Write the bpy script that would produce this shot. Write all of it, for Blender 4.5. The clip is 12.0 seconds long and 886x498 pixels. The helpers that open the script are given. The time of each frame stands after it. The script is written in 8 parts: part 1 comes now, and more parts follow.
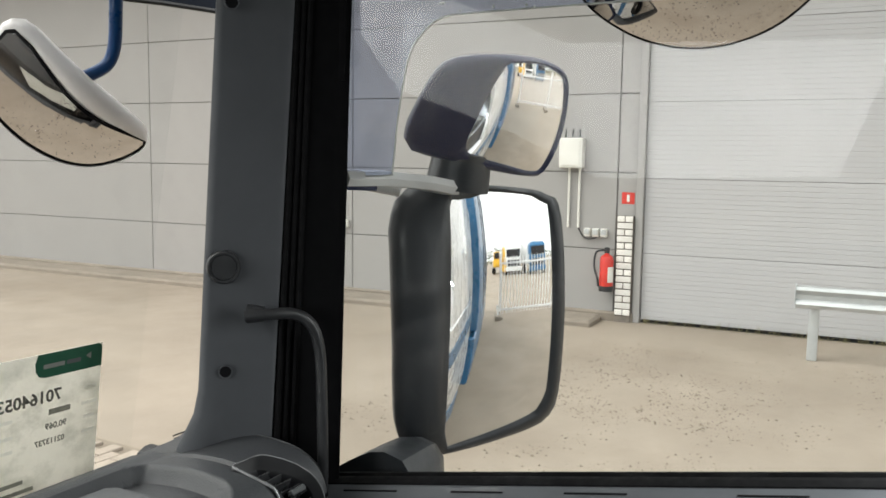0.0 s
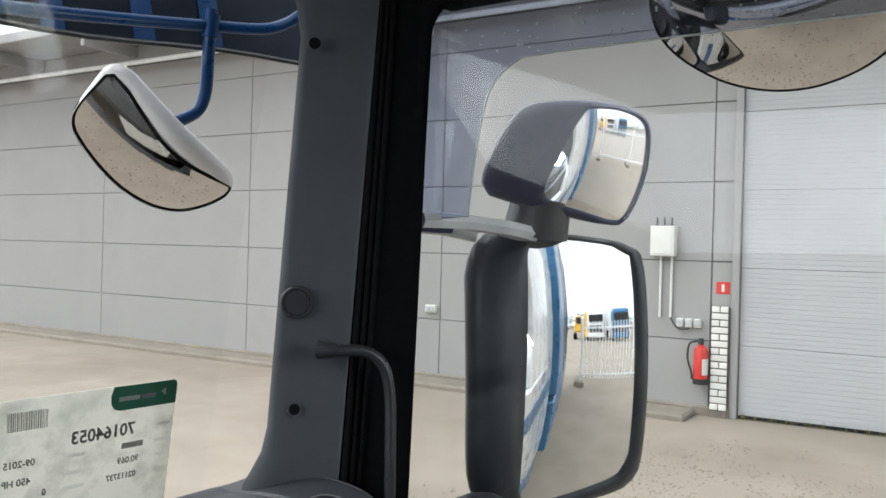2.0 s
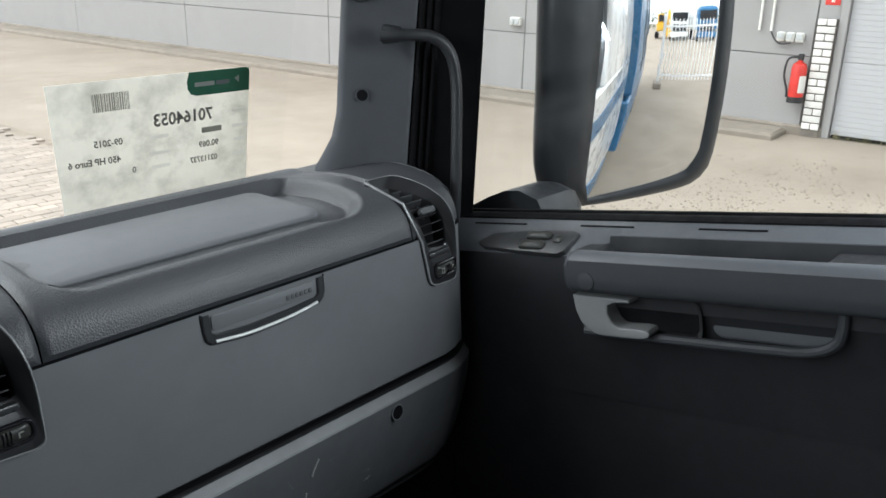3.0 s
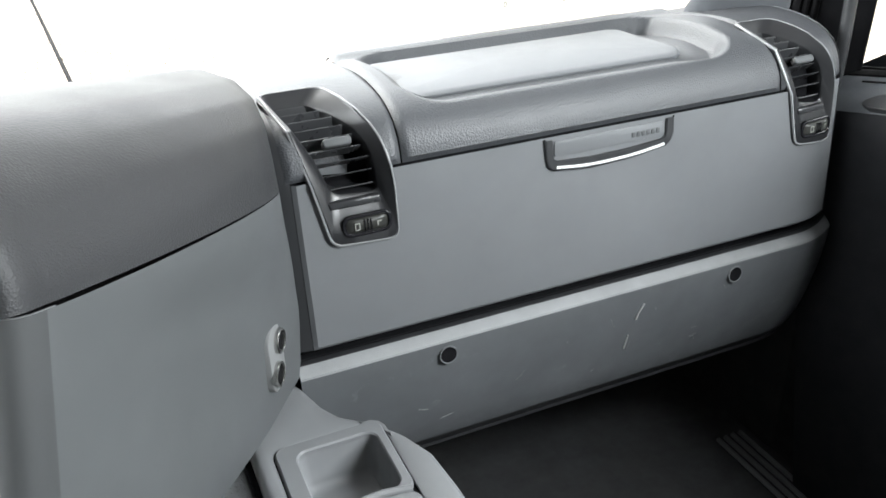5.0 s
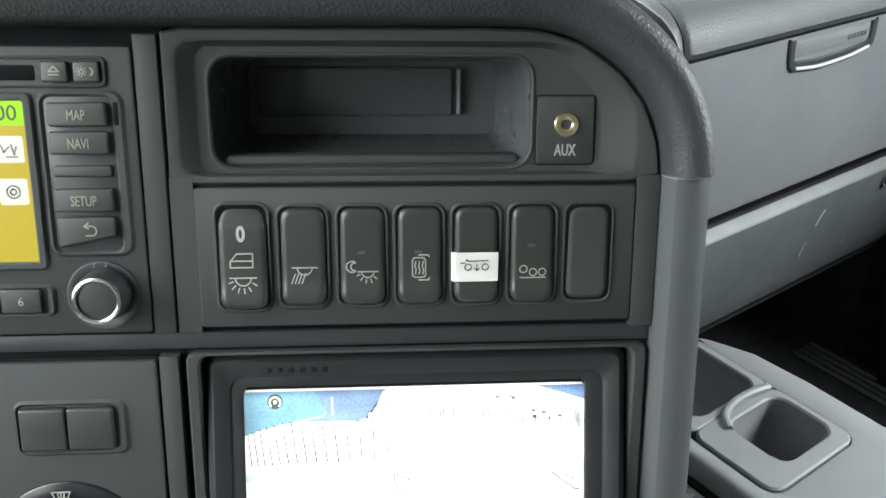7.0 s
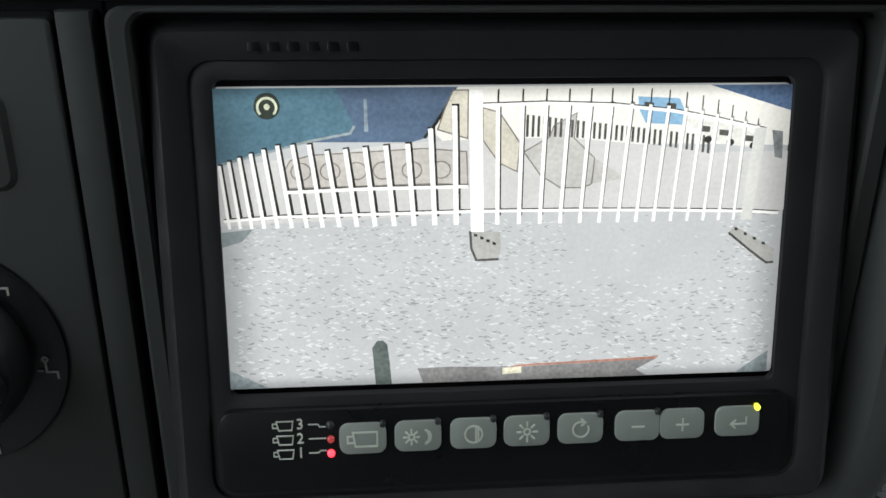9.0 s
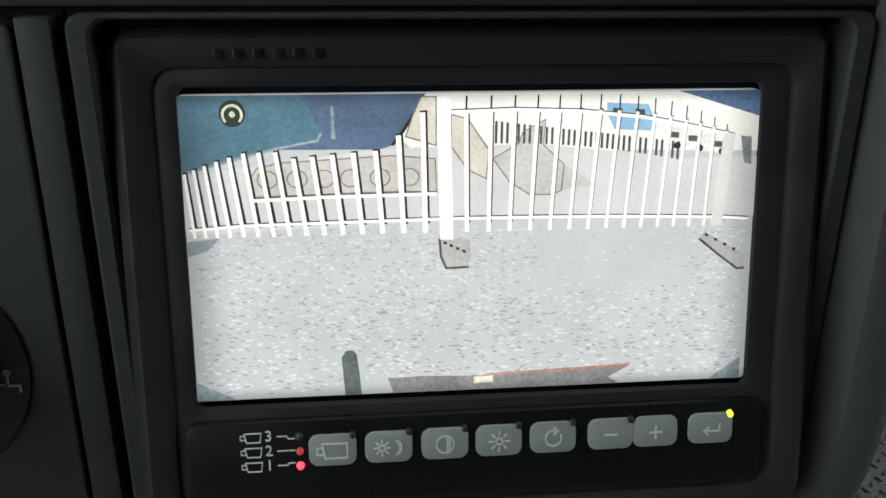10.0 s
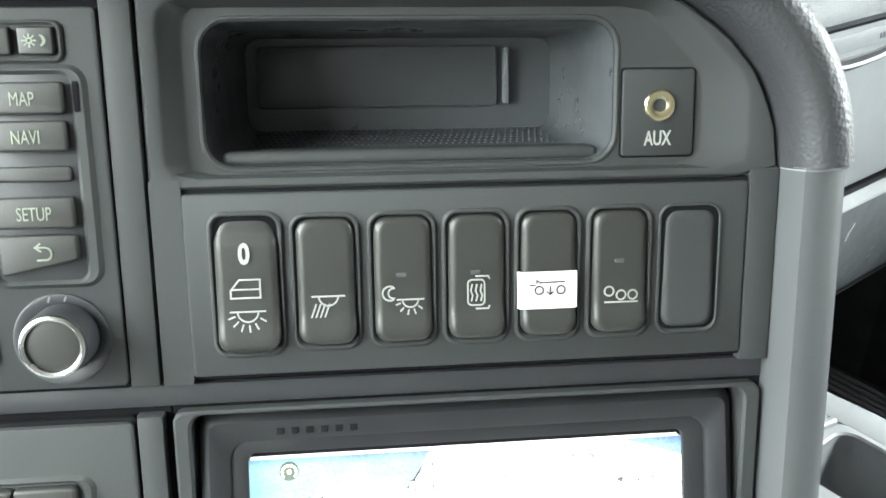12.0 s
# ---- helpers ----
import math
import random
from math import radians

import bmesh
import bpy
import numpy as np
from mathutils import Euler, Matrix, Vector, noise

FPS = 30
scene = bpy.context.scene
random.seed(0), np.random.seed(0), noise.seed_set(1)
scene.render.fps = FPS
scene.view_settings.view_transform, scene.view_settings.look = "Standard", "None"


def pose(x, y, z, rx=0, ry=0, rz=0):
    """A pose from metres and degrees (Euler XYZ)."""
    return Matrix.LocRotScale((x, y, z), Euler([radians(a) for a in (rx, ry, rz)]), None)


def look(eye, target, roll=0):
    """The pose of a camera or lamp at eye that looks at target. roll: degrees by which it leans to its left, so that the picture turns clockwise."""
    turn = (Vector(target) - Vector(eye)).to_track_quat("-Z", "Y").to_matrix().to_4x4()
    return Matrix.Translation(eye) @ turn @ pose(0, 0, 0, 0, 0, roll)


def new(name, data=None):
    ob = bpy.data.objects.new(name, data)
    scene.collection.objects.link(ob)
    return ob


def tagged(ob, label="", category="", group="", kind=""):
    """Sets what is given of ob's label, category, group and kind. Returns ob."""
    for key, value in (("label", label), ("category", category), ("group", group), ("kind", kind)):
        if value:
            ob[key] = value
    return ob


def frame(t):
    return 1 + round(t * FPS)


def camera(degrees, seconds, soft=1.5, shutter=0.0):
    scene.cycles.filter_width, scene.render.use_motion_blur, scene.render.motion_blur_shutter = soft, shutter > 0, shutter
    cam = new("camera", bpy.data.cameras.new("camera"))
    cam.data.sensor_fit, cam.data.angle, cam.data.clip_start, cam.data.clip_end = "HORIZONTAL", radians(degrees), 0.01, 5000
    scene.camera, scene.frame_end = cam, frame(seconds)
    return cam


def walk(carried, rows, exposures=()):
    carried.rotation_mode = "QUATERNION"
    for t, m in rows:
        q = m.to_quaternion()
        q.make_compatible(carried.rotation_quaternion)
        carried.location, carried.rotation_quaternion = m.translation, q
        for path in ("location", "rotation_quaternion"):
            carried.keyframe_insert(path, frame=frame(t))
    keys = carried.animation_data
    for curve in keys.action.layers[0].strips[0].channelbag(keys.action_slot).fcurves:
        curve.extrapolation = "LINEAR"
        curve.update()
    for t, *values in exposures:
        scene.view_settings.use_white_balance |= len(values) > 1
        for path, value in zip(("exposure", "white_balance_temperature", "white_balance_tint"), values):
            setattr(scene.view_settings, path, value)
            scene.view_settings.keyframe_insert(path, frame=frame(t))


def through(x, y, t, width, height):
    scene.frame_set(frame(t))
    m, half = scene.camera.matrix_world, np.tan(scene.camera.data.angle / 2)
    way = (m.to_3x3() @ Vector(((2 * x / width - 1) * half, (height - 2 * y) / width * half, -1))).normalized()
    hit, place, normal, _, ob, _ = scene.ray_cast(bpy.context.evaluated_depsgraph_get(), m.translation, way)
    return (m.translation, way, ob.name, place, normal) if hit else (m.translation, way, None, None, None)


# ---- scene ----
cam = camera(55.9, 12.0, soft=1.6)
PATH = [
    (0, (1.303, 1.211, 2.082), (3.038, 2.181, 1.866), 0.8),
    (0.5, (1.308, 1.172, 2.071), (3.054, 2.147, 2.054), 1.6),
    (0.6, (1.324, 1.179, 2.059), (3.071, 2.152, 2.061), 1.5),
    (1, (1.329, 1.188, 2.041), (3.084, 2.145, 2.062), 1.9),
    (1.5, (1.336, 1.209, 2.021), (3.094, 2.162, 2.029), 1.8),
    (2, (1.328, 1.203, 2.015), (2.958, 2.363, 2.012), 1.5),
    (2.4, (1.337, 1.2, 2.011), (2.877, 2.461, 1.81), 1.3),
    (2.5, (1.338, 1.193, 2.011), (2.865, 2.454, 1.731), 1.4),
    (3, (1.34, 1.182, 1.977), (2.769, 2.413, 1.313), 1.3),
    (3.4, (1.347, 1.191, 1.948), (2.613, 2.538, 1.183), -0.5),
    (3.6, (1.36, 1.175, 1.94), (2.488, 2.627, 1.153), -1.9),
    (5.3, (1.34, 1.162, 1.939), (2.012, 2.789, 0.99), -1.7),
    (5.5, (1.288, 1.178, 1.943), (1.967, 2.799, 0.987), -1.3),
    (5.8, (1.207, 1.223, 1.951), (1.903, 2.831, 0.987), -0.7),
    (6, (1.162, 1.253, 1.945), (1.842, 2.867, 0.978), -0.8),
    (6.5, (1.077, 1.311, 1.916), (1.872, 2.864, 0.939), -0.9),
    (6.8, (1.035, 1.338, 1.897), (1.999, 2.792, 0.919), -0.4),
    (7, (1.011, 1.365, 1.875), (2.021, 2.779, 0.884), 0.3),
    (7.2, (1.011, 1.373, 1.859), (1.958, 2.821, 0.854), -0.9),
    (7.5, (1.006, 1.396, 1.843), (1.917, 2.762, 0.702), -0.7),
    (7.7, (1.009, 1.408, 1.815), (1.864, 2.709, 0.56), -1.0),
    (9.4, (1.051, 1.467, 1.731), (1.997, 2.74, 0.513), 0.6),
    (9.5, (1.052, 1.465, 1.732), (1.995, 2.724, 0.497), 0.7),
    (10, (1.047, 1.461, 1.73), (2.017, 2.734, 0.531), 1.0),
    (10.5, (1.033, 1.451, 1.775), (1.992, 2.751, 0.596), 0.4),
    (10.8, (1.021, 1.445, 1.802), (2.035, 2.78, 0.711), 0.3),
    (11, (1.034, 1.437, 1.808), (2.057, 2.85, 0.829), -0.5),
    (11.5, (1.035, 1.436, 1.83), (2.086, 2.853, 0.888), -0.4),
    (12, (1.027, 1.439, 1.832), (2.108, 2.841, 0.902), 0.0),
]
EXPOSURES = [
    (0, 0.85, 6750, 7), (0.5, 0.85, 6250, 7), (2.2, 0.85, 6200, 7), (2.8, 1.05, 6200, 7), (3.2, 1.4, 6200, 7), (3.6, 1.95, 6200, 7), (5.3, 2.75, 6600, 8), (5.8, 2.35, 6700, 8), (6.0, 2.1, 6700, 8), (6.6, 2.2, 6600, 7),
    (7.1, 2.7, 6500, 4), (7.5, 2.35, 6500, 4), (7.7, 1.8, 6500, 4), (9.3, 0.55, 6400, 5), (10.2, 0.6, 6400, 5), (10.5, 0.9, 6400, 3), (10.8, 2.0, 6300, 0), (11.2, 3.4, 6400, -1), (12, 3.65, 6500, 2),
]
walk(cam, [(t, look(eye, target, roll)) for t, eye, target, roll in PATH], EXPOSURES)

# ---- world and light: a bright overcast day ----
world = bpy.data.worlds.new("world")
scene.world = world
world.use_nodes = True
wt = world.node_tree
sky = wt.nodes.new("ShaderNodeTexSky")
sky.sky_type, sky.sun_disc = "NISHITA", False
sky.sun_elevation, sky.sun_rotation = radians(56), radians(-40)
sky.air_density, sky.dust_density, sky.ozone_density = 1.0, 7.0, 1.0
grey = wt.nodes.new("ShaderNodeHueSaturation")
grey.inputs["Saturation"].default_value = 0.12
wt.links.new(sky.outputs["Color"], grey.inputs["Color"])
cloud = wt.nodes.new("ShaderNodeMix")  # a thin even cloud cover over the sky
cloud.data_type = "RGBA"
cloud.inputs[0].default_value, cloud.inputs[7].default_value = 0.65, (8.6, 8.8, 9.0, 1)
wt.links.new(grey.outputs["Color"], cloud.inputs[6])
wt.links.new(cloud.outputs[2], wt.nodes["Background"].inputs["Color"])
wt.nodes["Background"].inputs["Strength"].default_value = 0.15
sun = new("sun", bpy.data.lights.new("sun", "SUN"))
sun.data.energy, sun.data.angle, sun.data.color = 0.6, radians(40), (1.0, 0.98, 0.95)
sun.matrix_world = look((0, 0, 30), (20, -24, 0))


def window_boost(eye, target, w, h, watts):
    """Added area lamp near a cab window, to strengthen its sky light."""
    ob = new("window_boost", bpy.data.lights.new("window_boost", "AREA"))
    ob.data.shape, ob.data.size, ob.data.size_y, ob.data.energy = "RECTANGLE", w, h, watts
    ob.data.color = (0.93, 0.97, 1.0)
    ob.matrix_world = look(eye, target)
    return ob


# added lamps, unseen: windscreen, driver's window, passenger window
window_boost((0.45, 2.07, 2.15), (1.05, 1.80, 1.5), 1.6, 0.6, 9.0)
window_boost((-0.09, 0.80, 2.02), (1.75, 1.85, 1.55), 0.8, 0.55, 0.12)
window_boost((2.17, 1.055, 2.05), (1.37, 1.27, 1.65), 0.18, 0.5, 4.6)

# ---- geometry helpers: a shape is (vertices, faces) ----
V = Vector


def rr(w, h, r, n=5, cx=0.0, cy=0.0):
    """A rounded rectangle, counter-clockwise."""
    out = []
    r = min(r, w / 2 - 1e-5, h / 2 - 1e-5)
    for q, (sx, sy) in enumerate(((1, 1), (-1, 1), (-1, -1), (1, -1))):
        for k in range(n + 1):
            a = radians(90 * (q + k / n))
            out.append((cx + sx * (w / 2 - r) + r * math.cos(a), cy + sy * (h / 2 - r) + r * math.sin(a)))
    return out


def circle(r, n=24, cx=0.0, cy=0.0):
    return [(cx + r * math.cos(2 * math.pi * k / n), cy + r * math.sin(2 * math.pi * k / n)) for k in range(n)]


def inset(line, d):
    out, n = [], len(line)
    for k in range(n):
        a, b, c = V(line[k - 1]), V(line[k]), V(line[(k + 1) % n])
        e, f = (b - a), (c - b)
        if e.length < 1e-9 or f.length < 1e-9:
            e = f if e.length < 1e-9 else e
            f = e if f.length < 1e-9 else f
        m = V((-e.y, e.x)).normalized() + V((-f.y, f.x)).normalized()
        m = m / max(m.length_squared / 2, 0.6)
        out.append((b.x + m.x * d, b.y + m.y * d))
    return out


def loft(rings, closed=True, cap0=False, cap1=False):
    v, f, n = [tuple(p) for ring in rings for p in ring], [], len(rings[0])
    for k in range(len(rings) - 1):
        for j in range(n if closed else n - 1):
            a, b = k * n + j, k * n + (j + 1) % n
            f.append((a, b, b + n, a + n))
    if cap0:
        f.append(tuple(reversed(range(n))))
    if cap1:
        f.append(tuple(range((len(rings) - 1) * n, len(rings) * n)))
    return v, f


def lift(line, z):
    return [(x, y, z) for x, y in line]


def slab(line, z0, z1, bev=0.0006, seg=2, back=False):
    """A plate of the outline from z0 to z1 with a rounded front edge."""
    rings = [lift(line, z0), lift(line, z1 - bev)]
    for k in range(1, seg + 1):
        a = math.pi / 2 * k / seg
        rings.append(lift(inset(line, bev * (1 - math.cos(a))), z1 - bev + bev * math.sin(a)))
    return loft(rings, True, back, True)


def rim(outer, inner, z0, z1, bev=0.0006, zi=None):
    """A plate with an opening: two outlines of the same count."""
    zi = z0 if zi is None else zi
    return loft([lift(outer, z0), lift(outer, z1 - bev), lift(inset(outer, bev), z1), lift(inset(inner, -bev), z1), lift(inner, z1 - bev), lift(inner, zi)])


def box(x0, x1, y0, y1, z0, z1, bev=0.001):
    c = [((x0 + x1) / 2, (y0 + y1) / 2, (z0 + z1) / 2)]
    bev = min(bev, (x1 - x0) / 3, (y1 - y0) / 3, (z1 - z0) / 3)
    line = rr(x1 - x0, y1 - y0, bev, 2, c[0][0], c[0][1])
    return loft([lift(inset(line, bev), z0), lift(line, z0 + bev), lift(line, z1 - bev), lift(inset(line, bev), z1)], True, True, True)


def dome(line, z0, z1, crown, steps=4):
    """A cushion shape: an outline rising from z0 to z1 and bulging to z1 + crown."""
    cx, cy = sum(p[0] for p in line) / len(line), sum(p[1] for p in line) / len(line)
    rings = [lift(line, z0), lift(line, z1)]
    for k in range(1, steps + 1):
        a = math.pi / 2 * k / steps
        s = math.cos(a) if k < steps else 0.02
        rings.append([(cx + (x - cx) * s, cy + (y - cy) * s, z1 + crown * math.sin(a)) for x, y in line])
    return loft(rings, True, False, True)


def tube(points, r, n=12, cap=True):
    pts = [V(p) for p in points]
    rings, up = [], None
    for k, p in enumerate(pts):
        d = (pts[min(k + 1, len(pts) - 1)] - pts[max(k - 1, 0)]).normalized()
        if up is None:
            up = V((0, 0, 1)) if abs(d.z) < 0.9 else V((1, 0, 0))
        side = d.cross(up).normalized()
        up = side.cross(d).normalized()
        rk = r[k] if isinstance(r, (list, tuple)) else r
        rings.append([p + rk * (math.cos(a) * side + math.sin(a) * up) for a in [2 * math.pi * j / n for j in range(n)]])
    v, f = loft(rings, True, cap, cap)
    return v, [tuple(reversed(q)) for q in f]


def curve(points, n=8):
    """A smooth line through the points."""
    p, out = [V(q) for q in points], []
    for k in range(len(p) - 1):
        a, b, c, d = p[max(k - 1, 0)], p[k], p[k + 1], p[min(k + 2, len(p) - 1)]
        for j in range(n):
            t = j / n
            out.append(0.5 * (2 * b + (c - a) * t + (2 * a - 5 * b + 4 * c - d) * t * t + (3 * b - a - 3 * c + d) * t**3))
    return out + [p[-1]]


def grid(fn, nu, nv):
    v = [tuple(fn(i / nu, j / nv)) for j in range(nv + 1) for i in range(nu + 1)]
    f = [(j * (nu + 1) + i, j * (nu + 1) + i + 1, (j + 1) * (nu + 1) + i + 1, (j + 1) * (nu + 1) + i) for j in range(nv) for i in range(nu)]
    return v, f


def join(*shapes):
    v, f = [], []
    for sv, sf in shapes:
        f += [tuple(i + len(v) for i in q) for q in sf]
        v += list(sv)
    return v, f


def at(shape, m):
    return [tuple(m @ V(p)) for p in shape[0]], shape[1]


def mapped(shape, fn):
    return [tuple(fn(*p)) for p in shape[0]], shape[1]


def moved(shape, x, y, z=0.0):
    return [(p[0] + x, p[1] + y, p[2] + z) for p in shape[0]], shape[1]


def mesh_of(name, shape, material, sharp=35):
    me = bpy.data.meshes.new(name)
    me.from_pydata([tuple(p) for p in shape[0]], [], shape[1])
    me.materials.append(material)
    bm = bmesh.new()
    bm.from_mesh(me)
    bmesh.ops.recalc_face_normals(bm, faces=bm.faces)
    bm.to_mesh(me)
    bm.free()
    me.polygons.foreach_set("use_smooth", [True] * len(me.polygons))
    me.set_sharp_from_angle(angle=radians(sharp))
    return me


def part(name, shape, material, parent=None, label="", m=None, sharp=35):
    ob = new(name, mesh_of(name, shape, material, sharp))
    if parent is not None:
        ob.parent = parent
    if m is not None:
        ob.matrix_basis = m
    return tagged(ob, label)


def thing(name, label, category, m=None, group="", kind=""):
    ob = new(name)
    if m is not None:
        ob.matrix_basis = m
    return tagged(ob, label, category, group, kind)


def letters(body, size, depth=0.00015, narrow=1.0, bold=0.0):
    """The writing as a shape, centred, in the built-in font."""
    cu = bpy.data.curves.new("letters", "FONT")
    cu.body, cu.size, cu.offset, cu.extrude, cu.align_x, cu.align_y, cu.resolution_u = body, size, bold, depth, "CENTER", "CENTER", 3
    ob = bpy.data.objects.new("letters", cu)
    scene.collection.objects.link(ob)
    bpy.context.view_layer.update()
    me = bpy.data.meshes.new_from_object(ob.evaluated_get(bpy.context.evaluated_depsgraph_get()))
    shape = [(v.co.x * narrow, v.co.y, v.co.z) for v in me.vertices], [tuple(p.vertices) for p in me.polygons]
    bpy.data.objects.remove(ob)
    bpy.data.meshes.remove(me)
    bpy.data.curves.remove(cu)
    return shape


def strokes(lines, w, z=0.0, d=0.0002):
    """Flat line drawing: polylines of width w."""
    shapes = []
    for line in lines:
        for (ax, ay), (bx, by) in zip(line, line[1:]):
            e = V((bx - ax, by - ay))
            if e.length < 1e-7:
                continue
            e.normalize()
            n, t = V((-e.y, e.x)) * w / 2, e * w * 0.4
            q = [(ax + n.x - t.x, ay + n.y - t.y), (ax - n.x - t.x, ay - n.y - t.y), (bx - n.x + t.x, by - n.y + t.y), (bx + n.x + t.x, by + n.y + t.y)]
            shapes.append(loft([lift(q, z), lift(q, z + d)], True, False, True))
    return join(*shapes)


def arc(cx, cy, r, a0, a1, n=12):
    return [(cx + r * math.cos(radians(a0 + (a1 - a0) * k / n)), cy + r * math.sin(radians(a0 + (a1 - a0) * k / n))) for k in range(n + 1)]


def resample(line, n):
    pts = [V(p) for p in line] + [V(line[0])]
    ls = [0.0]
    for a, b in zip(pts, pts[1:]):
        ls.append(ls[-1] + (b - a).length)
    out, k = [], 0
    for j in range(n):
        t = ls[-1] * j / n
        while ls[k + 1] < t:
            k += 1
        out.append(tuple(pts[k].lerp(pts[k + 1], (t - ls[k]) / max(ls[k + 1] - ls[k], 1e-9))))
    return out


def spun(line, n, cx, cy):
    """Points of an outline at even angles about a centre, so that two outlines match up."""
    fine = resample(line, 720)
    out = []
    for j in range(n):
        a = 2 * math.pi * j / n
        best = min(fine, key=lambda p: abs((math.atan2(p[1] - cy, p[0] - cx) - a + math.pi) % (2 * math.pi) - math.pi))
        out.append(best)
    return out


# ---- materials ----
def material(name, colour, rough=0.5, metal=0.0, vary=0.15, scale=40.0, grain=0.0, grain_scale=900.0, grain_dist=0.0004, stain=0.0, stain_scale=4.0, stain_colour=None,
             wear=0.0, coat=0.0, spec=0.5, island=0.0, rough_vary=0.12, kind="noise", random=0.0):
    mt = bpy.data.materials.new(name)
    mt.use_nodes = True
    t = mt.node_tree
    b = t.nodes["Principled BSDF"]
    co = t.nodes.new("ShaderNodeTexCoord").outputs["Object"]

    def noise_at(s, detail=4.0, rough_=0.6):
        q = t.nodes.new("ShaderNodeTexNoise")
        q.inputs["Scale"].default_value, q.inputs["Detail"].default_value, q.inputs["Roughness"].default_value = s, detail, rough_
        t.links.new(co, q.inputs["Vector"])
        return q.outputs["Fac"]

    def ramp(fac, lo, hi, x0=0.3, x1=0.7):
        r = t.nodes.new("ShaderNodeMapRange")
        r.inputs["From Min"].default_value, r.inputs["From Max"].default_value = x0, x1
        r.inputs["To Min"].default_value, r.inputs["To Max"].default_value = lo, hi
        t.links.new(fac, r.inputs["Value"])
        return r.outputs["Result"]

    def mix(fac, a, bb):
        m = t.nodes.new("ShaderNodeMix")
        m.data_type = "RGBA"
        for sock, val in ((m.inputs[0], fac), (m.inputs[6], a), (m.inputs[7], bb)):
            if hasattr(val, "is_output"):
                t.links.new(val, sock)
            else:
                sock.default_value = val
        return m.outputs[2]

    c = (*colour, 1.0)
    dark, light = (*[x * (1 - vary) for x in colour], 1.0), (*[min(1, x * (1 + vary)) for x in colour], 1.0)
    col = mix(ramp(noise_at(scale), 0, 1), dark, light)
    if stain:
        sc = (*(stain_colour or [x * 0.6 for x in colour]), 1.0)
        col = mix(ramp(noise_at(stain_scale, 6.0, 0.65), 0, stain, 0.48, 0.72), col, sc)
    if wear:
        col = mix(ramp(noise_at(scale * 2.2, 8.0, 0.75), 0, wear, 0.62, 0.75), col, (*[min(1, x * 2.2 + 0.03) for x in colour], 1.0))
    if island or random:
        src = t.nodes.new("ShaderNodeNewGeometry").outputs["Random Per Island"] if island else t.nodes.new("ShaderNodeObjectInfo").outputs["Random"]
        amt = island or random
        hsv = t.nodes.new("ShaderNodeHueSaturation")
        t.links.new(ramp(src, 1 - amt, 1 + amt, 0, 1), hsv.inputs["Value"])
        t.links.new(col, hsv.inputs["Color"])
        col = hsv.outputs["Color"]
    t.links.new(col, b.inputs["Base Color"])
    t.links.new(ramp(noise_at(scale * 1.7), max(0.02, rough - rough_vary), min(1, rough + rough_vary)), b.inputs["Roughness"])
    b.inputs["Metallic"].default_value = metal
    b.inputs["Specular IOR Level"].default_value = spec
    b.inputs["Coat Weight"].default_value = coat
    if grain:
        bump = t.nodes.new("ShaderNodeBump")
        bump.inputs["Strength"].default_value, bump.inputs["Distance"].default_value = grain, grain_dist
        if kind == "leather":
            vo = t.nodes.new("ShaderNodeTexVoronoi")
            vo.inputs["Scale"].default_value = grain_scale
            wob = t.nodes.new("ShaderNodeTexNoise")
            wob.inputs["Scale"].default_value = grain_scale * 0.4
            t.links.new(co, wob.inputs["Vector"])
            add = t.nodes.new("ShaderNodeMix")
            add.data_type = "VECTOR"
            add.inputs[0].default_value = 0.0008
            t.links.new(co, add.inputs[4])
            t.links.new(wob.outputs["Color"], add.inputs[5])
            t.links.new(add.outputs[1], vo.inputs["Vector"])
            t.links.new(vo.outputs["Distance"], bump.inputs["Height"])
        else:
            t.links.new(noise_at(grain_scale, 3.0), bump.inputs["Height"])
        t.links.new(bump.outputs["Normal"], b.inputs["Normal"])
    return mt


def glowing(name, colour, strength, tint=0.0):
    mt = bpy.data.materials.new(name)
    mt.use_nodes = True
    b = mt.node_tree.nodes["Principled BSDF"]
    b.inputs["Base Color"].default_value = (0.01, 0.01, 0.01, 1)
    b.inputs["Roughness"].default_value = 0.25
    b.inputs["Emission Color"].default_value = (*colour, 1)
    b.inputs["Emission Strength"].default_value = strength
    return mt


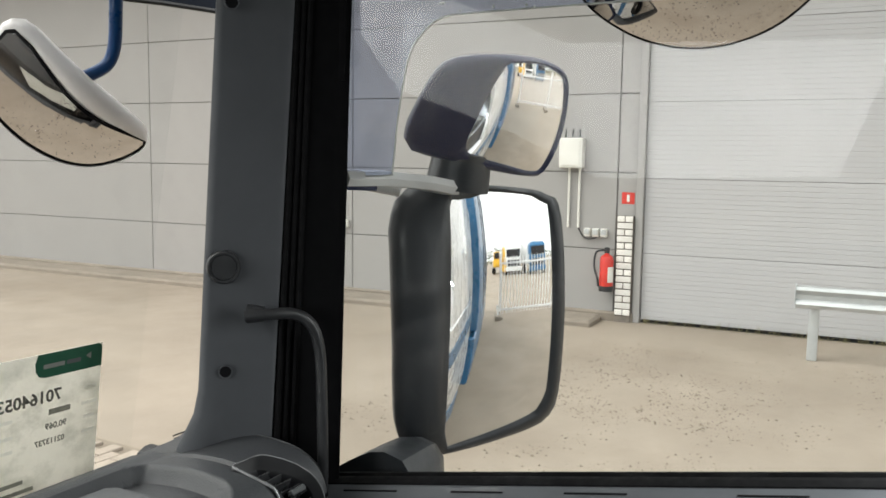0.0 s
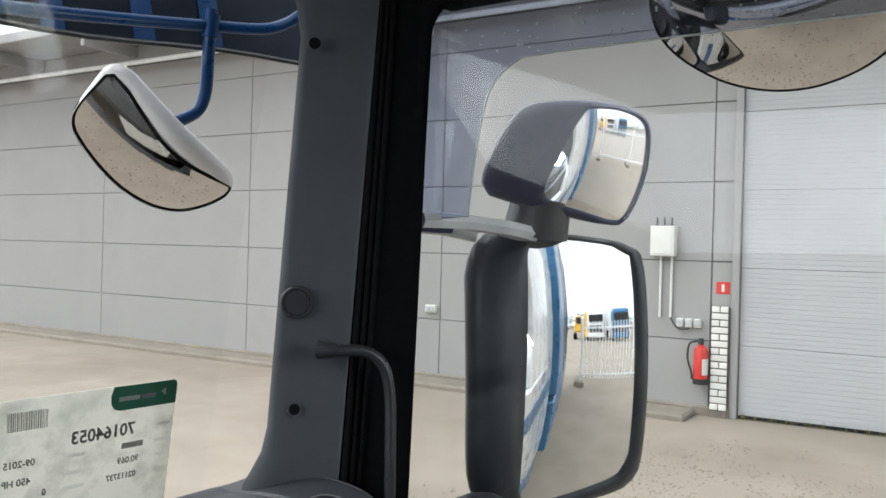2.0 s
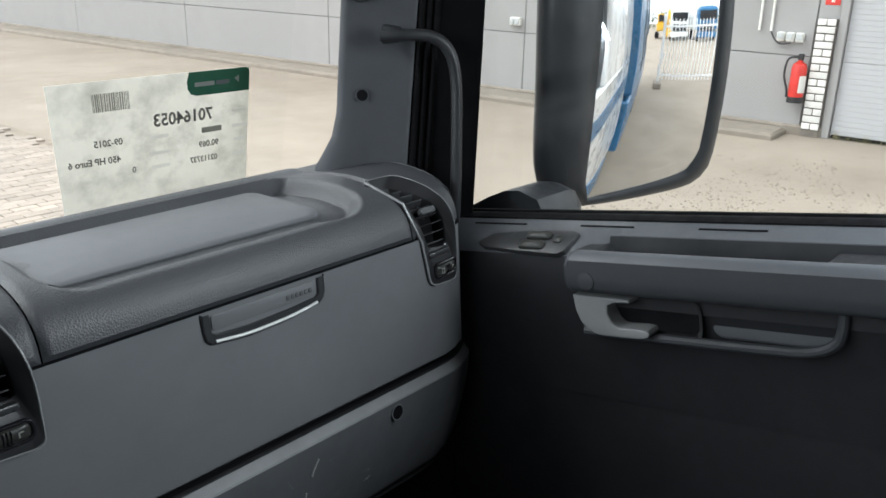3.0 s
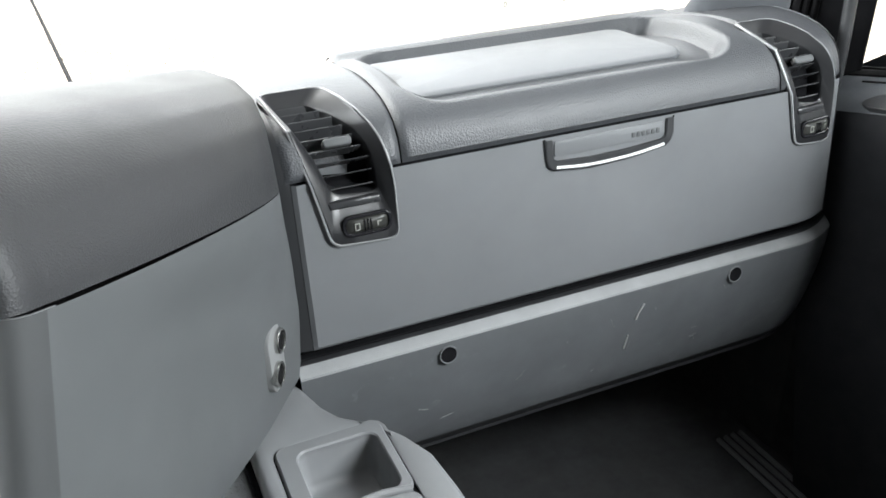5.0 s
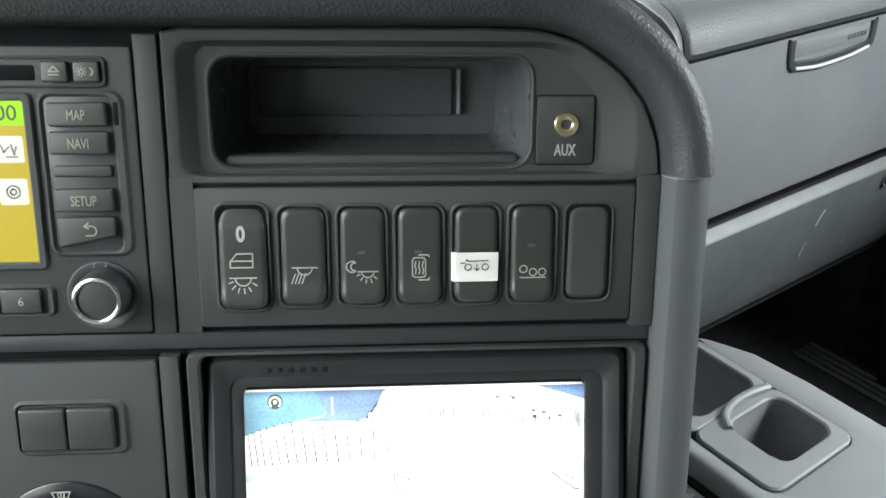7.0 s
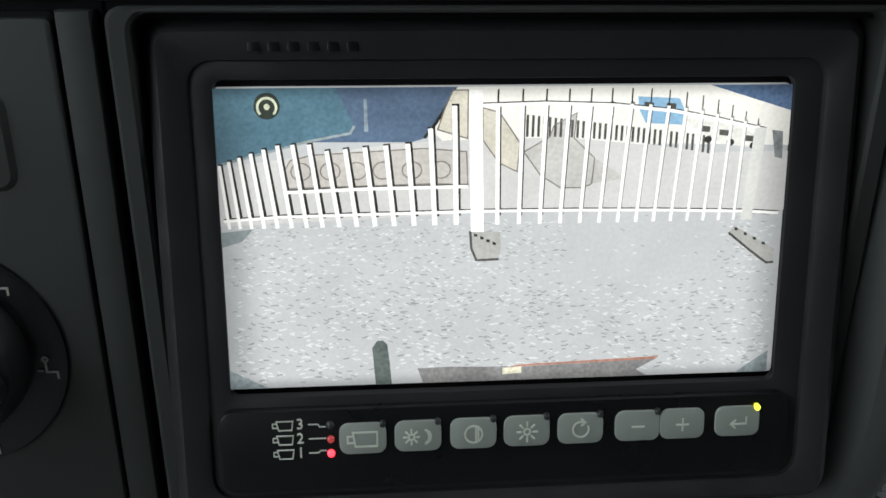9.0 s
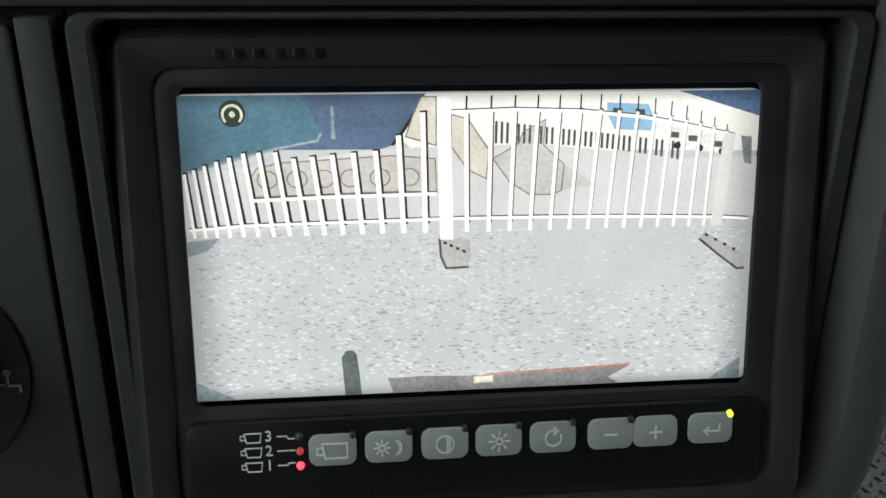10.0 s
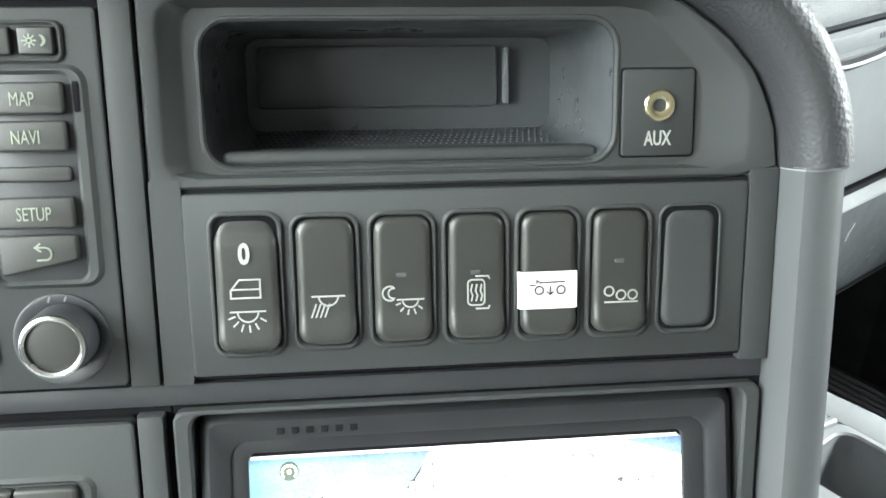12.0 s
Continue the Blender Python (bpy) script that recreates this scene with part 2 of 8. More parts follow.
def pane_material(name, tint, gloss=1.0, dirt=0.03):
    mt = bpy.data.materials.new(name)
    mt.use_nodes = True
    t = mt.node_tree
    t.nodes.remove(t.nodes["Principled BSDF"])
    out = t.nodes["Material Output"]
    clear, shine, film = t.nodes.new("ShaderNodeBsdfTransparent"), t.nodes.new("ShaderNodeBsdfGlossy"), t.nodes.new("ShaderNodeBsdfDiffuse")
    clear.inputs["Color"].default_value = (*tint, 1)
    shine.inputs["Roughness"].default_value = 0.0
    film.inputs["Color"].default_value = (0.7, 0.69, 0.66, 1)
    fr = t.nodes.new("ShaderNodeFresnel")
    fr.inputs["IOR"].default_value = 1.0 + 0.45 * gloss
    a, b = t.nodes.new("ShaderNodeMixShader"), t.nodes.new("ShaderNodeMixShader")
    t.links.new(fr.outputs[0], a.inputs[0])
    t.links.new(clear.outputs[0], a.inputs[1])
    t.links.new(shine.outputs[0], a.inputs[2])
    nz, mr = t.nodes.new("ShaderNodeTexNoise"), t.nodes.new("ShaderNodeMapRange")
    nz.inputs["Scale"].default_value, nz.inputs["Detail"].default_value = 14.0, 8.0
    mr.inputs["From Min"].default_value, mr.inputs["From Max"].default_value, mr.inputs["To Max"].default_value = 0.5, 0.75, dirt
    t.links.new(t.nodes.new("ShaderNodeTexCoord").outputs["Object"], nz.inputs["Vector"])
    t.links.new(nz.outputs["Fac"], mr.inputs["Value"])
    t.links.new(mr.outputs[0], b.inputs[0])
    t.links.new(a.outputs[0], b.inputs[1])
    t.links.new(film.outputs[0], b.inputs[2])
    t.links.new(b.outputs[0], out.inputs["Surface"])
    return mt


GREY = material("grey_dash_plastic", (0.118, 0.123, 0.129), 0.55, vary=0.06, scale=9, grain=0.25, grain_scale=2200, grain_dist=0.0002, spec=0.4)
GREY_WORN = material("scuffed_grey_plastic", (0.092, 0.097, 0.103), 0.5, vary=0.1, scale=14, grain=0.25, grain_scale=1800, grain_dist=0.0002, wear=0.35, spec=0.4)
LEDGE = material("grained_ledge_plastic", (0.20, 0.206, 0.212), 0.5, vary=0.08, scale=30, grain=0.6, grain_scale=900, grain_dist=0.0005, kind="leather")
SKIN = material("soft_dash_skin", (0.046, 0.049, 0.054), 0.48, vary=0.05, scale=12, grain=0.7, grain_scale=520, grain_dist=0.0005, kind="leather", rough_vary=0.03)
HOOD = material("hood_skin", (0.024, 0.0247, 0.0265), 0.55, vary=0.04, scale=12, grain=0.6, grain_scale=640, grain_dist=0.0004, kind="leather", spec=0.35, rough_vary=0.03)
TRAY = material("tray_rubber", (0.10, 0.105, 0.112), 0.55, vary=0.03, scale=20, rough_vary=0.03, grain=0.2, grain_scale=2500, grain_dist=0.0002)
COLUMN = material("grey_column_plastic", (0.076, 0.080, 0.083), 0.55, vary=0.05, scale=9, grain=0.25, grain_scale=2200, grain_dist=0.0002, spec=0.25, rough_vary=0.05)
FASCIA = material("fascia_plastic", (0.030, 0.032, 0.0318), 0.58, vary=0.06, scale=14, grain=0.3, grain_scale=2600, grain_dist=0.0002, spec=0.22, rough_vary=0.05)
BLACK = material("black_plastic", (0.022, 0.023, 0.025), 0.4, vary=0.1, scale=30, grain=0.15, grain_scale=2600, grain_dist=0.0002)
GLOSS = material("gloss_black_plastic", (0.010, 0.010, 0.012), 0.22, vary=0.1, scale=30, rough_vary=0.06)
# near-black laid into gaps, bores and recesses as shade; the yard cable has it too
DARKGAP = material("shadow_gap_black", (0.005, 0.005, 0.006), 0.9, vary=0.1, scale=30, spec=0.1)
SWITCH = material("switch_plastic", (0.023, 0.0235, 0.0215), 0.42, vary=0.08, scale=60, rough_vary=0.06, spec=0.35)
SEALBED = material("seal_bed", (0.004, 0.004, 0.0045), 0.85, vary=0.1, scale=30, spec=0.06)
RUBBER = material("seal_rubber", (0.004, 0.004, 0.0045), 0.8, vary=0.2, scale=40, spec=0.1)
PILLAR = material("pillar_trim", (0.062, 0.066, 0.073), 0.7, spec=0.3, vary=0.06, scale=10, grain=0.3, grain_scale=1500, grain_dist=0.0003)
DOOR = material("door_trim", (0.066, 0.071, 0.079), 0.55, vary=0.08, scale=12, grain=0.3, grain_scale=1500, grain_dist=0.0003)
# footwell closings and handle cup, their shade put into the colour
DOOR_LOW = material("shaded_trim", (0.007, 0.0075, 0.0085), 0.75, vary=0.15, scale=12, grain=0.3, grain_scale=900, grain_dist=0.0004)
SILVER = material("satin_silver_plastic", (0.42, 0.43, 0.43), 0.4, vary=0.05, scale=20, metal=0.2)
CUPGREY = material("cup_tray_plastic", (0.165, 0.170, 0.177), 0.5, vary=0.06, scale=12, grain=0.25, grain_scale=2200, grain_dist=0.0002, spec=0.4)
ARMREST = material("armrest_skin", (0.031, 0.033, 0.037), 0.55, vary=0.08, scale=14, grain=0.3, grain_scale=1500, grain_dist=0.0003, spec=0.35)
# shade low on the door and in its tray is in this colour
PANEL = material("door_panel_shaded", (0.009, 0.0096, 0.0115), 0.65, vary=0.1, scale=12, grain=0.3, grain_scale=1300, grain_dist=0.0003, spec=0.3)
SLAT = material("vent_slat_plastic", (0.028, 0.029, 0.031), 0.3, vary=0.05, scale=30)
TUBE_BLUE = material("blue_tube_paint", (0.004, 0.038, 0.125), 0.35, vary=0.1, scale=20, spec=0.3)
LINING = material("dark_roof_lining", (0.085, 0.078, 0.07), 0.9, vary=0.12, scale=30, grain=0.4, grain_scale=900)
LEVER = material("satin_grey_lever", (0.17, 0.174, 0.176), 0.4, vary=0.05, scale=20)
# black of the vents, also painted shade under the glove box and knee panel
VENT_SHADE_BLACK = material("vent_and_shade_black", (0.014, 0.0145, 0.016), 0.36, vary=0.08, scale=30, spec=0.5, rough_vary=0.05)
MIRROR_DIM = material("weathered_mirror_glass", (0.56, 0.535, 0.52), 0.03, metal=1.0, vary=0.05, scale=60, rough_vary=0.015)
# same plastic as the flank, darkened for the column's shaded front
COLUMN_FACE = material("column_plastic_shaded", (0.054, 0.0565, 0.058), 0.55, vary=0.05, scale=9, grain=0.25, grain_scale=2200, grain_dist=0.0002, spec=0.25, rough_vary=0.05)
CHROME = material("chrome", (0.50, 0.50, 0.485), 0.24, metal=1.0, vary=0.04, rough_vary=0.05)
BRASS = material("nickel_brass", (0.72, 0.64, 0.42), 0.22, metal=1.0, vary=0.06, rough_vary=0.05)
MAT = material("tunnel_rubber_mat", (0.11, 0.115, 0.118), 0.7, vary=0.15, scale=60, grain=0.9, grain_scale=260, grain_dist=0.0012)
FLOORMAT = material("floor_rubber", (0.03, 0.031, 0.033), 0.75, vary=0.3, scale=25, stain=0.5, stain_scale=7, stain_colour=(0.03, 0.029, 0.027))
SEAT = material("seat_leather", (0.035, 0.036, 0.038), 0.42, vary=0.15, scale=12, grain=0.6, grain_scale=180, grain_dist=0.0012, kind="leather")
HEADLINER = material("headliner_cloth", (0.2, 0.197, 0.19), 0.9, vary=0.08, scale=30, grain=0.4, grain_scale=900)
MARK = material("white_print", (0.25, 0.256, 0.236), 0.5, vary=0.03)
GREENMARK = material("pale_green_print", (0.17, 0.19, 0.145), 0.5, vary=0.03)
TAPE = material("white_tape", (0.50, 0.49, 0.465), 0.5, vary=0.04, scale=90)
INK = material("black_ink", (0.02, 0.02, 0.02), 0.6, vary=0.1)
MIRROR = material("mirror_glass", (0.94, 0.94, 0.935), 0.015, metal=1.0, vary=0.01, rough_vary=0.01)
SHELL = material("mirror_shell_black", (0.024, 0.027, 0.031), 0.42, vary=0.12, scale=18, grain=0.2, grain_scale=1200, grain_dist=0.0003)
SHELL_BLUE = material("mirror_shell_blue", (0.007, 0.013, 0.052), 0.42, vary=0.15, scale=14, spec=0.35, rough_vary=0.06)
# pale tone holds the sky's reflection on the mirror arm
ARM_SHEEN = material("mirror_arm_sheen", (0.62, 0.62, 0.61), 0.45, vary=0.1, scale=25, stain=0.4, stain_scale=30)
SHELL_PALE = material("mirror_shell_pale", (0.72, 0.69, 0.68), 0.45, vary=0.06, scale=25, stain=0.15, stain_scale=30)
BLUE = material("blue_paint", (0.012, 0.12, 0.27), 0.3, vary=0.08, scale=8, coat=0.2, rough_vary=0.08)
BLUE_DARK = material("dark_blue_paint", (0.003, 0.007, 0.017), 0.5, vary=0.12, scale=18, spec=0.15, stain=0.4, stain_scale=12)
WHITE = material("white_paint", (0.78, 0.79, 0.79), 0.3, vary=0.04, scale=5, coat=0.5, stain=0.15, stain_scale=3)
WALL = material("wall_panel_grey", (0.305, 0.296, 0.286), 0.65, vary=0.025, scale=1.2, stain=0.12, stain_scale=0.5, random=0.008, grain=0.15, grain_scale=30, grain_dist=0.002)
DOORWALL = material("ribbed_door_grey", (0.43, 0.427, 0.429), 0.9, spec=0.1, vary=0.03, scale=1.0, grain=0.1, grain_scale=30, grain_dist=0.002, stain=0.1, stain_scale=0.6)
JOINT = material("joint_shadow", (0.17, 0.165, 0.16), 0.8, vary=0.1)
KERB = material("concrete_base", (0.25, 0.215, 0.175), 0.9, vary=0.15, scale=6, stain=0.6, stain_scale=1.5, grain=0.4, grain_scale=60, grain_dist=0.004)
BRICKW = material("white_painted_brick", (0.68, 0.66, 0.62), 0.7, vary=0.08, scale=9, random=0.10, grain=0.4, grain_scale=70, grain_dist=0.002)
MORTAR = material("dark_mortar", (0.16, 0.14, 0.12), 0.9, vary=0.2, scale=20)
SAND = material("sandy_concrete_ground", (0.295, 0.25, 0.20), 0.9, vary=0.10, scale=0.8, stain=0.7, stain_scale=0.35, stain_colour=(0.205, 0.165, 0.125), wear=0.12, grain=0.5, grain_scale=9, grain_dist=0.01)
PAVER = material("paving_brick", (0.33, 0.28, 0.23), 0.85, vary=0.10, scale=5, island=0.14, stain=0.3, stain_scale=0.6, grain=0.3, grain_scale=60, grain_dist=0.003)
PAVER_ONE = material("paving_brick_near", (0.33, 0.28, 0.23), 0.85, vary=0.10, scale=5, random=0.14, stain=0.3, stain_scale=0.6, grain=0.3, grain_scale=60, grain_dist=0.003)
GRIT = material("joint_sand", (0.24, 0.20, 0.155), 0.95, vary=0.2, scale=4)
RED = material("red_paint", (0.55, 0.035, 0.025), 0.35, vary=0.1, scale=10)
GALV = material("galvanised_steel", (0.50, 0.52, 0.52), 0.45, metal=0.5, vary=0.1, scale=12, stain=0.3, stain_scale=6)
ENAMEL = material("white_enamel", (0.68, 0.67, 0.62), 0.5, vary=0.04, scale=10, stain=0.2, stain_scale=5)
CARD = material("printed_paper", (0.86, 0.845, 0.79), 0.6, vary=0.02, scale=50, stain=1.0, stain_scale=19, stain_colour=(0.66, 0.655, 0.60))


def see_through(mt, colour, share=0.5, pattern=False):
    """Thin paper or print that lets daylight shine through."""
    t = mt.node_tree
    through, both = t.nodes.new("ShaderNodeBsdfTranslucent"), t.nodes.new("ShaderNodeMixShader")
    through.inputs["Color"].default_value, both.inputs[0].default_value = (*colour, 1), share
    if pattern:
        t.links.new(t.nodes["Principled BSDF"].inputs["Base Color"].links[0].from_socket, through.inputs["Color"])
    t.links.new(t.nodes["Principled BSDF"].outputs[0], both.inputs[1])
    t.links.new(through.outputs[0], both.inputs[2])
    t.links.new(both.outputs[0], t.nodes["Material Output"].inputs["Surface"])
    return mt


see_through(CARD, (0.80, 0.79, 0.74), 0.55, True)
CARD_GREEN = material("green_print", (0.015, 0.10, 0.055), 0.5, vary=0.06, scale=40)
CARD_INK = see_through(material("grey_print", (0.09, 0.095, 0.09), 0.6, vary=0.1), (0.45, 0.46, 0.43))
CARD_PALE = material("pale_print", (0.46, 0.47, 0.45), 0.6, vary=0.05)
CAPTION = see_through(material("caption_print", (0.5, 0.5, 0.48), 0.6, vary=0.05), (1.0, 1.0, 0.97), 0.55)
YELLOW = material("yellow_paint", (0.65, 0.38, 0.03), 0.4, vary=0.1, scale=3)
ROOF = material("roof_sheet", (0.30, 0.295, 0.29), 0.6, vary=0.1, scale=2)
LEAF = material("hedge_leaves", (0.05, 0.075, 0.025), 0.8, vary=0.4, scale=6, island=0.3)
GLASS = pane_material("clear_glass", (0.96, 0.97, 0.97), 0.35, 0.05)
SIDE_GLASS = pane_material("door_glass", (0.93, 0.95, 0.95), 0.82, 0.03)
DEFLECT = pane_material("tinted_deflector", (0.52, 0.57, 0.72), 0.8, 0.25)

# ================= the yard outside =================
W = Matrix(((-0.0665, -0.9978, 0, 11.82), (0.9978, -0.0665, 0, 4.46), (0, 0, 1, 0), (0, 0, 0, 1)))  # x along the wall, y out of it, z up

ground = part("ground", ([(-400, -400, 0), (400, -400, 0), (400, 400, 0), (-400, 400, 0)], [(0, 1, 2, 3)]), SAND)
tagged(ground, "pale sandy concrete yard with damp stains", "ground", kind="structure")
paving_bed = part("pavement", box(-9.0, 5.25, 4.0, 24.0, 0.004, 0.012, 0.002), GRIT)
tagged(paving_bed, "paved strip of worn clinker bricks in sandy joints", "pavement", kind="structure")

wall_east = thing("wall_east", "long hall wall of pale grey horizontal metal panels", "wall", W, kind="structure")
part("core", box(-0.22, 24.2, -0.35, -0.02, -0.1, 5.42, 0.002), JOINT, wall_east)
rows = (0.10, 0.93, 1.93, 2.93, 3.93, 4.93, 5.4)
cols = (0.06, 4.05, 8.04, 12.05, 16.1, 20.1, 24.1)
for ci in range(6):
    for ri in range(6):
        w_, h_ = cols[ci + 1] - cols[ci] - 0.018, rows[ri + 1] - rows[ri] - 0.012
        pan = loft([[(x, -0.02, z) for x, z in rr(w_, h_, 0.004, 1)], [(x, -0.003, z) for x, z in rr(w_, h_, 0.004, 1)], [(x, 0.0, z) for x, z in rr(w_ - 0.012, h_ - 0.012, 0.004, 1)]], True, False, True)
        part("panel", pan, WALL, wall_east, m=Matrix.Translation(((cols[ci] + cols[ci + 1]) / 2, 0, (rows[ri] + rows[ri + 1]) / 2)), sharp=12)
for c in cols[1:-1]:
    part("joint_strip", box(c - 0.006, c + 0.006, -0.018, -0.006, 0.1, 5.4, 0.002), JOINT, wall_east)
for ri in range(6):
    part("end_panel", box(-0.185, 0.05, -0.02, 0.0, rows[ri] + 0.01, rows[ri + 1] - 0.01, 0.003), WALL, wall_east)
part("plinth", box(-0.2, 24.1, -0.02, 0.05, -0.05, 0.12, 0.02), KERB, wall_east, "stained concrete plinth")
kerb = part("kerb", box(0.2, 24.0, 0.05, 0.62, -0.05, 0.08, 0.03), KERB)
kerb.matrix_basis = W
tagged(kerb, "low dusty concrete kerb along the hall wall", "kerb", kind="structure")

door_1 = thing("door_1", "closed grey ribbed sectional hall door", "door", W, kind="structure")
part("leaf_core", box(-7.2, -0.27, -0.3, -0.06, 0.0, 4.36, 0.002), JOINT, door_1)
for z0, z1 in ((0.03, 0.9), (0.9, 1.86), (1.86, 2.82), (2.82, 3.79), (3.79, 4.34)):
    ribs = [(-0.07, z0 + 0.0025), (-0.040, z0 + 0.0025), (-0.035, z0 + 0.008)]
    for k in range(1, round((z1 - z0) / 0.06)):
        z = z0 + (z1 - z0) * k / round((z1 - z0) / 0.06)
        ribs += [(-0.035, z - 0.006), (-0.0395, z - 0.002), (-0.0395, z + 0.002), (-0.035, z + 0.006)]
    ribs += [(-0.035, z1 - 0.008), (-0.040, z1 - 0.0025), (-0.07, z1 - 0.0025)]
    part("door_section", loft([[(x, y, z) for y, z in ribs] for x in (-7.15, -0.29)], True, True, True), DOORWALL, door_1, sharp=10)
part("bottom_seal", box(-7.1, -0.3, -0.055, -0.025, 0.010, 0.048, 0.006), RUBBER, door_1, "black rubber seal under the door")
part("jamb", box(-0.28, -0.19, -0.2, 0.03, 0.0, 4.4, 0.006), WALL, door_1)
wrng = random.Random(41)
blades, faces = [], []
for k in range(170):
    x, y, h = -0.35 - 3.2 * wrng.random() ** 1.4, wrng.uniform(-0.02, 0.05), wrng.uniform(0.04, 0.14)
    dx, dy, r = wrng.uniform(-0.07, 0.07), wrng.uniform(-0.01, 0.05), wrng.uniform(0.002, 0.004)
    base = len(blades)
    for f, s in ((0.0, 1.0), (0.55, 0.8)):
        blades += [(x + dx * f * f + r * s * math.cos(a), y + dy * f * f + r * s * math.sin(a), 0.004 + h * f) for a in (0.3, 2.4, 4.5)]
    blades.append((x + dx, y + dy, h))
    for j in range(3):
        n_ = (j + 1) % 3
        faces += [(base + j, base + n_, base + 3 + n_, base + 3 + j), (base + 3 + j, base + 3 + n_, base + 6)]
weeds = part("weed_growth", (blades, faces), material("dry_weed", (0.20, 0.18, 0.10), 0.8, vary=0.3, scale=6, island=0.3))
weeds.matrix_basis = W
tagged(weeds, "dry weeds growing along the foot of the hall door", "weeds", kind="stuff")

canopy = thing("canopy", "white corrugated canopy edge over the hall door", "canopy", W, kind="structure")
part("lip", box(-9.0, -1.9, -0.1, 0.25, 4.36, 4.47, 0.01), WHITE, canopy)
for k in range(7):
    part("corrugation", box(-9.0, -1.9, -0.1, 0.20, 4.49 + 0.11 * k, 4.575 + 0.11 * k, 0.02), WHITE, canopy)
part("back_panel", box(-9.0, -0.2, -0.3, -0.05, 4.4, 5.4, 0.01), WALL, canopy)
roof_1 = thing("roof_1", "overhanging sheet roof with white gutter and lamps", "roof", W, kind="structure")
part("sheet", box(-12.0, 26.0, -6.0, 1.4, 5.75, 5.95, 0.02), ROOF, roof_1)
part("gutter", tube([(1.0, 0.35, 5.36), (26.0, 0.35, 5.36)], 0.045, 8), WHITE, roof_1, "white gutter pipe")
part("fascia", box(1.0, 26.0, 0.0, 0.12, 5.42, 5.75, 0.01), ROOF, roof_1)
for s in (8.0, 11.0, 14.0, 17.0, 20.0):
    part("bracket", box(s - 0.05, s + 0.05, 0.0, 1.3, 5.5, 5.72, 0.01), ROOF, roof_1)

# things on and before the wall
brick_pier = thing("brick_pier", "narrow pier of white painted bricks with dark joints", "brick pier", W)
part("mortar_core", box(-0.175, 0.03, -0.02, 0.075, 0.0, 1.38, 0.002), MORTAR, brick_pier)
brick_long, brick_half = mesh_of("brick", box(-0.098, 0.098, -0.02, 0.09, -0.036, 0.036, 0.006), BRICKW), mesh_of("brick", box(-0.046, 0.046, -0.02, 0.09, -0.036, 0.036, 0.006), BRICKW)
for k in range(15):
    z = 0.13 + 0.0865 * k
    for me, x in (((brick_long, -0.072),) if k % 2 else ((brick_half, -0.124), (brick_half, -0.02))):
        b = new("brick", me)
        b.parent = brick_pier
        b.location = (x, random.uniform(-0.004, 0.004), z)

meter_box = thing("meter_box", "off-white electrical box with three cable stubs on the wall", "electrical box", W)
part("housing", box(0.50, 0.81, 0.0, 0.16, 1.98, 2.37, 0.012), ENAMEL, meter_box)
part("lid", box(0.53, 0.78, 0.16, 0.172, 2.01, 2.34, 0.006), ENAMEL, meter_box)
for s in (0.56, 0.655, 0.75):
    part("cable_stub", tube([(s, 0.07, 2.36), (s, 0.07, 2.48)], 0.012, 8), BLACK, meter_box)
for s in (0.56, 0.70):
    part("conduit", tube([(s, 0.03, 1.98), (s, 0.03, 1.20)], 0.016, 8), ENAMEL, meter_box, "white plastic conduit")
part("cable", tube(curve([(0.56, 0.03, 1.2), (0.5, 0.05, 1.11), (0.42, 0.06, 1.06), (0.3, 0.06, 1.08)]), 0.009, 6), BLACK, meter_box)
for s in (0.43, 0.32, 0.21):
    sk = thing("wall_socket", "small grey weatherproof socket on the wall", "socket", W, group="wall sockets")
    part("body", box(s - 0.045, s + 0.045, 0.0, 0.07, 1.09, 1.2, 0.012), ENAMEL, sk)
    part("flap", box(s - 0.035, s + 0.035, 0.07, 0.085, 1.12, 1.19, 0.008), GALV, sk)
sk = thing("wall_socket", "grey double socket low on the hall wall", "socket", W, group="wall sockets")
part("body", box(4.1, 4.28, 0.0, 0.07, 1.03, 1.15, 0.012), ENAMEL, sk)
part("flap", box(4.12, 4.19, 0.07, 0.085, 1.05, 1.13, 0.008), GALV, sk)
part("flap", box(4.2, 4.26, 0.07, 0.085, 1.05, 1.13, 0.008), GALV, sk)

fire_sign = thing("fire_sign", "small red and white fire equipment sign on the wall", "sign", W)
part("plate", box(-0.165, 0.0, 0.0, 0.006, 1.53, 1.68, 0.002), RED, fire_sign)
part("symbol", box(-0.10, -0.065, 0.006, 0.010, 1.56, 1.65, 0.001), ENAMEL, fire_sign, "white pictogram")

extinguisher = thing("fire_extinguisher", "red fire extinguisher with black hose on the wall", "fire extinguisher", W)
part("cylinder", at(loft([lift(circle(r, 20), z) for r, z in ((0.05, 0.40), (0.085, 0.42), (0.088, 0.45), (0.088, 0.80), (0.075, 0.85), (0.03, 0.88), (0.03, 0.9))], True, True, True), Matrix.Translation((0.14, 0.12, 0))), RED, extinguisher)
part("base_ring", at(loft([lift(circle(0.092, 20), 0.40), lift(circle(0.092, 20), 0.47)], True, True, True), Matrix.Translation((0.14, 0.12, 0))), BLACK, extinguisher)
part("label_plate", at(grid(lambda u, v: (0.0895 * math.cos(2.0 + 1.4 * u), 0.0895 * math.sin(2.0 + 1.4 * u), 0.52 + 0.2 * v), 8, 1), Matrix.Translation((0.14, 0.12, 0))), ENAMEL, extinguisher, "white printed label")
part("valve", box(0.11, 0.17, 0.09, 0.15, 0.89, 0.97, 0.01), BLACK, extinguisher)
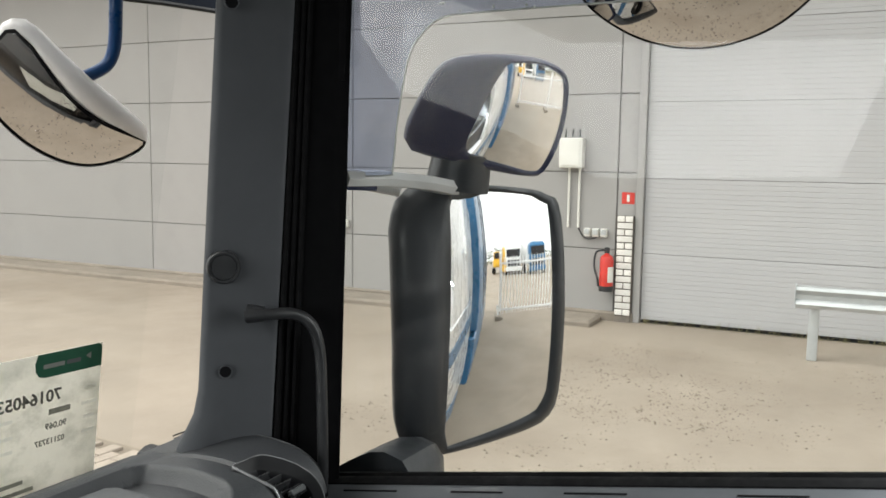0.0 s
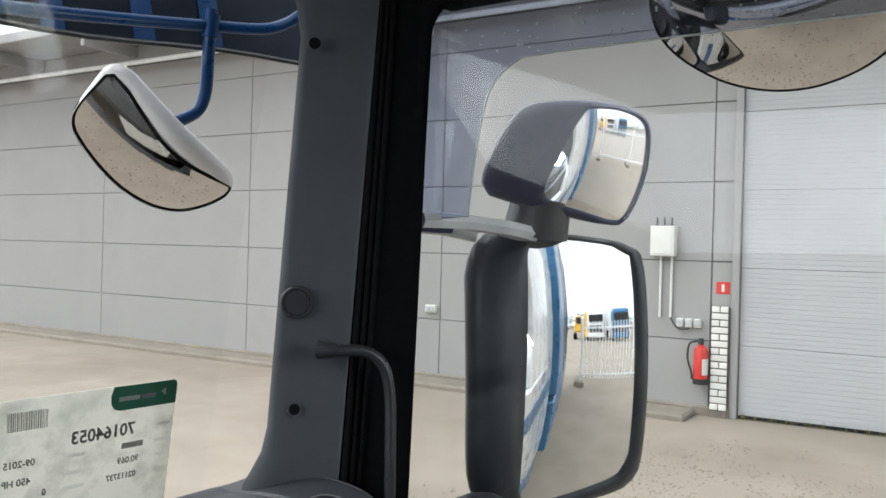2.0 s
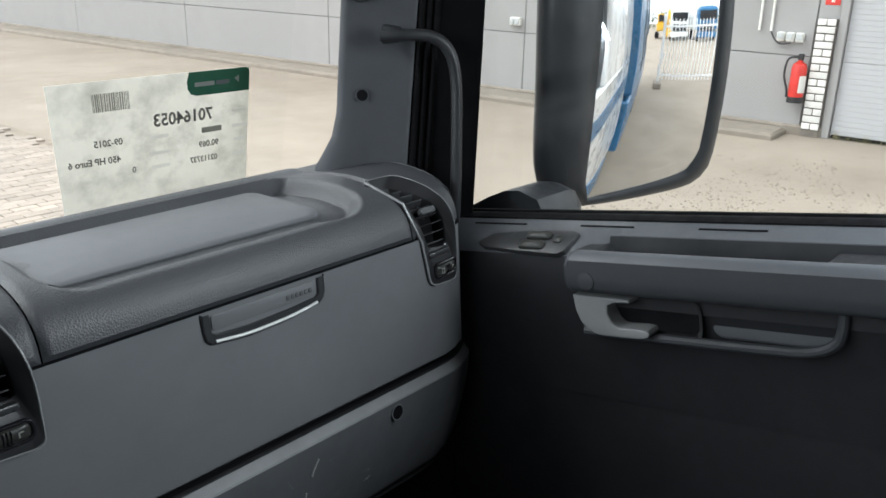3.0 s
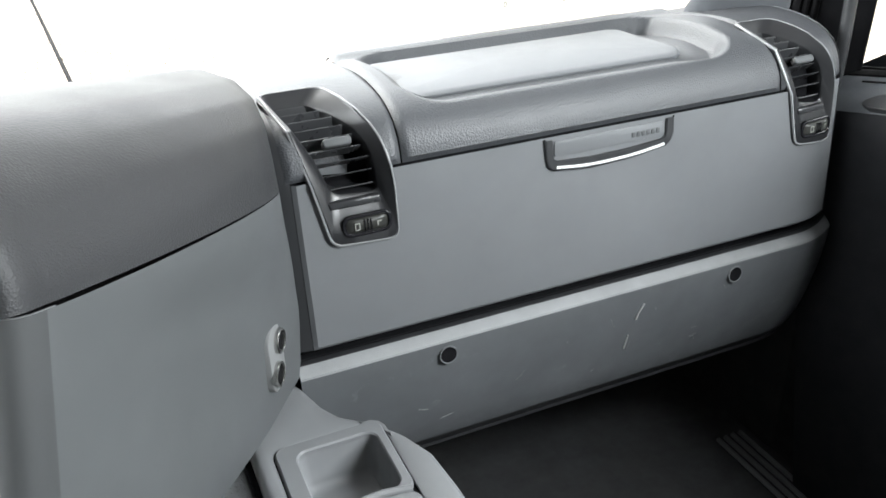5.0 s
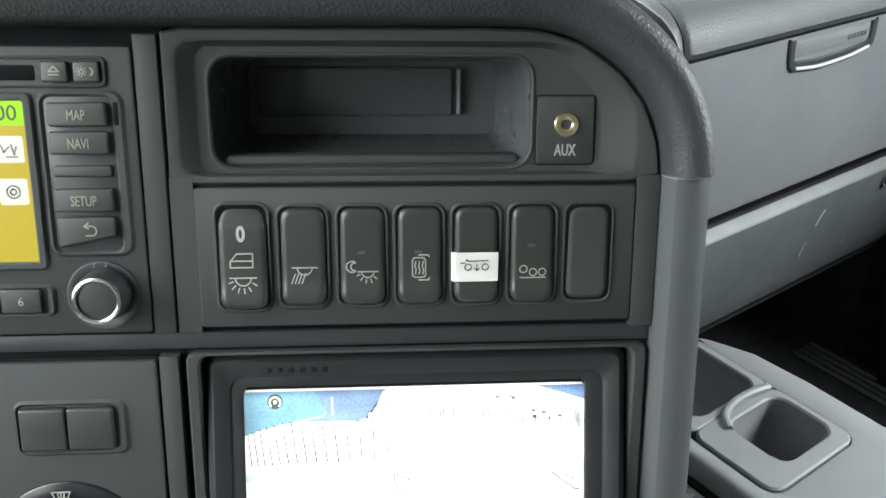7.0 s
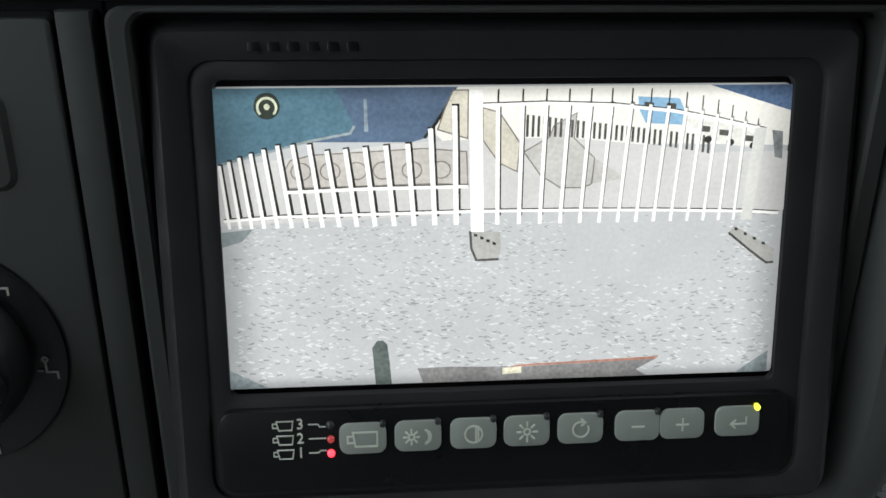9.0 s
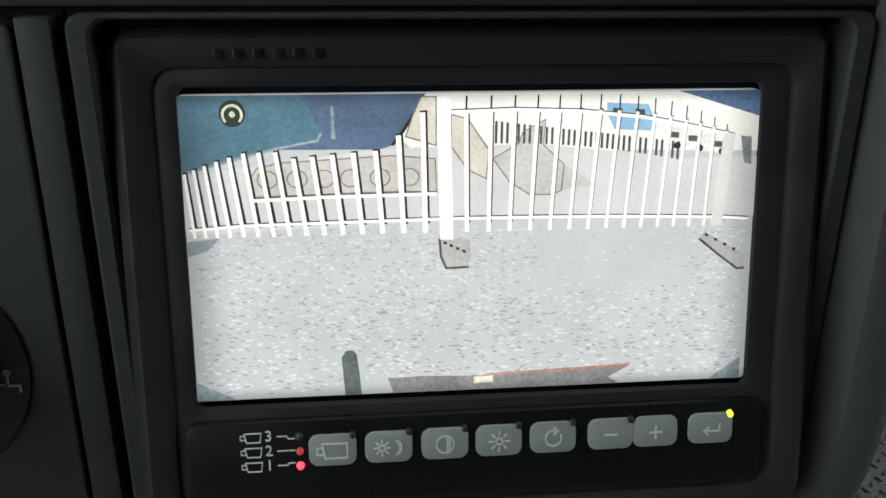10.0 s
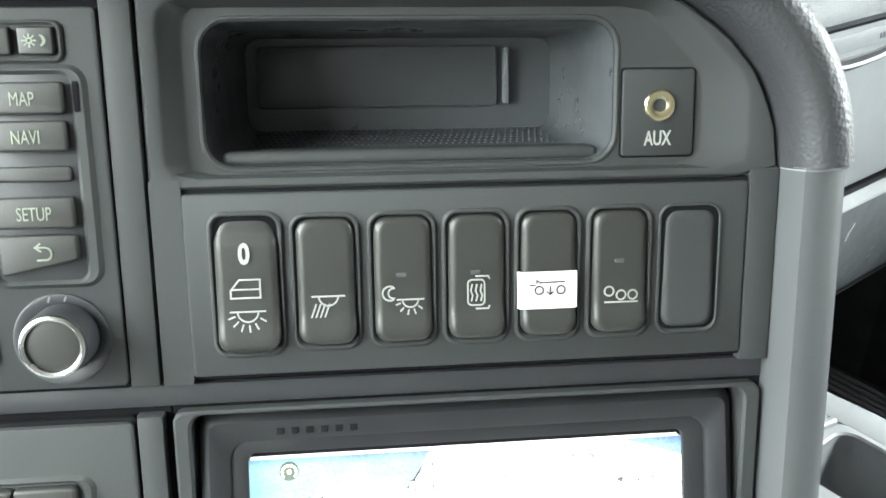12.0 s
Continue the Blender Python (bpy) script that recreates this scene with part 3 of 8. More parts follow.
part("hose", tube(curve([(0.17, 0.13, 0.93), (0.27, 0.16, 0.9), (0.29, 0.17, 0.72), (0.24, 0.17, 0.55), (0.235, 0.16, 0.46)]), 0.013, 8), BLACK, extinguisher)

guard_rail = thing("guard_rail", "galvanised steel guard rail on posts before the hall door", "guard rail", W @ Matrix.Translation((0, 1.2, 0)))
prof = [(0.0, 0.80), (0.035, 0.79), (0.05, 0.755), (0.035, 0.725), (0.005, 0.705), (0.005, 0.655), (0.035, 0.635), (0.05, 0.605), (0.035, 0.57), (0.0, 0.56), (-0.006, 0.56), (-0.006, 0.80)]
part("beam", loft([[(s, y, z + 0.01 * 0) for y, z in prof] for s in (-2.17, -4.0, -6.5)], True, True, True), GALV, guard_rail)
part("end_plate", box(-2.175, -2.165, -0.02, 0.06, 0.54, 0.82, 0.002), GALV, guard_rail)
for s in (-2.36, -4.4, -6.3):
    part("post", box(s - 0.05, s + 0.05, -0.12, -0.01, 0.0, 0.78, 0.006), GALV, guard_rail)

# a dark line lying over the paving before the truck
line_groove = part("drain_line", box(-0.015, 0.015, -1.6, 3.6, 0.0, 0.03, 0.006), DARKGAP)
line_groove.matrix_basis = Matrix.Translation((1.13, 9.3, 0.035)) @ Euler((0, 0, radians(4.2))).to_matrix().to_4x4()
tagged(line_groove, "thin dark cable lying across the brick paving", "cable")

# ================= the yard behind, seen in the mirrors =================
fence = thing("yard_fence", "white steel bar fence on concrete feet", "fence", Matrix.Translation((0, -6.4, 0)))
for k in range(4):
    x0 = 2.9 + 2.6 * k
    part("post", box(x0 - 0.05, x0 + 0.05, -0.05, 0.05, 0.0, 2.1, 0.01), WHITE, fence)
    part("foot", box(x0 - 0.15, x0 + 0.15, -0.4, 0.4, 0.0, 0.16, 0.02), KERB, fence, "grey concrete foot")
    for z in (0.3, 1.75):
        part("rail", box(x0, x0 + 2.6, -0.02, 0.02, z, z + 0.06, 0.005), WHITE, fence)
bar = mesh_of("bar", box(-0.016, 0.016, -0.016, 0.016, 0.2, 1.98, 0.004), WHITE)
for k in range(60):
    b = new("bar", bar)
    b.parent = fence
    b.location = (3.05 + 0.13 * k, 0, 0)


def lorry(name, label, colour, m):
    t = thing(name, label, "lorry", m)
    part("cab", box(-1.2, 1.2, -1.0, 1.0, 0.9, 3.3, 0.25), colour, t)
    part("windscreen", box(-1.05, 1.05, 0.99, 1.02, 2.0, 2.9, 0.01), GLOSS, t)
    part("grille", box(-0.9, 0.9, 1.0, 1.03, 1.0, 1.7, 0.02), BLACK, t)
    part("bumper", box(-1.22, 1.22, 0.8, 1.1, 0.4, 0.9, 0.06), colour, t)
    part("cargo_box", box(-1.25, 1.25, -7.5, -1.2, 1.1, 3.6, 0.03), WHITE, t)
    for sx in (-1.05, 1.05):
        for y in (0.1, -4.6, -5.9):
            part("wheel", at(loft([lift(circle(r, 20), z) for r, z in ((0.2, -0.13), (0.5, -0.14), (0.52, -0.1), (0.52, 0.1), (0.5, 0.14), (0.2, 0.13))], True, True, True), Matrix.Translation((sx, y, 0.52)) @ Euler((0, radians(90), 0)).to_matrix().to_4x4()), RUBBER, t)
    return t


lorry("parked_lorry", "parked blue lorry with a white box body", BLUE, Matrix.Translation((9.2, -27, 0)))
lorry("parked_lorry", "parked white lorry with a white box body", WHITE, Matrix.Translation((6.0, -30, 0)))
digger = thing("digger", "yellow tracked digger parked in the yard", "digger", Matrix.Translation((4.2, -34, 0)))
part("track", box(-1.4, -0.8, -1.8, 1.8, 0.0, 0.8, 0.3), RUBBER, digger)
part("track", box(0.8, 1.4, -1.8, 1.8, 0.0, 0.8, 0.3), RUBBER, digger)
part("house", box(-1.2, 1.2, -1.5, 1.3, 0.9, 1.9, 0.12), YELLOW, digger)
part("operator_cab", box(-1.1, -0.1, -0.2, 1.3, 1.9, 2.9, 0.1), YELLOW, digger)
part("cab_glass", box(-1.0, -0.2, 1.29, 1.32, 2.0, 2.8, 0.02), GLOSS, digger)
part("boom", tube(curve([(0.5, 1.2, 1.5), (0.5, 2.4, 3.1), (0.5, 3.8, 2.9)]), 0.2, 8), YELLOW, digger)
part("stick", tube([(0.5, 3.8, 2.9), (0.5, 4.3, 1.0)], 0.15, 8), YELLOW, digger)
part("bucket", box(0.1, 0.9, 3.9, 4.7, 0.3, 1.1, 0.15), YELLOW, digger)
leafv, leaff = [], []
for k in range(5000):
    x, h = random.uniform(-60, 60), random.random()
    p = V((x, -62 + random.uniform(-2, 2), 0.3 + (2.2 + 2.2 * abs(noise.noise((x * 0.11, 0, 0))) * 2) * h ** 0.8))
    a, b = V((random.gauss(0, 1), random.gauss(0, 1), random.gauss(0, 1))).normalized() * 0.35, V((random.gauss(0, 1), random.gauss(0, 1), random.gauss(0, 1))).normalized() * 0.28
    leaff.append(tuple(len(leafv) + j for j in range(4)))
    leafv += [p, p + a, p + a + b, p + b]
tagged(part("far_hedge", (leafv, leaff), LEAF), "distant row of dark green trees", "trees", kind="stuff")

# ================= the cab: closed shell =================
def screen_y(x, z):
    return 2.25 - 0.06 * (x - 1.05) ** 2 - 0.2 * (z - 1.82)


cab_shell = thing("cab_shell", "dark inner shell of the lorry cab", "cab", kind="structure")
part("floor_pan", box(-0.12, 2.22, -0.15, 2.3, 0.93, 1.05, 0.004), FLOORMAT, cab_shell, "dark rubber cab floor")
part("back_wall", box(-0.12, 2.22, -0.2, -0.12, 1.0, 2.62, 0.01), HEADLINER, cab_shell)
part("roof_lining", box(-0.12, 2.22, -0.2, 2.02, 2.5, 2.6, 0.01), HEADLINER, cab_shell)
part("left_lower", box(-0.18, -0.1, -0.2, 2.05, 0.95, 1.7, 0.01), DOOR, cab_shell)
part("left_header", box(-0.18, -0.1, -0.2, 2.05, 2.34, 2.6, 0.01), BLACK, cab_shell)
part("left_rear", box(-0.18, -0.1, -0.2, 0.9, 1.7, 2.34, 0.01), HEADLINER, cab_shell)
part("left_pillar", box(-0.16, 0.04, 1.9, 2.12, 1.0, 2.6, 0.03), PILLAR, cab_shell)
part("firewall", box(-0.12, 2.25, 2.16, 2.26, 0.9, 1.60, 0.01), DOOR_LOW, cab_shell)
part("cowl", grid(lambda u, v: (-0.1 + 2.3 * u, 2.05 + v * (screen_y(-0.1 + 2.3 * u, 1.60) + 0.02 - 2.05), 1.685 - 0.085 * min(1, v * 3)), 24, 6), BLACK, cab_shell)
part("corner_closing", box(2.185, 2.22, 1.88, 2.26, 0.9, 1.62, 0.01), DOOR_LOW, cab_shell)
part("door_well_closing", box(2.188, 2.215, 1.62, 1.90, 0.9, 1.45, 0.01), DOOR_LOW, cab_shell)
part("header", grid(lambda u, v: (-0.12 + 2.34 * u, screen_y(-0.12 + 2.34 * u, 2.41) - 0.035 * math.sin(v * 3.1) - 0.12 * v * (v > 0.6), 2.40 + 0.14 * v), 24, 8), LINING, cab_shell, "dark roof lining edge over the windscreen")
part("side_header", loft([[(x, y, z) for y in (-0.15, 0.9, 1.75, 1.80, 1.84, 1.862)] for x, z in ((2.26, 2.338), (2.19, 2.333), (2.165, 2.343), (2.15, 2.39), (2.13, 2.56))], False), SEALBED, cab_shell)
corner = [(1.90, 2.18), (1.90, 2.37), (1.74, 2.37), (1.74, 2.333)] + [(1.808 + 0.046 * math.cos(radians(a)), 2.287 + 0.046 * math.sin(radians(a))) for a in range(90, -1, -10)] + [(1.858, 2.18)]
part("frame_corner", loft([[(x, y, z) for y, z in corner] for x in (2.193, 2.205)], True, True, True), SEALBED, cab_shell)
part("side_header_outer", box(2.24, 2.27, -0.2, 2.0, 2.352, 2.75, 0.01), WHITE, cab_shell)
part("rear_side", box(2.15, 2.25, -0.2, 0.98, 1.0, 2.6, 0.01), DOOR, cab_shell)
part("outer_roof", box(-0.2, 2.27, -0.25, 2.0, 2.62, 2.75, 0.02), WHITE, cab_shell)

windscreen = thing("window_1", "clear curved windscreen with light dirt", "windscreen", kind="structure")
part("pane", grid(lambda u, v: (-0.1 + 2.24 * u, screen_y(-0.1 + 2.24 * u, 1.59 + 0.89 * v), 1.59 + 0.89 * v), 40, 10), GLASS, windscreen).visible_shadow = False
door_glass = thing("window_2", "clear side window of the passenger door", "window", kind="structure")
part("pane", loft([[(2.222 - 0.03 * (z - 1.65) ** 2, y, z) for y, z in ((1.89, 1.60), (0.95, 1.78), (0.95, 2.34), (1.87, 2.34))]] , True, False, True), SIDE_GLASS, door_glass).visible_shadow = False

# small printed mark low on the windscreen
mark = thing("glass_mark", "small black printed mark on the windscreen", "printed mark")
for k, (w, z) in enumerate(((0.030, 1.640), (0.024, 1.634), (0.028, 1.628))):
    part("print_bar", box(2.225 - w / 2, 2.225 + w / 2, 2.2005 - 0.2 * (z - 1.64), 2.2015 - 0.2 * (z - 1.64), z, z + 0.0026, 0.0003), INK, mark)

# the truck's own outside, seen in its mirrors
truck_body = thing("truck_body", "white cab side and blue load body of the lorry", "truck body")
part("cab_side", join(box(2.24, 2.275, -0.25, 1.95, 0.75, 1.60, 0.01), box(2.24, 2.275, -0.25, 0.96, 1.6, 2.4, 0.01)), WHITE, truck_body, "glossy white cab side")
part("side_stripe", box(2.275, 2.279, -0.25, 1.5, 1.34, 1.46, 0.001), BLUE, truck_body, "bright blue stripe")
part("load_body", box(-0.3, 2.34, -6.0, -0.6, 1.15, 3.5, 0.03), BLUE, truck_body, "blue load body")
for y in (-2.2, -3.6, -5.0):
    part("body_seam", box(2.34, 2.352, y - 0.03, y + 0.03, 1.15, 3.5, 0.004), BLUE_DARK, truck_body)
part("skirt", box(2.2, 2.33, -5.8, -0.5, 0.55, 1.12, 0.02), BLUE, truck_body)
part("tank", at(loft([lift(circle(r, 18), z) for r, z in ((0.25, 0), (0.3, 0.03), (0.3, 1.1), (0.25, 1.13))], True, True, True), Matrix.Translation((2.0, -1.0, 0.8)) @ Euler((radians(90), 0, 0)).to_matrix().to_4x4()), GALV, truck_body)
part("cab_step", box(2.16, 2.275, -0.1, 0.5, 0.38, 0.74, 0.03), BLUE, truck_body, "blue cab step")
part("cab_corner", box(2.16, 2.275, 1.62, 2.2, 0.38, 0.74, 0.05), BLUE, truck_body, "blue lower cab corner")
for y in (1.1, -3.6, -4.9):
    part("wheel", at(loft([lift(circle(r, 28), z) for r, z in ((0.2, -0.15), (0.48, -0.15), (0.52, -0.1), (0.52, 0.1), (0.48, 0.15), (0.3, 0.14), (0.26, 0.05))], True, True, True), Matrix.Translation((2.14, y, 0.52)) @ Euler((0, radians(90), 0)).to_matrix().to_4x4()), RUBBER, truck_body)

# ================= the passenger dashboard =================
PROFILE = [(1.800, 1.498), (1.8055, 1.577), (1.811, 1.650), (1.8125, 1.664), (1.818, 1.682), (1.831, 1.698), (1.852, 1.709), (1.880, 1.715), (1.925, 1.717), (1.985, 1.711), (2.06, 1.698)]
FINE = curve([(0, *p) for p in PROFILE], 10)
RUN = [0.0]
for p, q in zip(FINE, FINE[1:]):
    RUN.append(RUN[-1] + (q - p).length)
LENGTH = RUN[-1]


def wrap(x, s, h=0.0):
    """Onto the dashboard's skin: x across, s up along the profile from the lid's foot, h proud of it."""
    s = max(0.0, min(LENGTH - 1e-6, s))
    k = 0
    while k < len(RUN) - 2 and RUN[k + 1] < s:
        k += 1
    t = (s - RUN[k]) / (RUN[k + 1] - RUN[k])
    p, d = FINE[k].lerp(FINE[k + 1], t), (FINE[min(k + 2, len(FINE) - 1)] - FINE[max(k - 1, 0)]).normalized()
    bend = max(0.0, x - 2.06)
    return V((x, p.y - d.z * h + 4.5 * bend * bend, p.z + d.y * h))


def s_of_z(z):
    return next(r for r, p in zip(RUN, FINE) if p.z >= z)


S_LID = s_of_z(1.6595)
VENT_S0, VENT_S1 = s_of_z(1.589), s_of_z(1.7145) + 0.012
VENTS = ((1.501, 1.577, 0.0), (2.030, 2.098, 0.0))


def vent_outline(x0, x1, top_shift, m, lo=0.0, hi=0.0, r=0.012, right=0.0):
    """The rounded outline of an air vent, drawn in by m."""
    t0, t1 = VENT_S0 + m + lo, VENT_S1 - m - hi
    c = [(x1 - m - right - 0.040 + top_shift * 0.3, t1), (x0 + m - 0.026 + top_shift, t1), (x0 + m + 0.010, t0 + 0.004), (x1 - m - right * 0.6, t0), (x1 - m - right, t0 + (t1 - t0) * 0.45)]
    pts = []
    k = len(c)
    for i in range(k):
        p, q, w = V(c[i - 1]), V(c[i]), V(c[(i + 1) % k])
        e, f = (p - q).normalized(), (w - q).normalized()
        rr_ = min(r * (6 if i == 4 else 1), (p - q).length * 0.45, (w - q).length * 0.45)
        for j in range(6):
            u = j / 5
            pts.append(tuple((1 - u) ** 2 * (q + e * rr_) + 2 * u * (1 - u) * q + u * u * (q + f * rr_)))
    fine = []
    for i in range(len(pts)):
        a_, b_ = V(pts[i]), V(pts[(i + 1) % len(pts)])
        for j in range(3):
            fine.append(tuple(a_.lerp(b_, j / 3)))
    return fine


def within(line, x, y):
    hit = False
    for (a, b), (c, e) in zip(line, line[1:] + line[:1]):
        if (b > y) != (e > y) and x < (c - a) * (y - b) / (e - b) + a:
            hit = not hit
    return hit


VENT_HOLES = [vent_outline(*v, 0.005) for v in VENTS]


def vent_hole(x, s):
    """The dash is cut away under the vents."""
    return -0.034 if any(within(h, x, s) for h in VENT_HOLES) else 0.0


dash = thing("dashboard", "grey passenger dashboard with padded top and storage tray", "dashboard")


def smooth(a, b, x):
    t = max(0.0, min(1.0, (x - a) / (b - a)))
    return t * t * (3 - 2 * t)


def skin(x0, x1, s0, s1, nu, nv, hfn=None, edge=0.004):
    """A padded piece of the dash whose edges roll inwards."""
    def fn(u, v):
        x, s = x0 + (x1 - x0) * u, s0 + (s1 - s0) * v
        d = min(x - x0, x1 - x, s - s0)
        roll = -edge * (1 - smooth(0, edge * 1.3, d)) if edge else 0
        return wrap(x, s, roll + (hfn(x, s) if hfn else 0))
    return grid(fn, nu, nv)


def tray_depth(x, s):
    y = wrap(x, s).y
    left, right, front, rear = 1.603, 1.985, 1.853, 2.005
    r = 0.045
    dx = max(left + r - x, x - (right - r), 0.0)
    dy = max(front + r * 0.6 - y, y - (rear - 0.012), 0.0)
    d = r - math.hypot(dx, dy * (1.0 if y < 1.93 else 3.0))
    deep = 0.010 + 0.010 * smooth(1.90, 1.95, x)
    lip = 0.006 * smooth(2.0, 2.02, y) * (1 - smooth(2.03, 2.045, y))
    return -deep * smooth(0.0, 0.016, d) + lip


part("top_pad", skin(1.5865, 2.0195, S_LID + 0.0015, LENGTH, 150, 110, tray_depth), SKIN, dash, "black grained soft pad with a shallow tray")
liner = rr(0.314, 0.138, 0.018, 6, 1.769, 1.924)


def tray_floor(x, y, h):
    s = next(r for r, p in zip(RUN, FINE) if p.y >= y and p.z > 1.70)
    return wrap(x, s, tray_depth(min(x, 1.89), s) + 0.0030 + h)


LINER_RINGS = ((1.0, -0.0045), (0.985, -0.0012), (0.965, 0.0), (0.9, 0.0), (0.75, 0.0), (0.6, 0.0), (0.45, 0.0), (0.3, 0.0), (0.15, 0.0), (0.01, 0.0))
liner_mesh = loft([lift([(1.769 + (x - 1.769) * k, 1.924 + (y - 1.924) * k) for x, y in liner], h) for k, h in LINER_RINGS], True, False, True)
part("tray_liner", ([tray_floor(*p) for p in liner_mesh[0]], liner_mesh[1]), TRAY, dash, "smooth grey tray floor")
for x0, x1 in ((1.4795, 1.5850), (2.0212, 2.1175)):
    part("vent_surround", skin(x0, x1, S_LID + 0.0015, LENGTH, 36, 100, vent_hole), SKIN, dash, "black grained surround of an air vent")
part("backing", mapped(grid(lambda u, v: (1.479 + 0.640 * u, LENGTH * v, -0.006 + min(tray_depth(1.479 + 0.640 * u, LENGTH * v), vent_hole(1.479 + 0.640 * u, LENGTH * v))), 150, 60), wrap), DARKGAP, dash)
part("end_cap", loft([[wrap(2.1175, LENGTH * k / 30, h) for k in range(31)] for h in (0.0, -0.05)], False), GREY, dash)
part("left_edge_strip", loft([[wrap(1.4835, LENGTH * k / 30, h) + V((dx, 0, 0)) for k in range(31)] for dx, h in ((0.0, -0.003), (-0.008, -0.0045), (-0.016, -0.008), (-0.019, -0.03))], False), BLACK, dash)

glove_box = thing("glove_box", "closed grey glove box lid with a recessed handle", "glove box")
lid = skin(1.484, 2.1165, 0.0, S_LID, 160, 48, lambda x, s: 0.0005 + vent_hole(x, s), 0.003)
part("lid", lid, GREY, glove_box)
hx0, hx1, hs0, hs1 = 1.728, 1.877, s_of_z(1.6225), S_LID - 0.001
outer = [(hx0, hs1), (hx0 + 0.001, hs0 + 0.016), (hx0 + 0.003, hs0 + 0.006), (hx0 + 0.009, hs0 + 0.001), (hx0 + 0.05, hs0 - 0.0035), (hx1 - 0.05, hs0 - 0.002), (hx1 - 0.009, hs0 + 0.003), (hx1 - 0.003, hs0 + 0.008), (hx1, hs0 + 0.016), (hx1, hs1)]
inner = [(hx0 + 0.009, hs1 - 0.002), (hx0 + 0.0095, hs0 + 0.018), (hx0 + 0.010, hs0 + 0.013), (hx0 + 0.014, hs0 + 0.0105), (hx0 + 0.05, hs0 + 0.008), (hx1 - 0.05, hs0 + 0.009), (hx1 - 0.014, hs0 + 0.0115), (hx1 - 0.010, hs0 + 0.014), (hx1 - 0.009, hs0 + 0.018), (hx1 - 0.009, hs1 - 0.002)]
U = [lift(outer, 0.0), lift(outer, 0.0028), lift(inset(outer, 0.0012), 0.0036), lift(inset(inner, -0.001), 0.0034), lift(inner, 0.002), lift(inner, -0.004)]
handle = part("handle", mapped(loft(U, False), wrap), BLACK, glove_box, "black handle recess with a painted highlight on its lower lip")
lipline = [(hx0 + 0.012, hs0 + 0.004), (hx0 + 0.05, hs0 + 0.0005), (hx1 - 0.05, hs0 + 0.0015), (hx1 - 0.012, hs0 + 0.006)]
# silver line drawn as the highlight on the handle's lower edge
part("lip", mapped(tube([(p.x, p.y, 0.0036) for p in curve([(a, b, 0) for a, b in lipline], 6)], 0.0018, 8), wrap), SILVER, handle, "painted highlight along the pull edge")
part("pull_plate", mapped(slab([(x, y) for x, y in rr(hx1 - hx0 - 0.022, hs1 - hs0 - 0.018, 0.003, 3, (hx0 + hx1) / 2, (hs0 + hs1) / 2 + 0.005)], 0.0, 0.0018, 0.0006), wrap), GREY, handle)
for k in range(6):
    part("badge_bar", mapped(slab(rr(0.0042, 0.0052, 0.0008, 2, hx1 - 0.048 + 0.0058 * k, hs1 - 0.0125), 0.0018, 0.0026, 0.0003), wrap), COLUMN, handle)


# light grey puts the satin edge's highlight into the colour
VENT_EDGE = material("vent_edge_highlight", (0.20, 0.205, 0.21), 0.24, vary=0.05, scale=20, rough_vary=0.04)


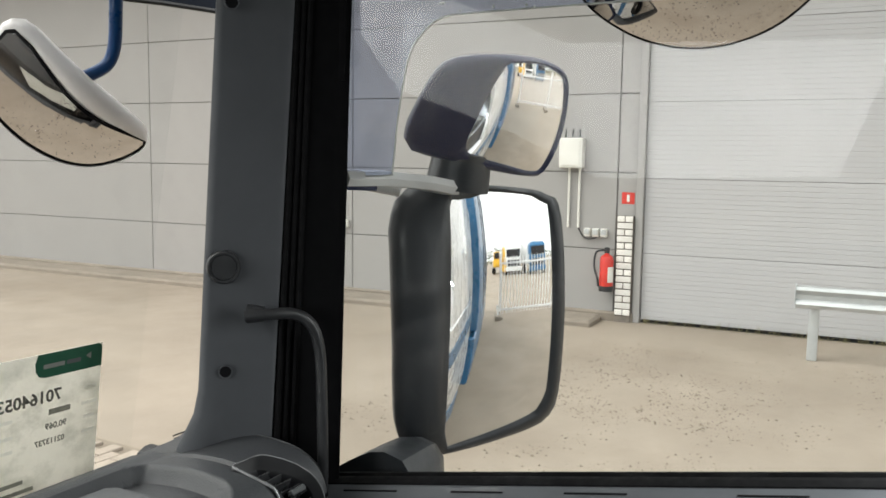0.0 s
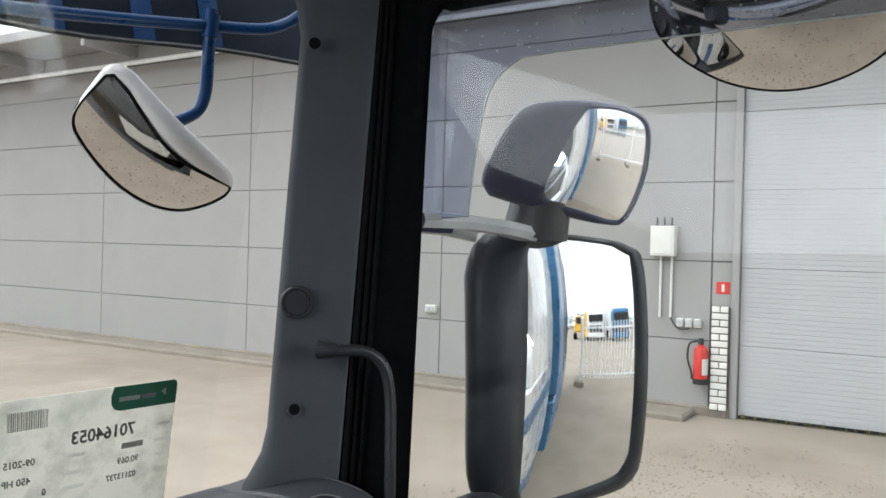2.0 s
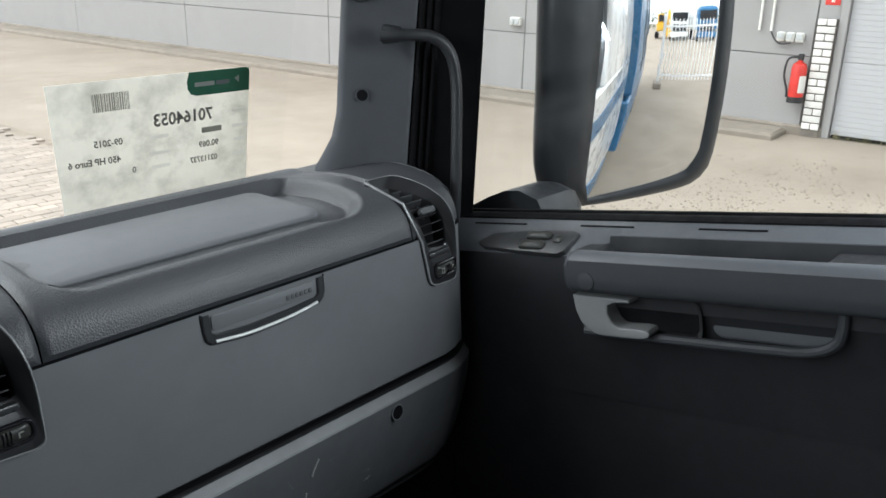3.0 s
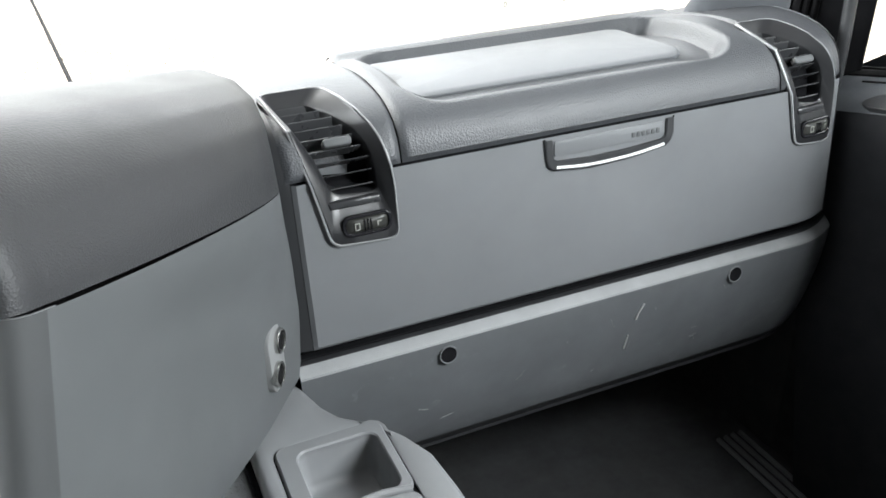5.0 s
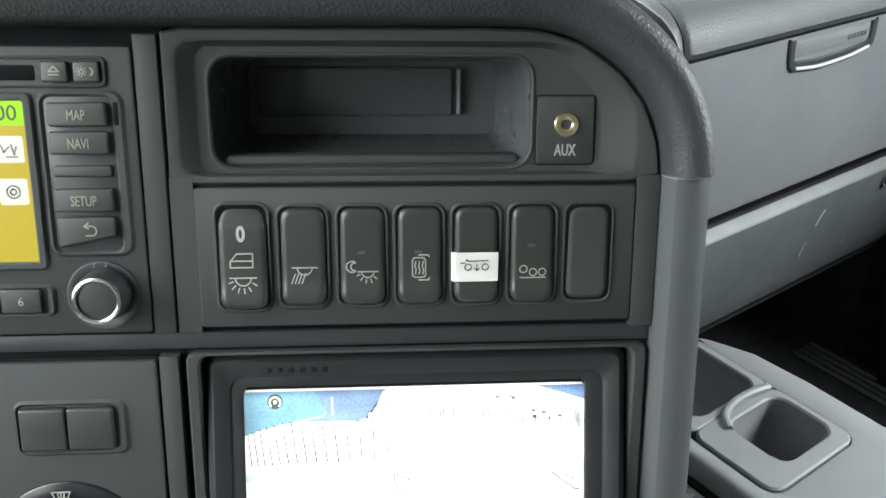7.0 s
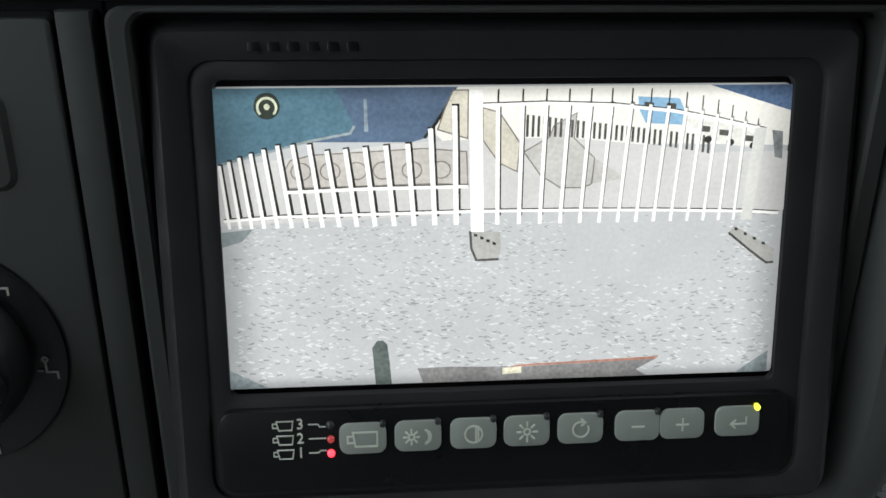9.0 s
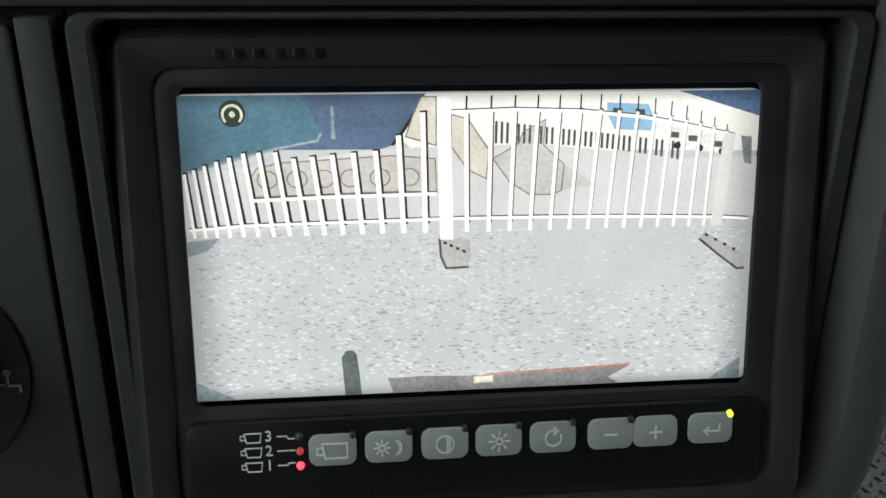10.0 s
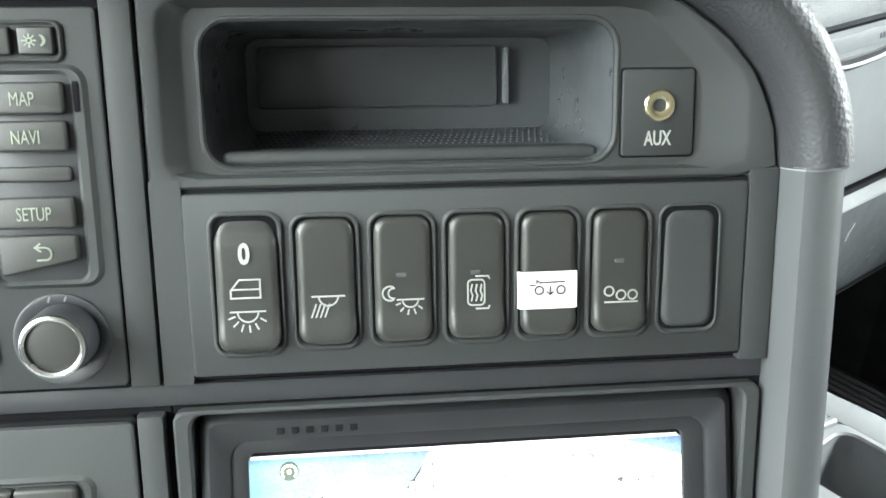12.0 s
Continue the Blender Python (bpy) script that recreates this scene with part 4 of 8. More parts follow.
def vent(x0, x1, top_shift):
    """An air vent on the dash skin: bezel, slats, tab and thumb wheel."""
    v = thing("air_vent", "black air vent with horizontal slats and a thumb wheel", "air vent", group="dashboard air vents")
    s0, s1 = VENT_S0, VENT_S1

    def trapezoid(m, lo=0.0, hi=0.0, r=0.012, right=0.0):
        return vent_outline(x0, x1, top_shift, m, lo, hi, r, right)

    outer_, mid, open_ = trapezoid(0.0), trapezoid(0.0035), trapezoid(0.008, 0.036, 0.004, 0.008, 0.010)
    sh = loft([lift(outer_, -0.002), lift(outer_, 0.0025), lift(mid, 0.0045), lift(trapezoid(0.0055, 0.010, 0.0, 0.010), 0.0030), lift(open_, -0.0045), lift(trapezoid(0.009, 0.037, 0.005, 0.008, 0.010), -0.0065), lift(trapezoid(0.010, 0.038, 0.006, 0.008, 0.010), -0.024)])
    part("bezel", mapped(sh, wrap), VENT_SHADE_BLACK, v)
    part("bright_edge", mapped(loft([lift(inset(outer_, 0.0004), 0.0026), lift(inset(outer_, 0.0010), 0.0044), lift(inset(outer_, 0.0024), 0.0048), lift(inset(outer_, 0.003), 0.0038)]), wrap), VENT_EDGE, v, "thin polished edge line with a painted highlight")
    part("dark_back", mapped(loft([lift(trapezoid(0.008, 0.036, 0.004, 0.008, 0.010), -0.0235)], True, False, True), wrap), DARKGAP, v)
    lo, hi = s0 + 0.054, s1 - 0.016
    for k in range(9):
        s = lo + (hi - lo) * k / 8
        f = (s - s0) / (s1 - s0)
        xl = x0 + 0.014 + (top_shift - 0.034) * f + 0.004
        xr = x1 - 0.019 - 0.072 * max(0, f - 0.45)
        xs = [xl + (xr - xl) * j / 6 for j in range(7)]
        slat = loft([[(x, s + ds, h) for x in xs] for ds, h in ((0.0, -0.0070), (0.0006, -0.0064), (0.0014, -0.0070), (-0.0040, -0.022), (-0.0052, -0.022), (0.0, -0.0070))], False)
        part("slat", mapped(slat, wrap), SLAT, v)
    lip = [(x0 + 0.014, s0 + 0.0385), (x1 - 0.015, s0 + 0.0385), (x1 - 0.016, s0 + 0.0455), (x0 + 0.012, s0 + 0.0455)]
    part("lower_lip", mapped(slab(lip, -0.010, 0.0018, 0.0022, 3), wrap), SLAT, v, "rounded lip under the slats")
    sm, xm = lo + (hi - lo) * 0.40, (x0 + x1) / 2 - 0.008
    part("tab", mapped(slab(rr(0.026, 0.0085, 0.003, 3, xm, sm + 0.004), -0.009, -0.001, 0.002, 3), wrap), COLUMN, v, "sliding vane tab")
    wx, ws = (x0 + x1) / 2 + 0.007, s0 + 0.021
    part("wheel_recess", mapped(rim(rr(0.046, 0.020, 0.008, 5, wx, ws), rr(0.040, 0.0145, 0.006, 5, wx, ws), 0.001, 0.0052, 0.0008), wrap), GLOSS, v)
    wheel = part("thumb_wheel", mapped(dome(rr(0.039, 0.0135, 0.004, 5, wx, ws), 0.0, 0.003, 0.004), wrap), SWITCH, v, "ribbed thumb wheel with pale marks")
    part("mark", mapped(strokes([[(wx - 0.012, ws - 0.003), (wx - 0.012, ws + 0.003), (wx - 0.008, ws + 0.003), (wx - 0.008, ws - 0.003), (wx - 0.012, ws - 0.003)]], 0.0009, 0.0068), wrap), MARK, wheel)
    part("mark", mapped(strokes([[(wx + 0.009, ws - 0.002), (wx + 0.009, ws + 0.002), (wx + 0.012, ws + 0.002)]], 0.0012, 0.0068), wrap), MARK, wheel)
    for k in range(3):
        part("rib", mapped(slab(rr(0.0008, 0.011, 0.0003, 2, wx - 0.003 + 0.003 * k, ws), 0.004, 0.0078, 0.0003), wrap), GLOSS, wheel)
    return v


for v in VENTS:
    vent(*v)

lower_panel = thing("knee_panel", "scuffed grey lower panel under the glove box", "knee panel")
LOW = [(1.848, 1.488), (1.838, 1.4790), (1.824, 1.4770), (1.8165, 1.479), (1.8045, 1.4705), (1.8025, 1.4675), (1.8020, 1.464), (1.804, 1.440), (1.811, 1.396), (1.824, 1.345), (1.842, 1.311), (1.87, 1.300), (2.1, 1.285)]
low_fine = [p for p in curve([(0, *q) for q in LOW], 6)]


def low_bend(x):
    return 4.5 * max(0.0, x - 2.075) ** 2


LOW_X = [1.468 + 0.688 * j / 40 for j in range(41)]
# trough and underside carry their shade as black colour
part("trough", loft([[(x, p.y + low_bend(x), p.z) for x in LOW_X] for p in low_fine[:21]], False), VENT_SHADE_BLACK, lower_panel, "trough under the glove box lid, blackened for shade")
# the ledge's highlight is in its paler colour
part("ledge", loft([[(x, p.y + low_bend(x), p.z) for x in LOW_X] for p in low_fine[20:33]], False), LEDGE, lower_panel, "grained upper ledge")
# scuffed face toned down, as it leans away from the light
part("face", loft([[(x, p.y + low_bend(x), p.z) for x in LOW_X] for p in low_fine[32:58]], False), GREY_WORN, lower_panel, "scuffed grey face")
part("underside", loft([[(x, p.y + low_bend(x), p.z) for x in LOW_X] for p in low_fine[57:]], False), VENT_SHADE_BLACK, lower_panel, "underside blackened for shade")
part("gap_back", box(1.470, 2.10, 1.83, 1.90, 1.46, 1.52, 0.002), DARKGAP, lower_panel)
for x in (1.6185, 1.981):
    m = Matrix.Translation((x, 1.8012, 1.4525)) @ Euler((radians(84), 0, 0)).to_matrix().to_4x4()
    h = part("screw_hole", at(loft([lift(circle(0.0105, 20), -0.002), lift(circle(0.0100, 20), 0.0012), lift(circle(0.0088, 20), 0.0012), lift(circle(0.0080, 20), -0.001)]), m), GREY, lower_panel)
    part("hole_bottom", at(loft([lift(circle(0.0088, 20), 0.0007)], True, False, True), m), DARKGAP, h)
scratch_rng = random.Random(5)
for k in range(13):
    x, z = scratch_rng.uniform(1.56, 1.98), scratch_rng.uniform(1.36, 1.445)
    ln, an = scratch_rng.uniform(0.003, 0.018), scratch_rng.uniform(-0.4, 2.2)
    def low_point(px, pz):
        q = min(low_fine[30:], key=lambda w: abs(w.z - pz))
        return (px, q.y - 0.0006 + low_bend(px), pz)
    pts = [low_point(x + ln * t * math.cos(an), z + ln * t * math.sin(an)) for t in (0, 0.5, 1)]
    part("scratch", tube(pts, scratch_rng.uniform(0.0002, 0.00035), 4), LEDGE, lower_panel, "pale scratch")
part("scratch", tube([low_point(1.857, 1.446), low_point(1.851, 1.434), low_point(1.849, 1.426)], 0.0013, 5), SILVER, lower_panel, "pale scratch")
part("scratch", tube([low_point(1.843, 1.405), low_point(1.841, 1.385)], 0.0011, 5), SILVER, lower_panel, "pale scratch")

# ================= the centre console =================
C = Matrix(((0.85367, 0.16220, -0.49492, 1.10894), (-0.52045, 0.22969, -0.82242, 1.68093), (-0.01972, 0.95965, 0.28050, 1.72458), (0, 0, 0, 1)))
CI = C.inverted()
console = thing("centre_console", "dark grey centre console with switches and screens", "console", C)

# inner edge of the surround, clockwise from the far left of the top
EDGE_TOP = [(-0.42, 0.058), (-0.25, 0.062), (-0.10, 0.064), (0.04, 0.065), (0.12, 0.0655), (0.145, 0.0645), (0.162, 0.0595), (0.178, 0.049), (0.190, 0.035), (0.1965, 0.019), (0.1985, 0.0040)]
EDGE_SIDE = [(0.1985, 0.0036), (0.1985, -0.04), (0.1985, -0.10), (0.1985, -0.16), (0.1985, -0.195), (0.193, -0.216), (0.179, -0.2275), (0.15, -0.231), (0.05, -0.2325), (-0.10, -0.2325), (-0.42, -0.2325)]


def path_frames(points, n):
    line = [V((p.x, p.y)) for p in curve([(a, b, 0) for a, b in points], n)]
    out = []
    for k, p in enumerate(line):
        d = (line[min(k + 1, len(line) - 1)] - line[max(k - 1, 0)]).normalized()
        out.append((p, V((-d.y, d.x)), k / (len(line) - 1)))
    return out


def place(p, o, off, z):
    q = p + o * off
    return V((q.x, q.y, z))


def bezier(a, b, c, d, n):
    return [(1 - t) ** 3 * a + 3 * (1 - t) ** 2 * t * b + 3 * (1 - t) * t * t * c + t**3 * d for t in [k / n for k in range(n + 1)]]


# hood: a soft roll over the screens that runs back to the windscreen and the passenger dash
hood_rings = []
BACK_RIGHT = [(1.456, 2.085, 1.698), (1.474, 1.98, 1.710), (1.4765, 1.90, 1.714), (1.4745, 1.85, 1.707), (1.472, 1.822, 1.688), (1.472, 1.812, 1.6603)]
frames_top = path_frames(EDGE_TOP, 6)
for p, o, t in frames_top:
    w = smooth(0.11, 0.195, p.x) if p.y > 0.0 else 1.0
    big, small = [(0.0, -0.004), (0.0015, 0.008), (0.004, 0.0135), (0.011, 0.0180), (0.0180, 0.0198), (0.0215, 0.0190), (0.0240, 0.0150), (0.0252, 0.006), (0.0258, -0.004), (0.0266, -0.0110), (0.0280, -0.0190)], [(0.0, -0.004), (0.001, 0.006), (0.003, 0.012), (0.0075, 0.0158), (0.014, 0.0162), (0.0188, 0.0135), (0.0215, 0.006), (0.0225, -0.006), (0.0227, -0.010), (0.0231, -0.0125), (0.0236, -0.0160)]
    ring = [place(p, o, a * (1 - w) + c * w, b * (1 - w) + d * w) for (a, b), (c, d) in zip(big, small)]
    if p.x < 0.125:
        back = CI @ V((max(0.35, 1.109 + p.x * 1.0 + 0.225), 2.09, 1.697))
    else:
        f = smooth(0.125, 0.1985, p.x) if p.y > 0.02 else 1.0
        arc_f = min(1.0, max(0.0, (t - 0.405) / 0.595))
        k = arc_f * (len(BACK_RIGHT) - 1)
        i = min(int(k), len(BACK_RIGHT) - 2)
        back = CI @ V(BACK_RIGHT[i]).lerp(V(BACK_RIGHT[i + 1]), k - i)
    e = ring[-1]
    span = (back - e).length
    out = V((o.x, o.y, 0))
    ring += bezier(e, e + V((0, 0, -0.30 * span)) + out * 0.007, back + (CI.to_3x3() @ V((0, -0.25, 0.075)) * span), back, 14)[1:]
    hood_rings.append(ring)
part("hood", loft(hood_rings, False), HOOD, console, "black grained soft hood", sharp=60)

# hard side column and flank
COLUMN_LINE = ((0.0, -0.004), (0.0012, 0.006), (0.003, 0.0115), (0.0065, 0.0128), (0.013, 0.0125), (0.0185, 0.009), (0.0215, 0.002), (0.0225, -0.006), (0.0227, -0.010), (0.0231, -0.0125), (0.0236, -0.0160))
col_rings, bottom_line = [], [(1.472, 1.812, 1.6600), (1.475, 1.806, 1.60), (1.475, 1.803, 1.54), (1.469, 1.803, 1.475), (1.42, 1.735, 1.472), (1.36, 1.66, 1.474), (1.30, 1.585, 1.480)]
for p, o, t in path_frames(EDGE_SIDE, 6):
    ring = [place(p, o, a, b) for a, b in COLUMN_LINE]
    k = min(1.0, t / 0.36) * (len(bottom_line) - 1)
    i = min(int(k), len(bottom_line) - 2)
    e = ring[-1]
    back = CI @ V(bottom_line[i]).lerp(V(bottom_line[i + 1]), k - i)
    if t > 0.40:
        back = e + V((0, 0, -0.05))
    span = (back - e).length
    near = 1 - smooth(0.0, 0.10, t)  # follows the hood's lower edge at the joint
    c1 = (e + V((0.004, 0, -0.3 * span))).lerp(e + V((0, 0, -0.30 * span)) + V((o.x, o.y, 0)) * 0.007, near)
    c2 = (e.lerp(back, 0.66) + V((0.004, 0, 0))).lerp(back + (CI.to_3x3() @ V((0, -0.25, 0.075)) * span), near)
    ring += bezier(e, c1, c2, back, 14)[1:]
    col_rings.append(ring)
# column and flank are one plastic; the front's shade is in its colour
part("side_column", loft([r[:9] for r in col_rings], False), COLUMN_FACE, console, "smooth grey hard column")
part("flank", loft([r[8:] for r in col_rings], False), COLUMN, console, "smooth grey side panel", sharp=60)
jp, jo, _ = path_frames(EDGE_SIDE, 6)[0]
# thin paler strip along the joint of hood and column
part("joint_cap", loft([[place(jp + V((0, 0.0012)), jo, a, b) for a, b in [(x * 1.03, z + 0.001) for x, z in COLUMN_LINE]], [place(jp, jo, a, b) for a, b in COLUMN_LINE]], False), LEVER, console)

# face plates
part("back_plate", join(box(-0.42, -0.0085, -0.232, 0.066, -0.012, -0.0045, 0.001), box(-0.009, 0.2, -0.0765, 0.0005, -0.012, -0.0045, 0.001), box(-0.42, 0.165, 0.0582, 0.0720, -0.045, -0.0062, 0.001)), DARKGAP, console)
FRAME_OUT = [(-0.0097, 0.0012), (0.198, 0.0012), (0.198, 0.0055), (0.196, 0.019), (0.1895, 0.035), (0.1775, 0.0487), (0.1615, 0.059), (0.145, 0.064), (0.12, 0.065), (-0.0097, 0.0645)]
PAN_TOP = [(-0.0045, 0.0085), (-0.0015, 0.0045), (0.003, 0.0036), (0.182, 0.0036), (0.1862, 0.0060), (0.1870, 0.012), (0.1866, 0.030), (0.1835, 0.0365), (0.164, 0.0555), (0.157, 0.0590), (0.147, 0.0605), (0.004, 0.0605), (-0.001, 0.0592), (-0.0045, 0.055)]
PAN_FLOOR = [(0.0020, 0.0095), (0.0035, 0.0068), (0.006, 0.0058), (0.170, 0.0058), (0.1722, 0.0070), (0.1728, 0.011), (0.1724, 0.033), (0.1700, 0.0385), (0.156, 0.0530), (0.151, 0.0560), (0.146, 0.0568), (0.007, 0.0568), (0.004, 0.0558), (0.0020, 0.053)]
frame_rings = [spun(line, 120, 0.0749, 0.0304) for line in (FRAME_OUT, PAN_TOP, PAN_FLOOR, rr(0.1345, 0.0462, 0.009, 5, 0.0749, 0.0304))]
part("face_frame", join(
    loft([lift(frame_rings[0], -0.006), lift(frame_rings[0], -0.001), lift(inset(frame_rings[0], 0.001), 0.0), lift(inset(frame_rings[1], -0.0008), 0.0), lift(inset(frame_rings[1], 0.0008), -0.0007), lift(inset(frame_rings[2], -0.0006), -0.0062), lift(inset(frame_rings[2], 0.0006), -0.0065), lift(inset(frame_rings[3], -0.0008), -0.0065), lift(frame_rings[3], -0.0073), lift(frame_rings[3], -0.014)]),
    slab([(-0.0095, 0.0040), (-0.0004, 0.0040), (-0.0004, -0.0630), (-0.0095, -0.0630)], -0.006, 0.0003, 0.0003),
    slab([(0.1882, -0.064), (0.1985, -0.064), (0.1985, 0.0040), (0.1882, 0.0040)], -0.006, 0.0005, 0.0005)), FASCIA, console)
part("cross_bar", slab([(-0.42, -0.0718), (0.1985, -0.0718), (0.1985, -0.0640), (-0.42, -0.0640)], -0.008, -0.0028, 0.0012), BLACK, console)
part("centre_rib", join(slab([(-0.0196, -0.232), (-0.0112, -0.232), (-0.0112, -0.0738), (-0.0196, -0.0738)], -0.006, 0.0008, 0.001), slab([(-0.0203, -0.0632), (-0.0108, -0.0632), (-0.0108, 0.062), (-0.0203, 0.062)], -0.006, 0.0008, 0.001)), FASCIA, console)

# open storage pocket
pocket = thing("storage_pocket", "open dark storage pocket in the console", "storage pocket", C @ Matrix.Translation((0.0004, -0.0005, -0.0068)))
pin = rr(0.1338, 0.0455, 0.009, 5, 0.0745, 0.0308)
pback = rr(0.122, 0.036, 0.006, 5, 0.0745, 0.0335)
# lighter than the fascia: a veil of glare put into the colour
POCKET = material("glare_pale_pocket_plastic", (0.050, 0.054, 0.057), 0.36, vary=0.06, scale=20, grain=0.2, grain_scale=2600, grain_dist=0.0002)
part("liner", loft([lift(pin, -0.001), lift(inset(pin, 0.001), -0.01), lift(pback, -0.066)], True, False, True), POCKET, pocket)
part("collar", rim(rr(0.1385, 0.0502, 0.011, 5, 0.0745, 0.0308), rr(0.1340, 0.0458, 0.009, 5, 0.0745, 0.0308), -0.002, 0.0008, 0.0008), FASCIA, pocket)
sleeve = rr(0.1425, 0.0540, 0.010, 5, 0.0745, 0.0308)
part("sleeve", loft([lift(sleeve, -0.0016), lift(sleeve, -0.072)], True, False, True), BLACK, pocket)
part("front_lip", slab(rr(0.126, 0.0046, 0.002, 4, 0.0745, 0.0102), -0.014, -0.003, 0.0018, 3), FASCIA, pocket, "rounded front lip")
part("rear_panel", slab(rr(0.095, 0.024, 0.002, 3, 0.0655, 0.0365), -0.067, -0.063, 0.0006), POCKET, pocket)
part("rear_rib", slab(rr(0.0016, 0.022, 0.0006, 2, 0.1165, 0.0365), -0.067, -0.060, 0.0005), GREY, pocket)
for j in range(9):
    row = join(*[at(slab(rr(0.0012, 0.0012, 0.0004, 1, 0.0, 0.0), 0, 0.0006, 0.0002, 1), Matrix.Translation((0.016 + 0.0024 * i + 0.0012 * (j % 2), 0.0095 + 0.0007 * j, -0.018 - 0.0055 * j)) @ Euler((radians(-90), 0, 0)).to_matrix().to_4x4()) for i in range(48)])
    tagged(part("mat_dot", row, BLACK, pocket), kind="stuff")

# auxiliary socket plate
aux = thing("aux_socket", "audio input socket with a bright metal ring", "socket", C @ Matrix.Translation((0.0010, 0.0003, -0.0065)))
part("plate", slab(rr(0.0250, 0.0288, 0.0012, 3, 0.1562, 0.0225), -0.002, 0.0012, 0.0005), FASCIA, aux)
part("plate_gap", slab(rr(0.0262, 0.030, 0.0016, 3, 0.1562, 0.0225), -0.002, 0.0004, 0.0002), DARKGAP, aux)
part("ring", moved(loft([lift(circle(r, 28), z) for r, z in ((0.0054, 0.0008), (0.0054, 0.0018), (0.0049, 0.0024), (0.0042, 0.0025), (0.0030, 0.0022), (0.0022, 0.0018), (0.0019, -0.003))]), 0.1565, 0.0250), BRASS, aux, "bright metal contact ring")
part("bore", moved(loft([lift(circle(0.0020, 16), 0.0006)], True, False, True), 0.1565, 0.0250), DARKGAP, aux)
part("lettering", moved(letters("AUX", 0.0070, 0.00015, 0.64, 0.00010), 0.1562, 0.0138, 0.0013), MARK, aux)

# switch panel
switch_panel = thing("switch_panel", "dark grey switch panel in the console", "switch panel", C)
part("gap", slab(rr(0.1905, 0.0632, 0.0014, 3, 0.0938, -0.0305), -0.004, -0.0012, 0.0003), DARKGAP, switch_panel)
part("plate", slab(rr(0.1878, 0.0606, 0.0012, 3, 0.0938, -0.0305), -0.004, 0.0006, 0.0006), FASCIA, switch_panel)

LAMP = [[(-0.0058, 0.002), (0.0058, 0.002)], arc(0, 0.002, 0.0035, 180, 360)]


def rays(c, r0, r1, angles):
    return [[(c[0] + r0 * math.cos(radians(a)), c[1] + r0 * math.sin(radians(a))), (c[0] + r1 * math.cos(radians(a)), c[1] + r1 * math.sin(radians(a)))] for a in angles]


def shift(lines, x, y, k=1.0):
    return [[(x + a * k, y + b * k) for a, b in line] for line in lines]


SYMBOLS = [
    [shift([[(-0.0058, -0.0035), (-0.0058, -0.0005), (-0.0025, 0.0035), (0.0052, 0.0035), (0.0052, -0.0035), (-0.0058, -0.0035)], [(-0.0055, -0.0002), (0.0052, -0.0002)]], -0.0002, -0.0008, 0.85),
     shift(LAMP + rays((0, 0.002), 0.0048, 0.0068, (200, 225, 250, 275, 300, 330)), 0, -0.0102, 0.95)],
    [shift(LAMP + [[(-0.0045 + 0.0016 * k, -0.001), (-0.0062 + 0.0016 * k, -0.0055)] for k in range(4)], 0.0005, -0.0062, 0.9)],
    [shift(LAMP + rays((0, 0.002), 0.0048, 0.0066, (200, 230, 260, 290, 320)), 0.0022, -0.0080, 0.75), shift([arc(0, 0, 0.0024, 60, 300), arc(0.0012, 0, 0.0017, 80, 280)], -0.0045, -0.0043)],
    [shift([[(p[0], p[1]) for p in rr(0.0056, 0.0086, 0.0014, 4)] + [rr(0.0056, 0.0086, 0.0014, 4)[0]]] + [[(-0.0016 + 0.0016 * k, -0.0028), (-0.0012 + 0.0016 * k, -0.001), (-0.0018 + 0.0016 * k, 0.0006), (-0.0014 + 0.0016 * k, 0.0026)] for k in range(3)] + [[(0.0, 0.0055), (0.004, 0.0055), (0.0044, 0.0047)], [(0.0, -0.0055), (0.004, -0.0055), (0.0044, -0.0047)]], -0.0004, -0.0050)],
    [],
    [shift([arc(-0.0042, 0.001, 0.0016, 0, 360), arc(0.0, -0.0004, 0.0016, 0, 360), arc(0.0040, -0.0004, 0.0016, 0, 360), [(-0.0056, -0.0028), (0.0056, -0.0028)]], 0.0002, -0.0074)],
    [],
]
NAMES = ("grey rocker switch with cab lamp symbols", "grey rocker switch with a work lamp symbol", "grey rocker switch with a night lamp symbol", "grey rocker switch with a heated mirror symbol",
         "grey rocker switch with a white tape label", "grey rocker switch with an axle symbol", "blank grey switch cover")
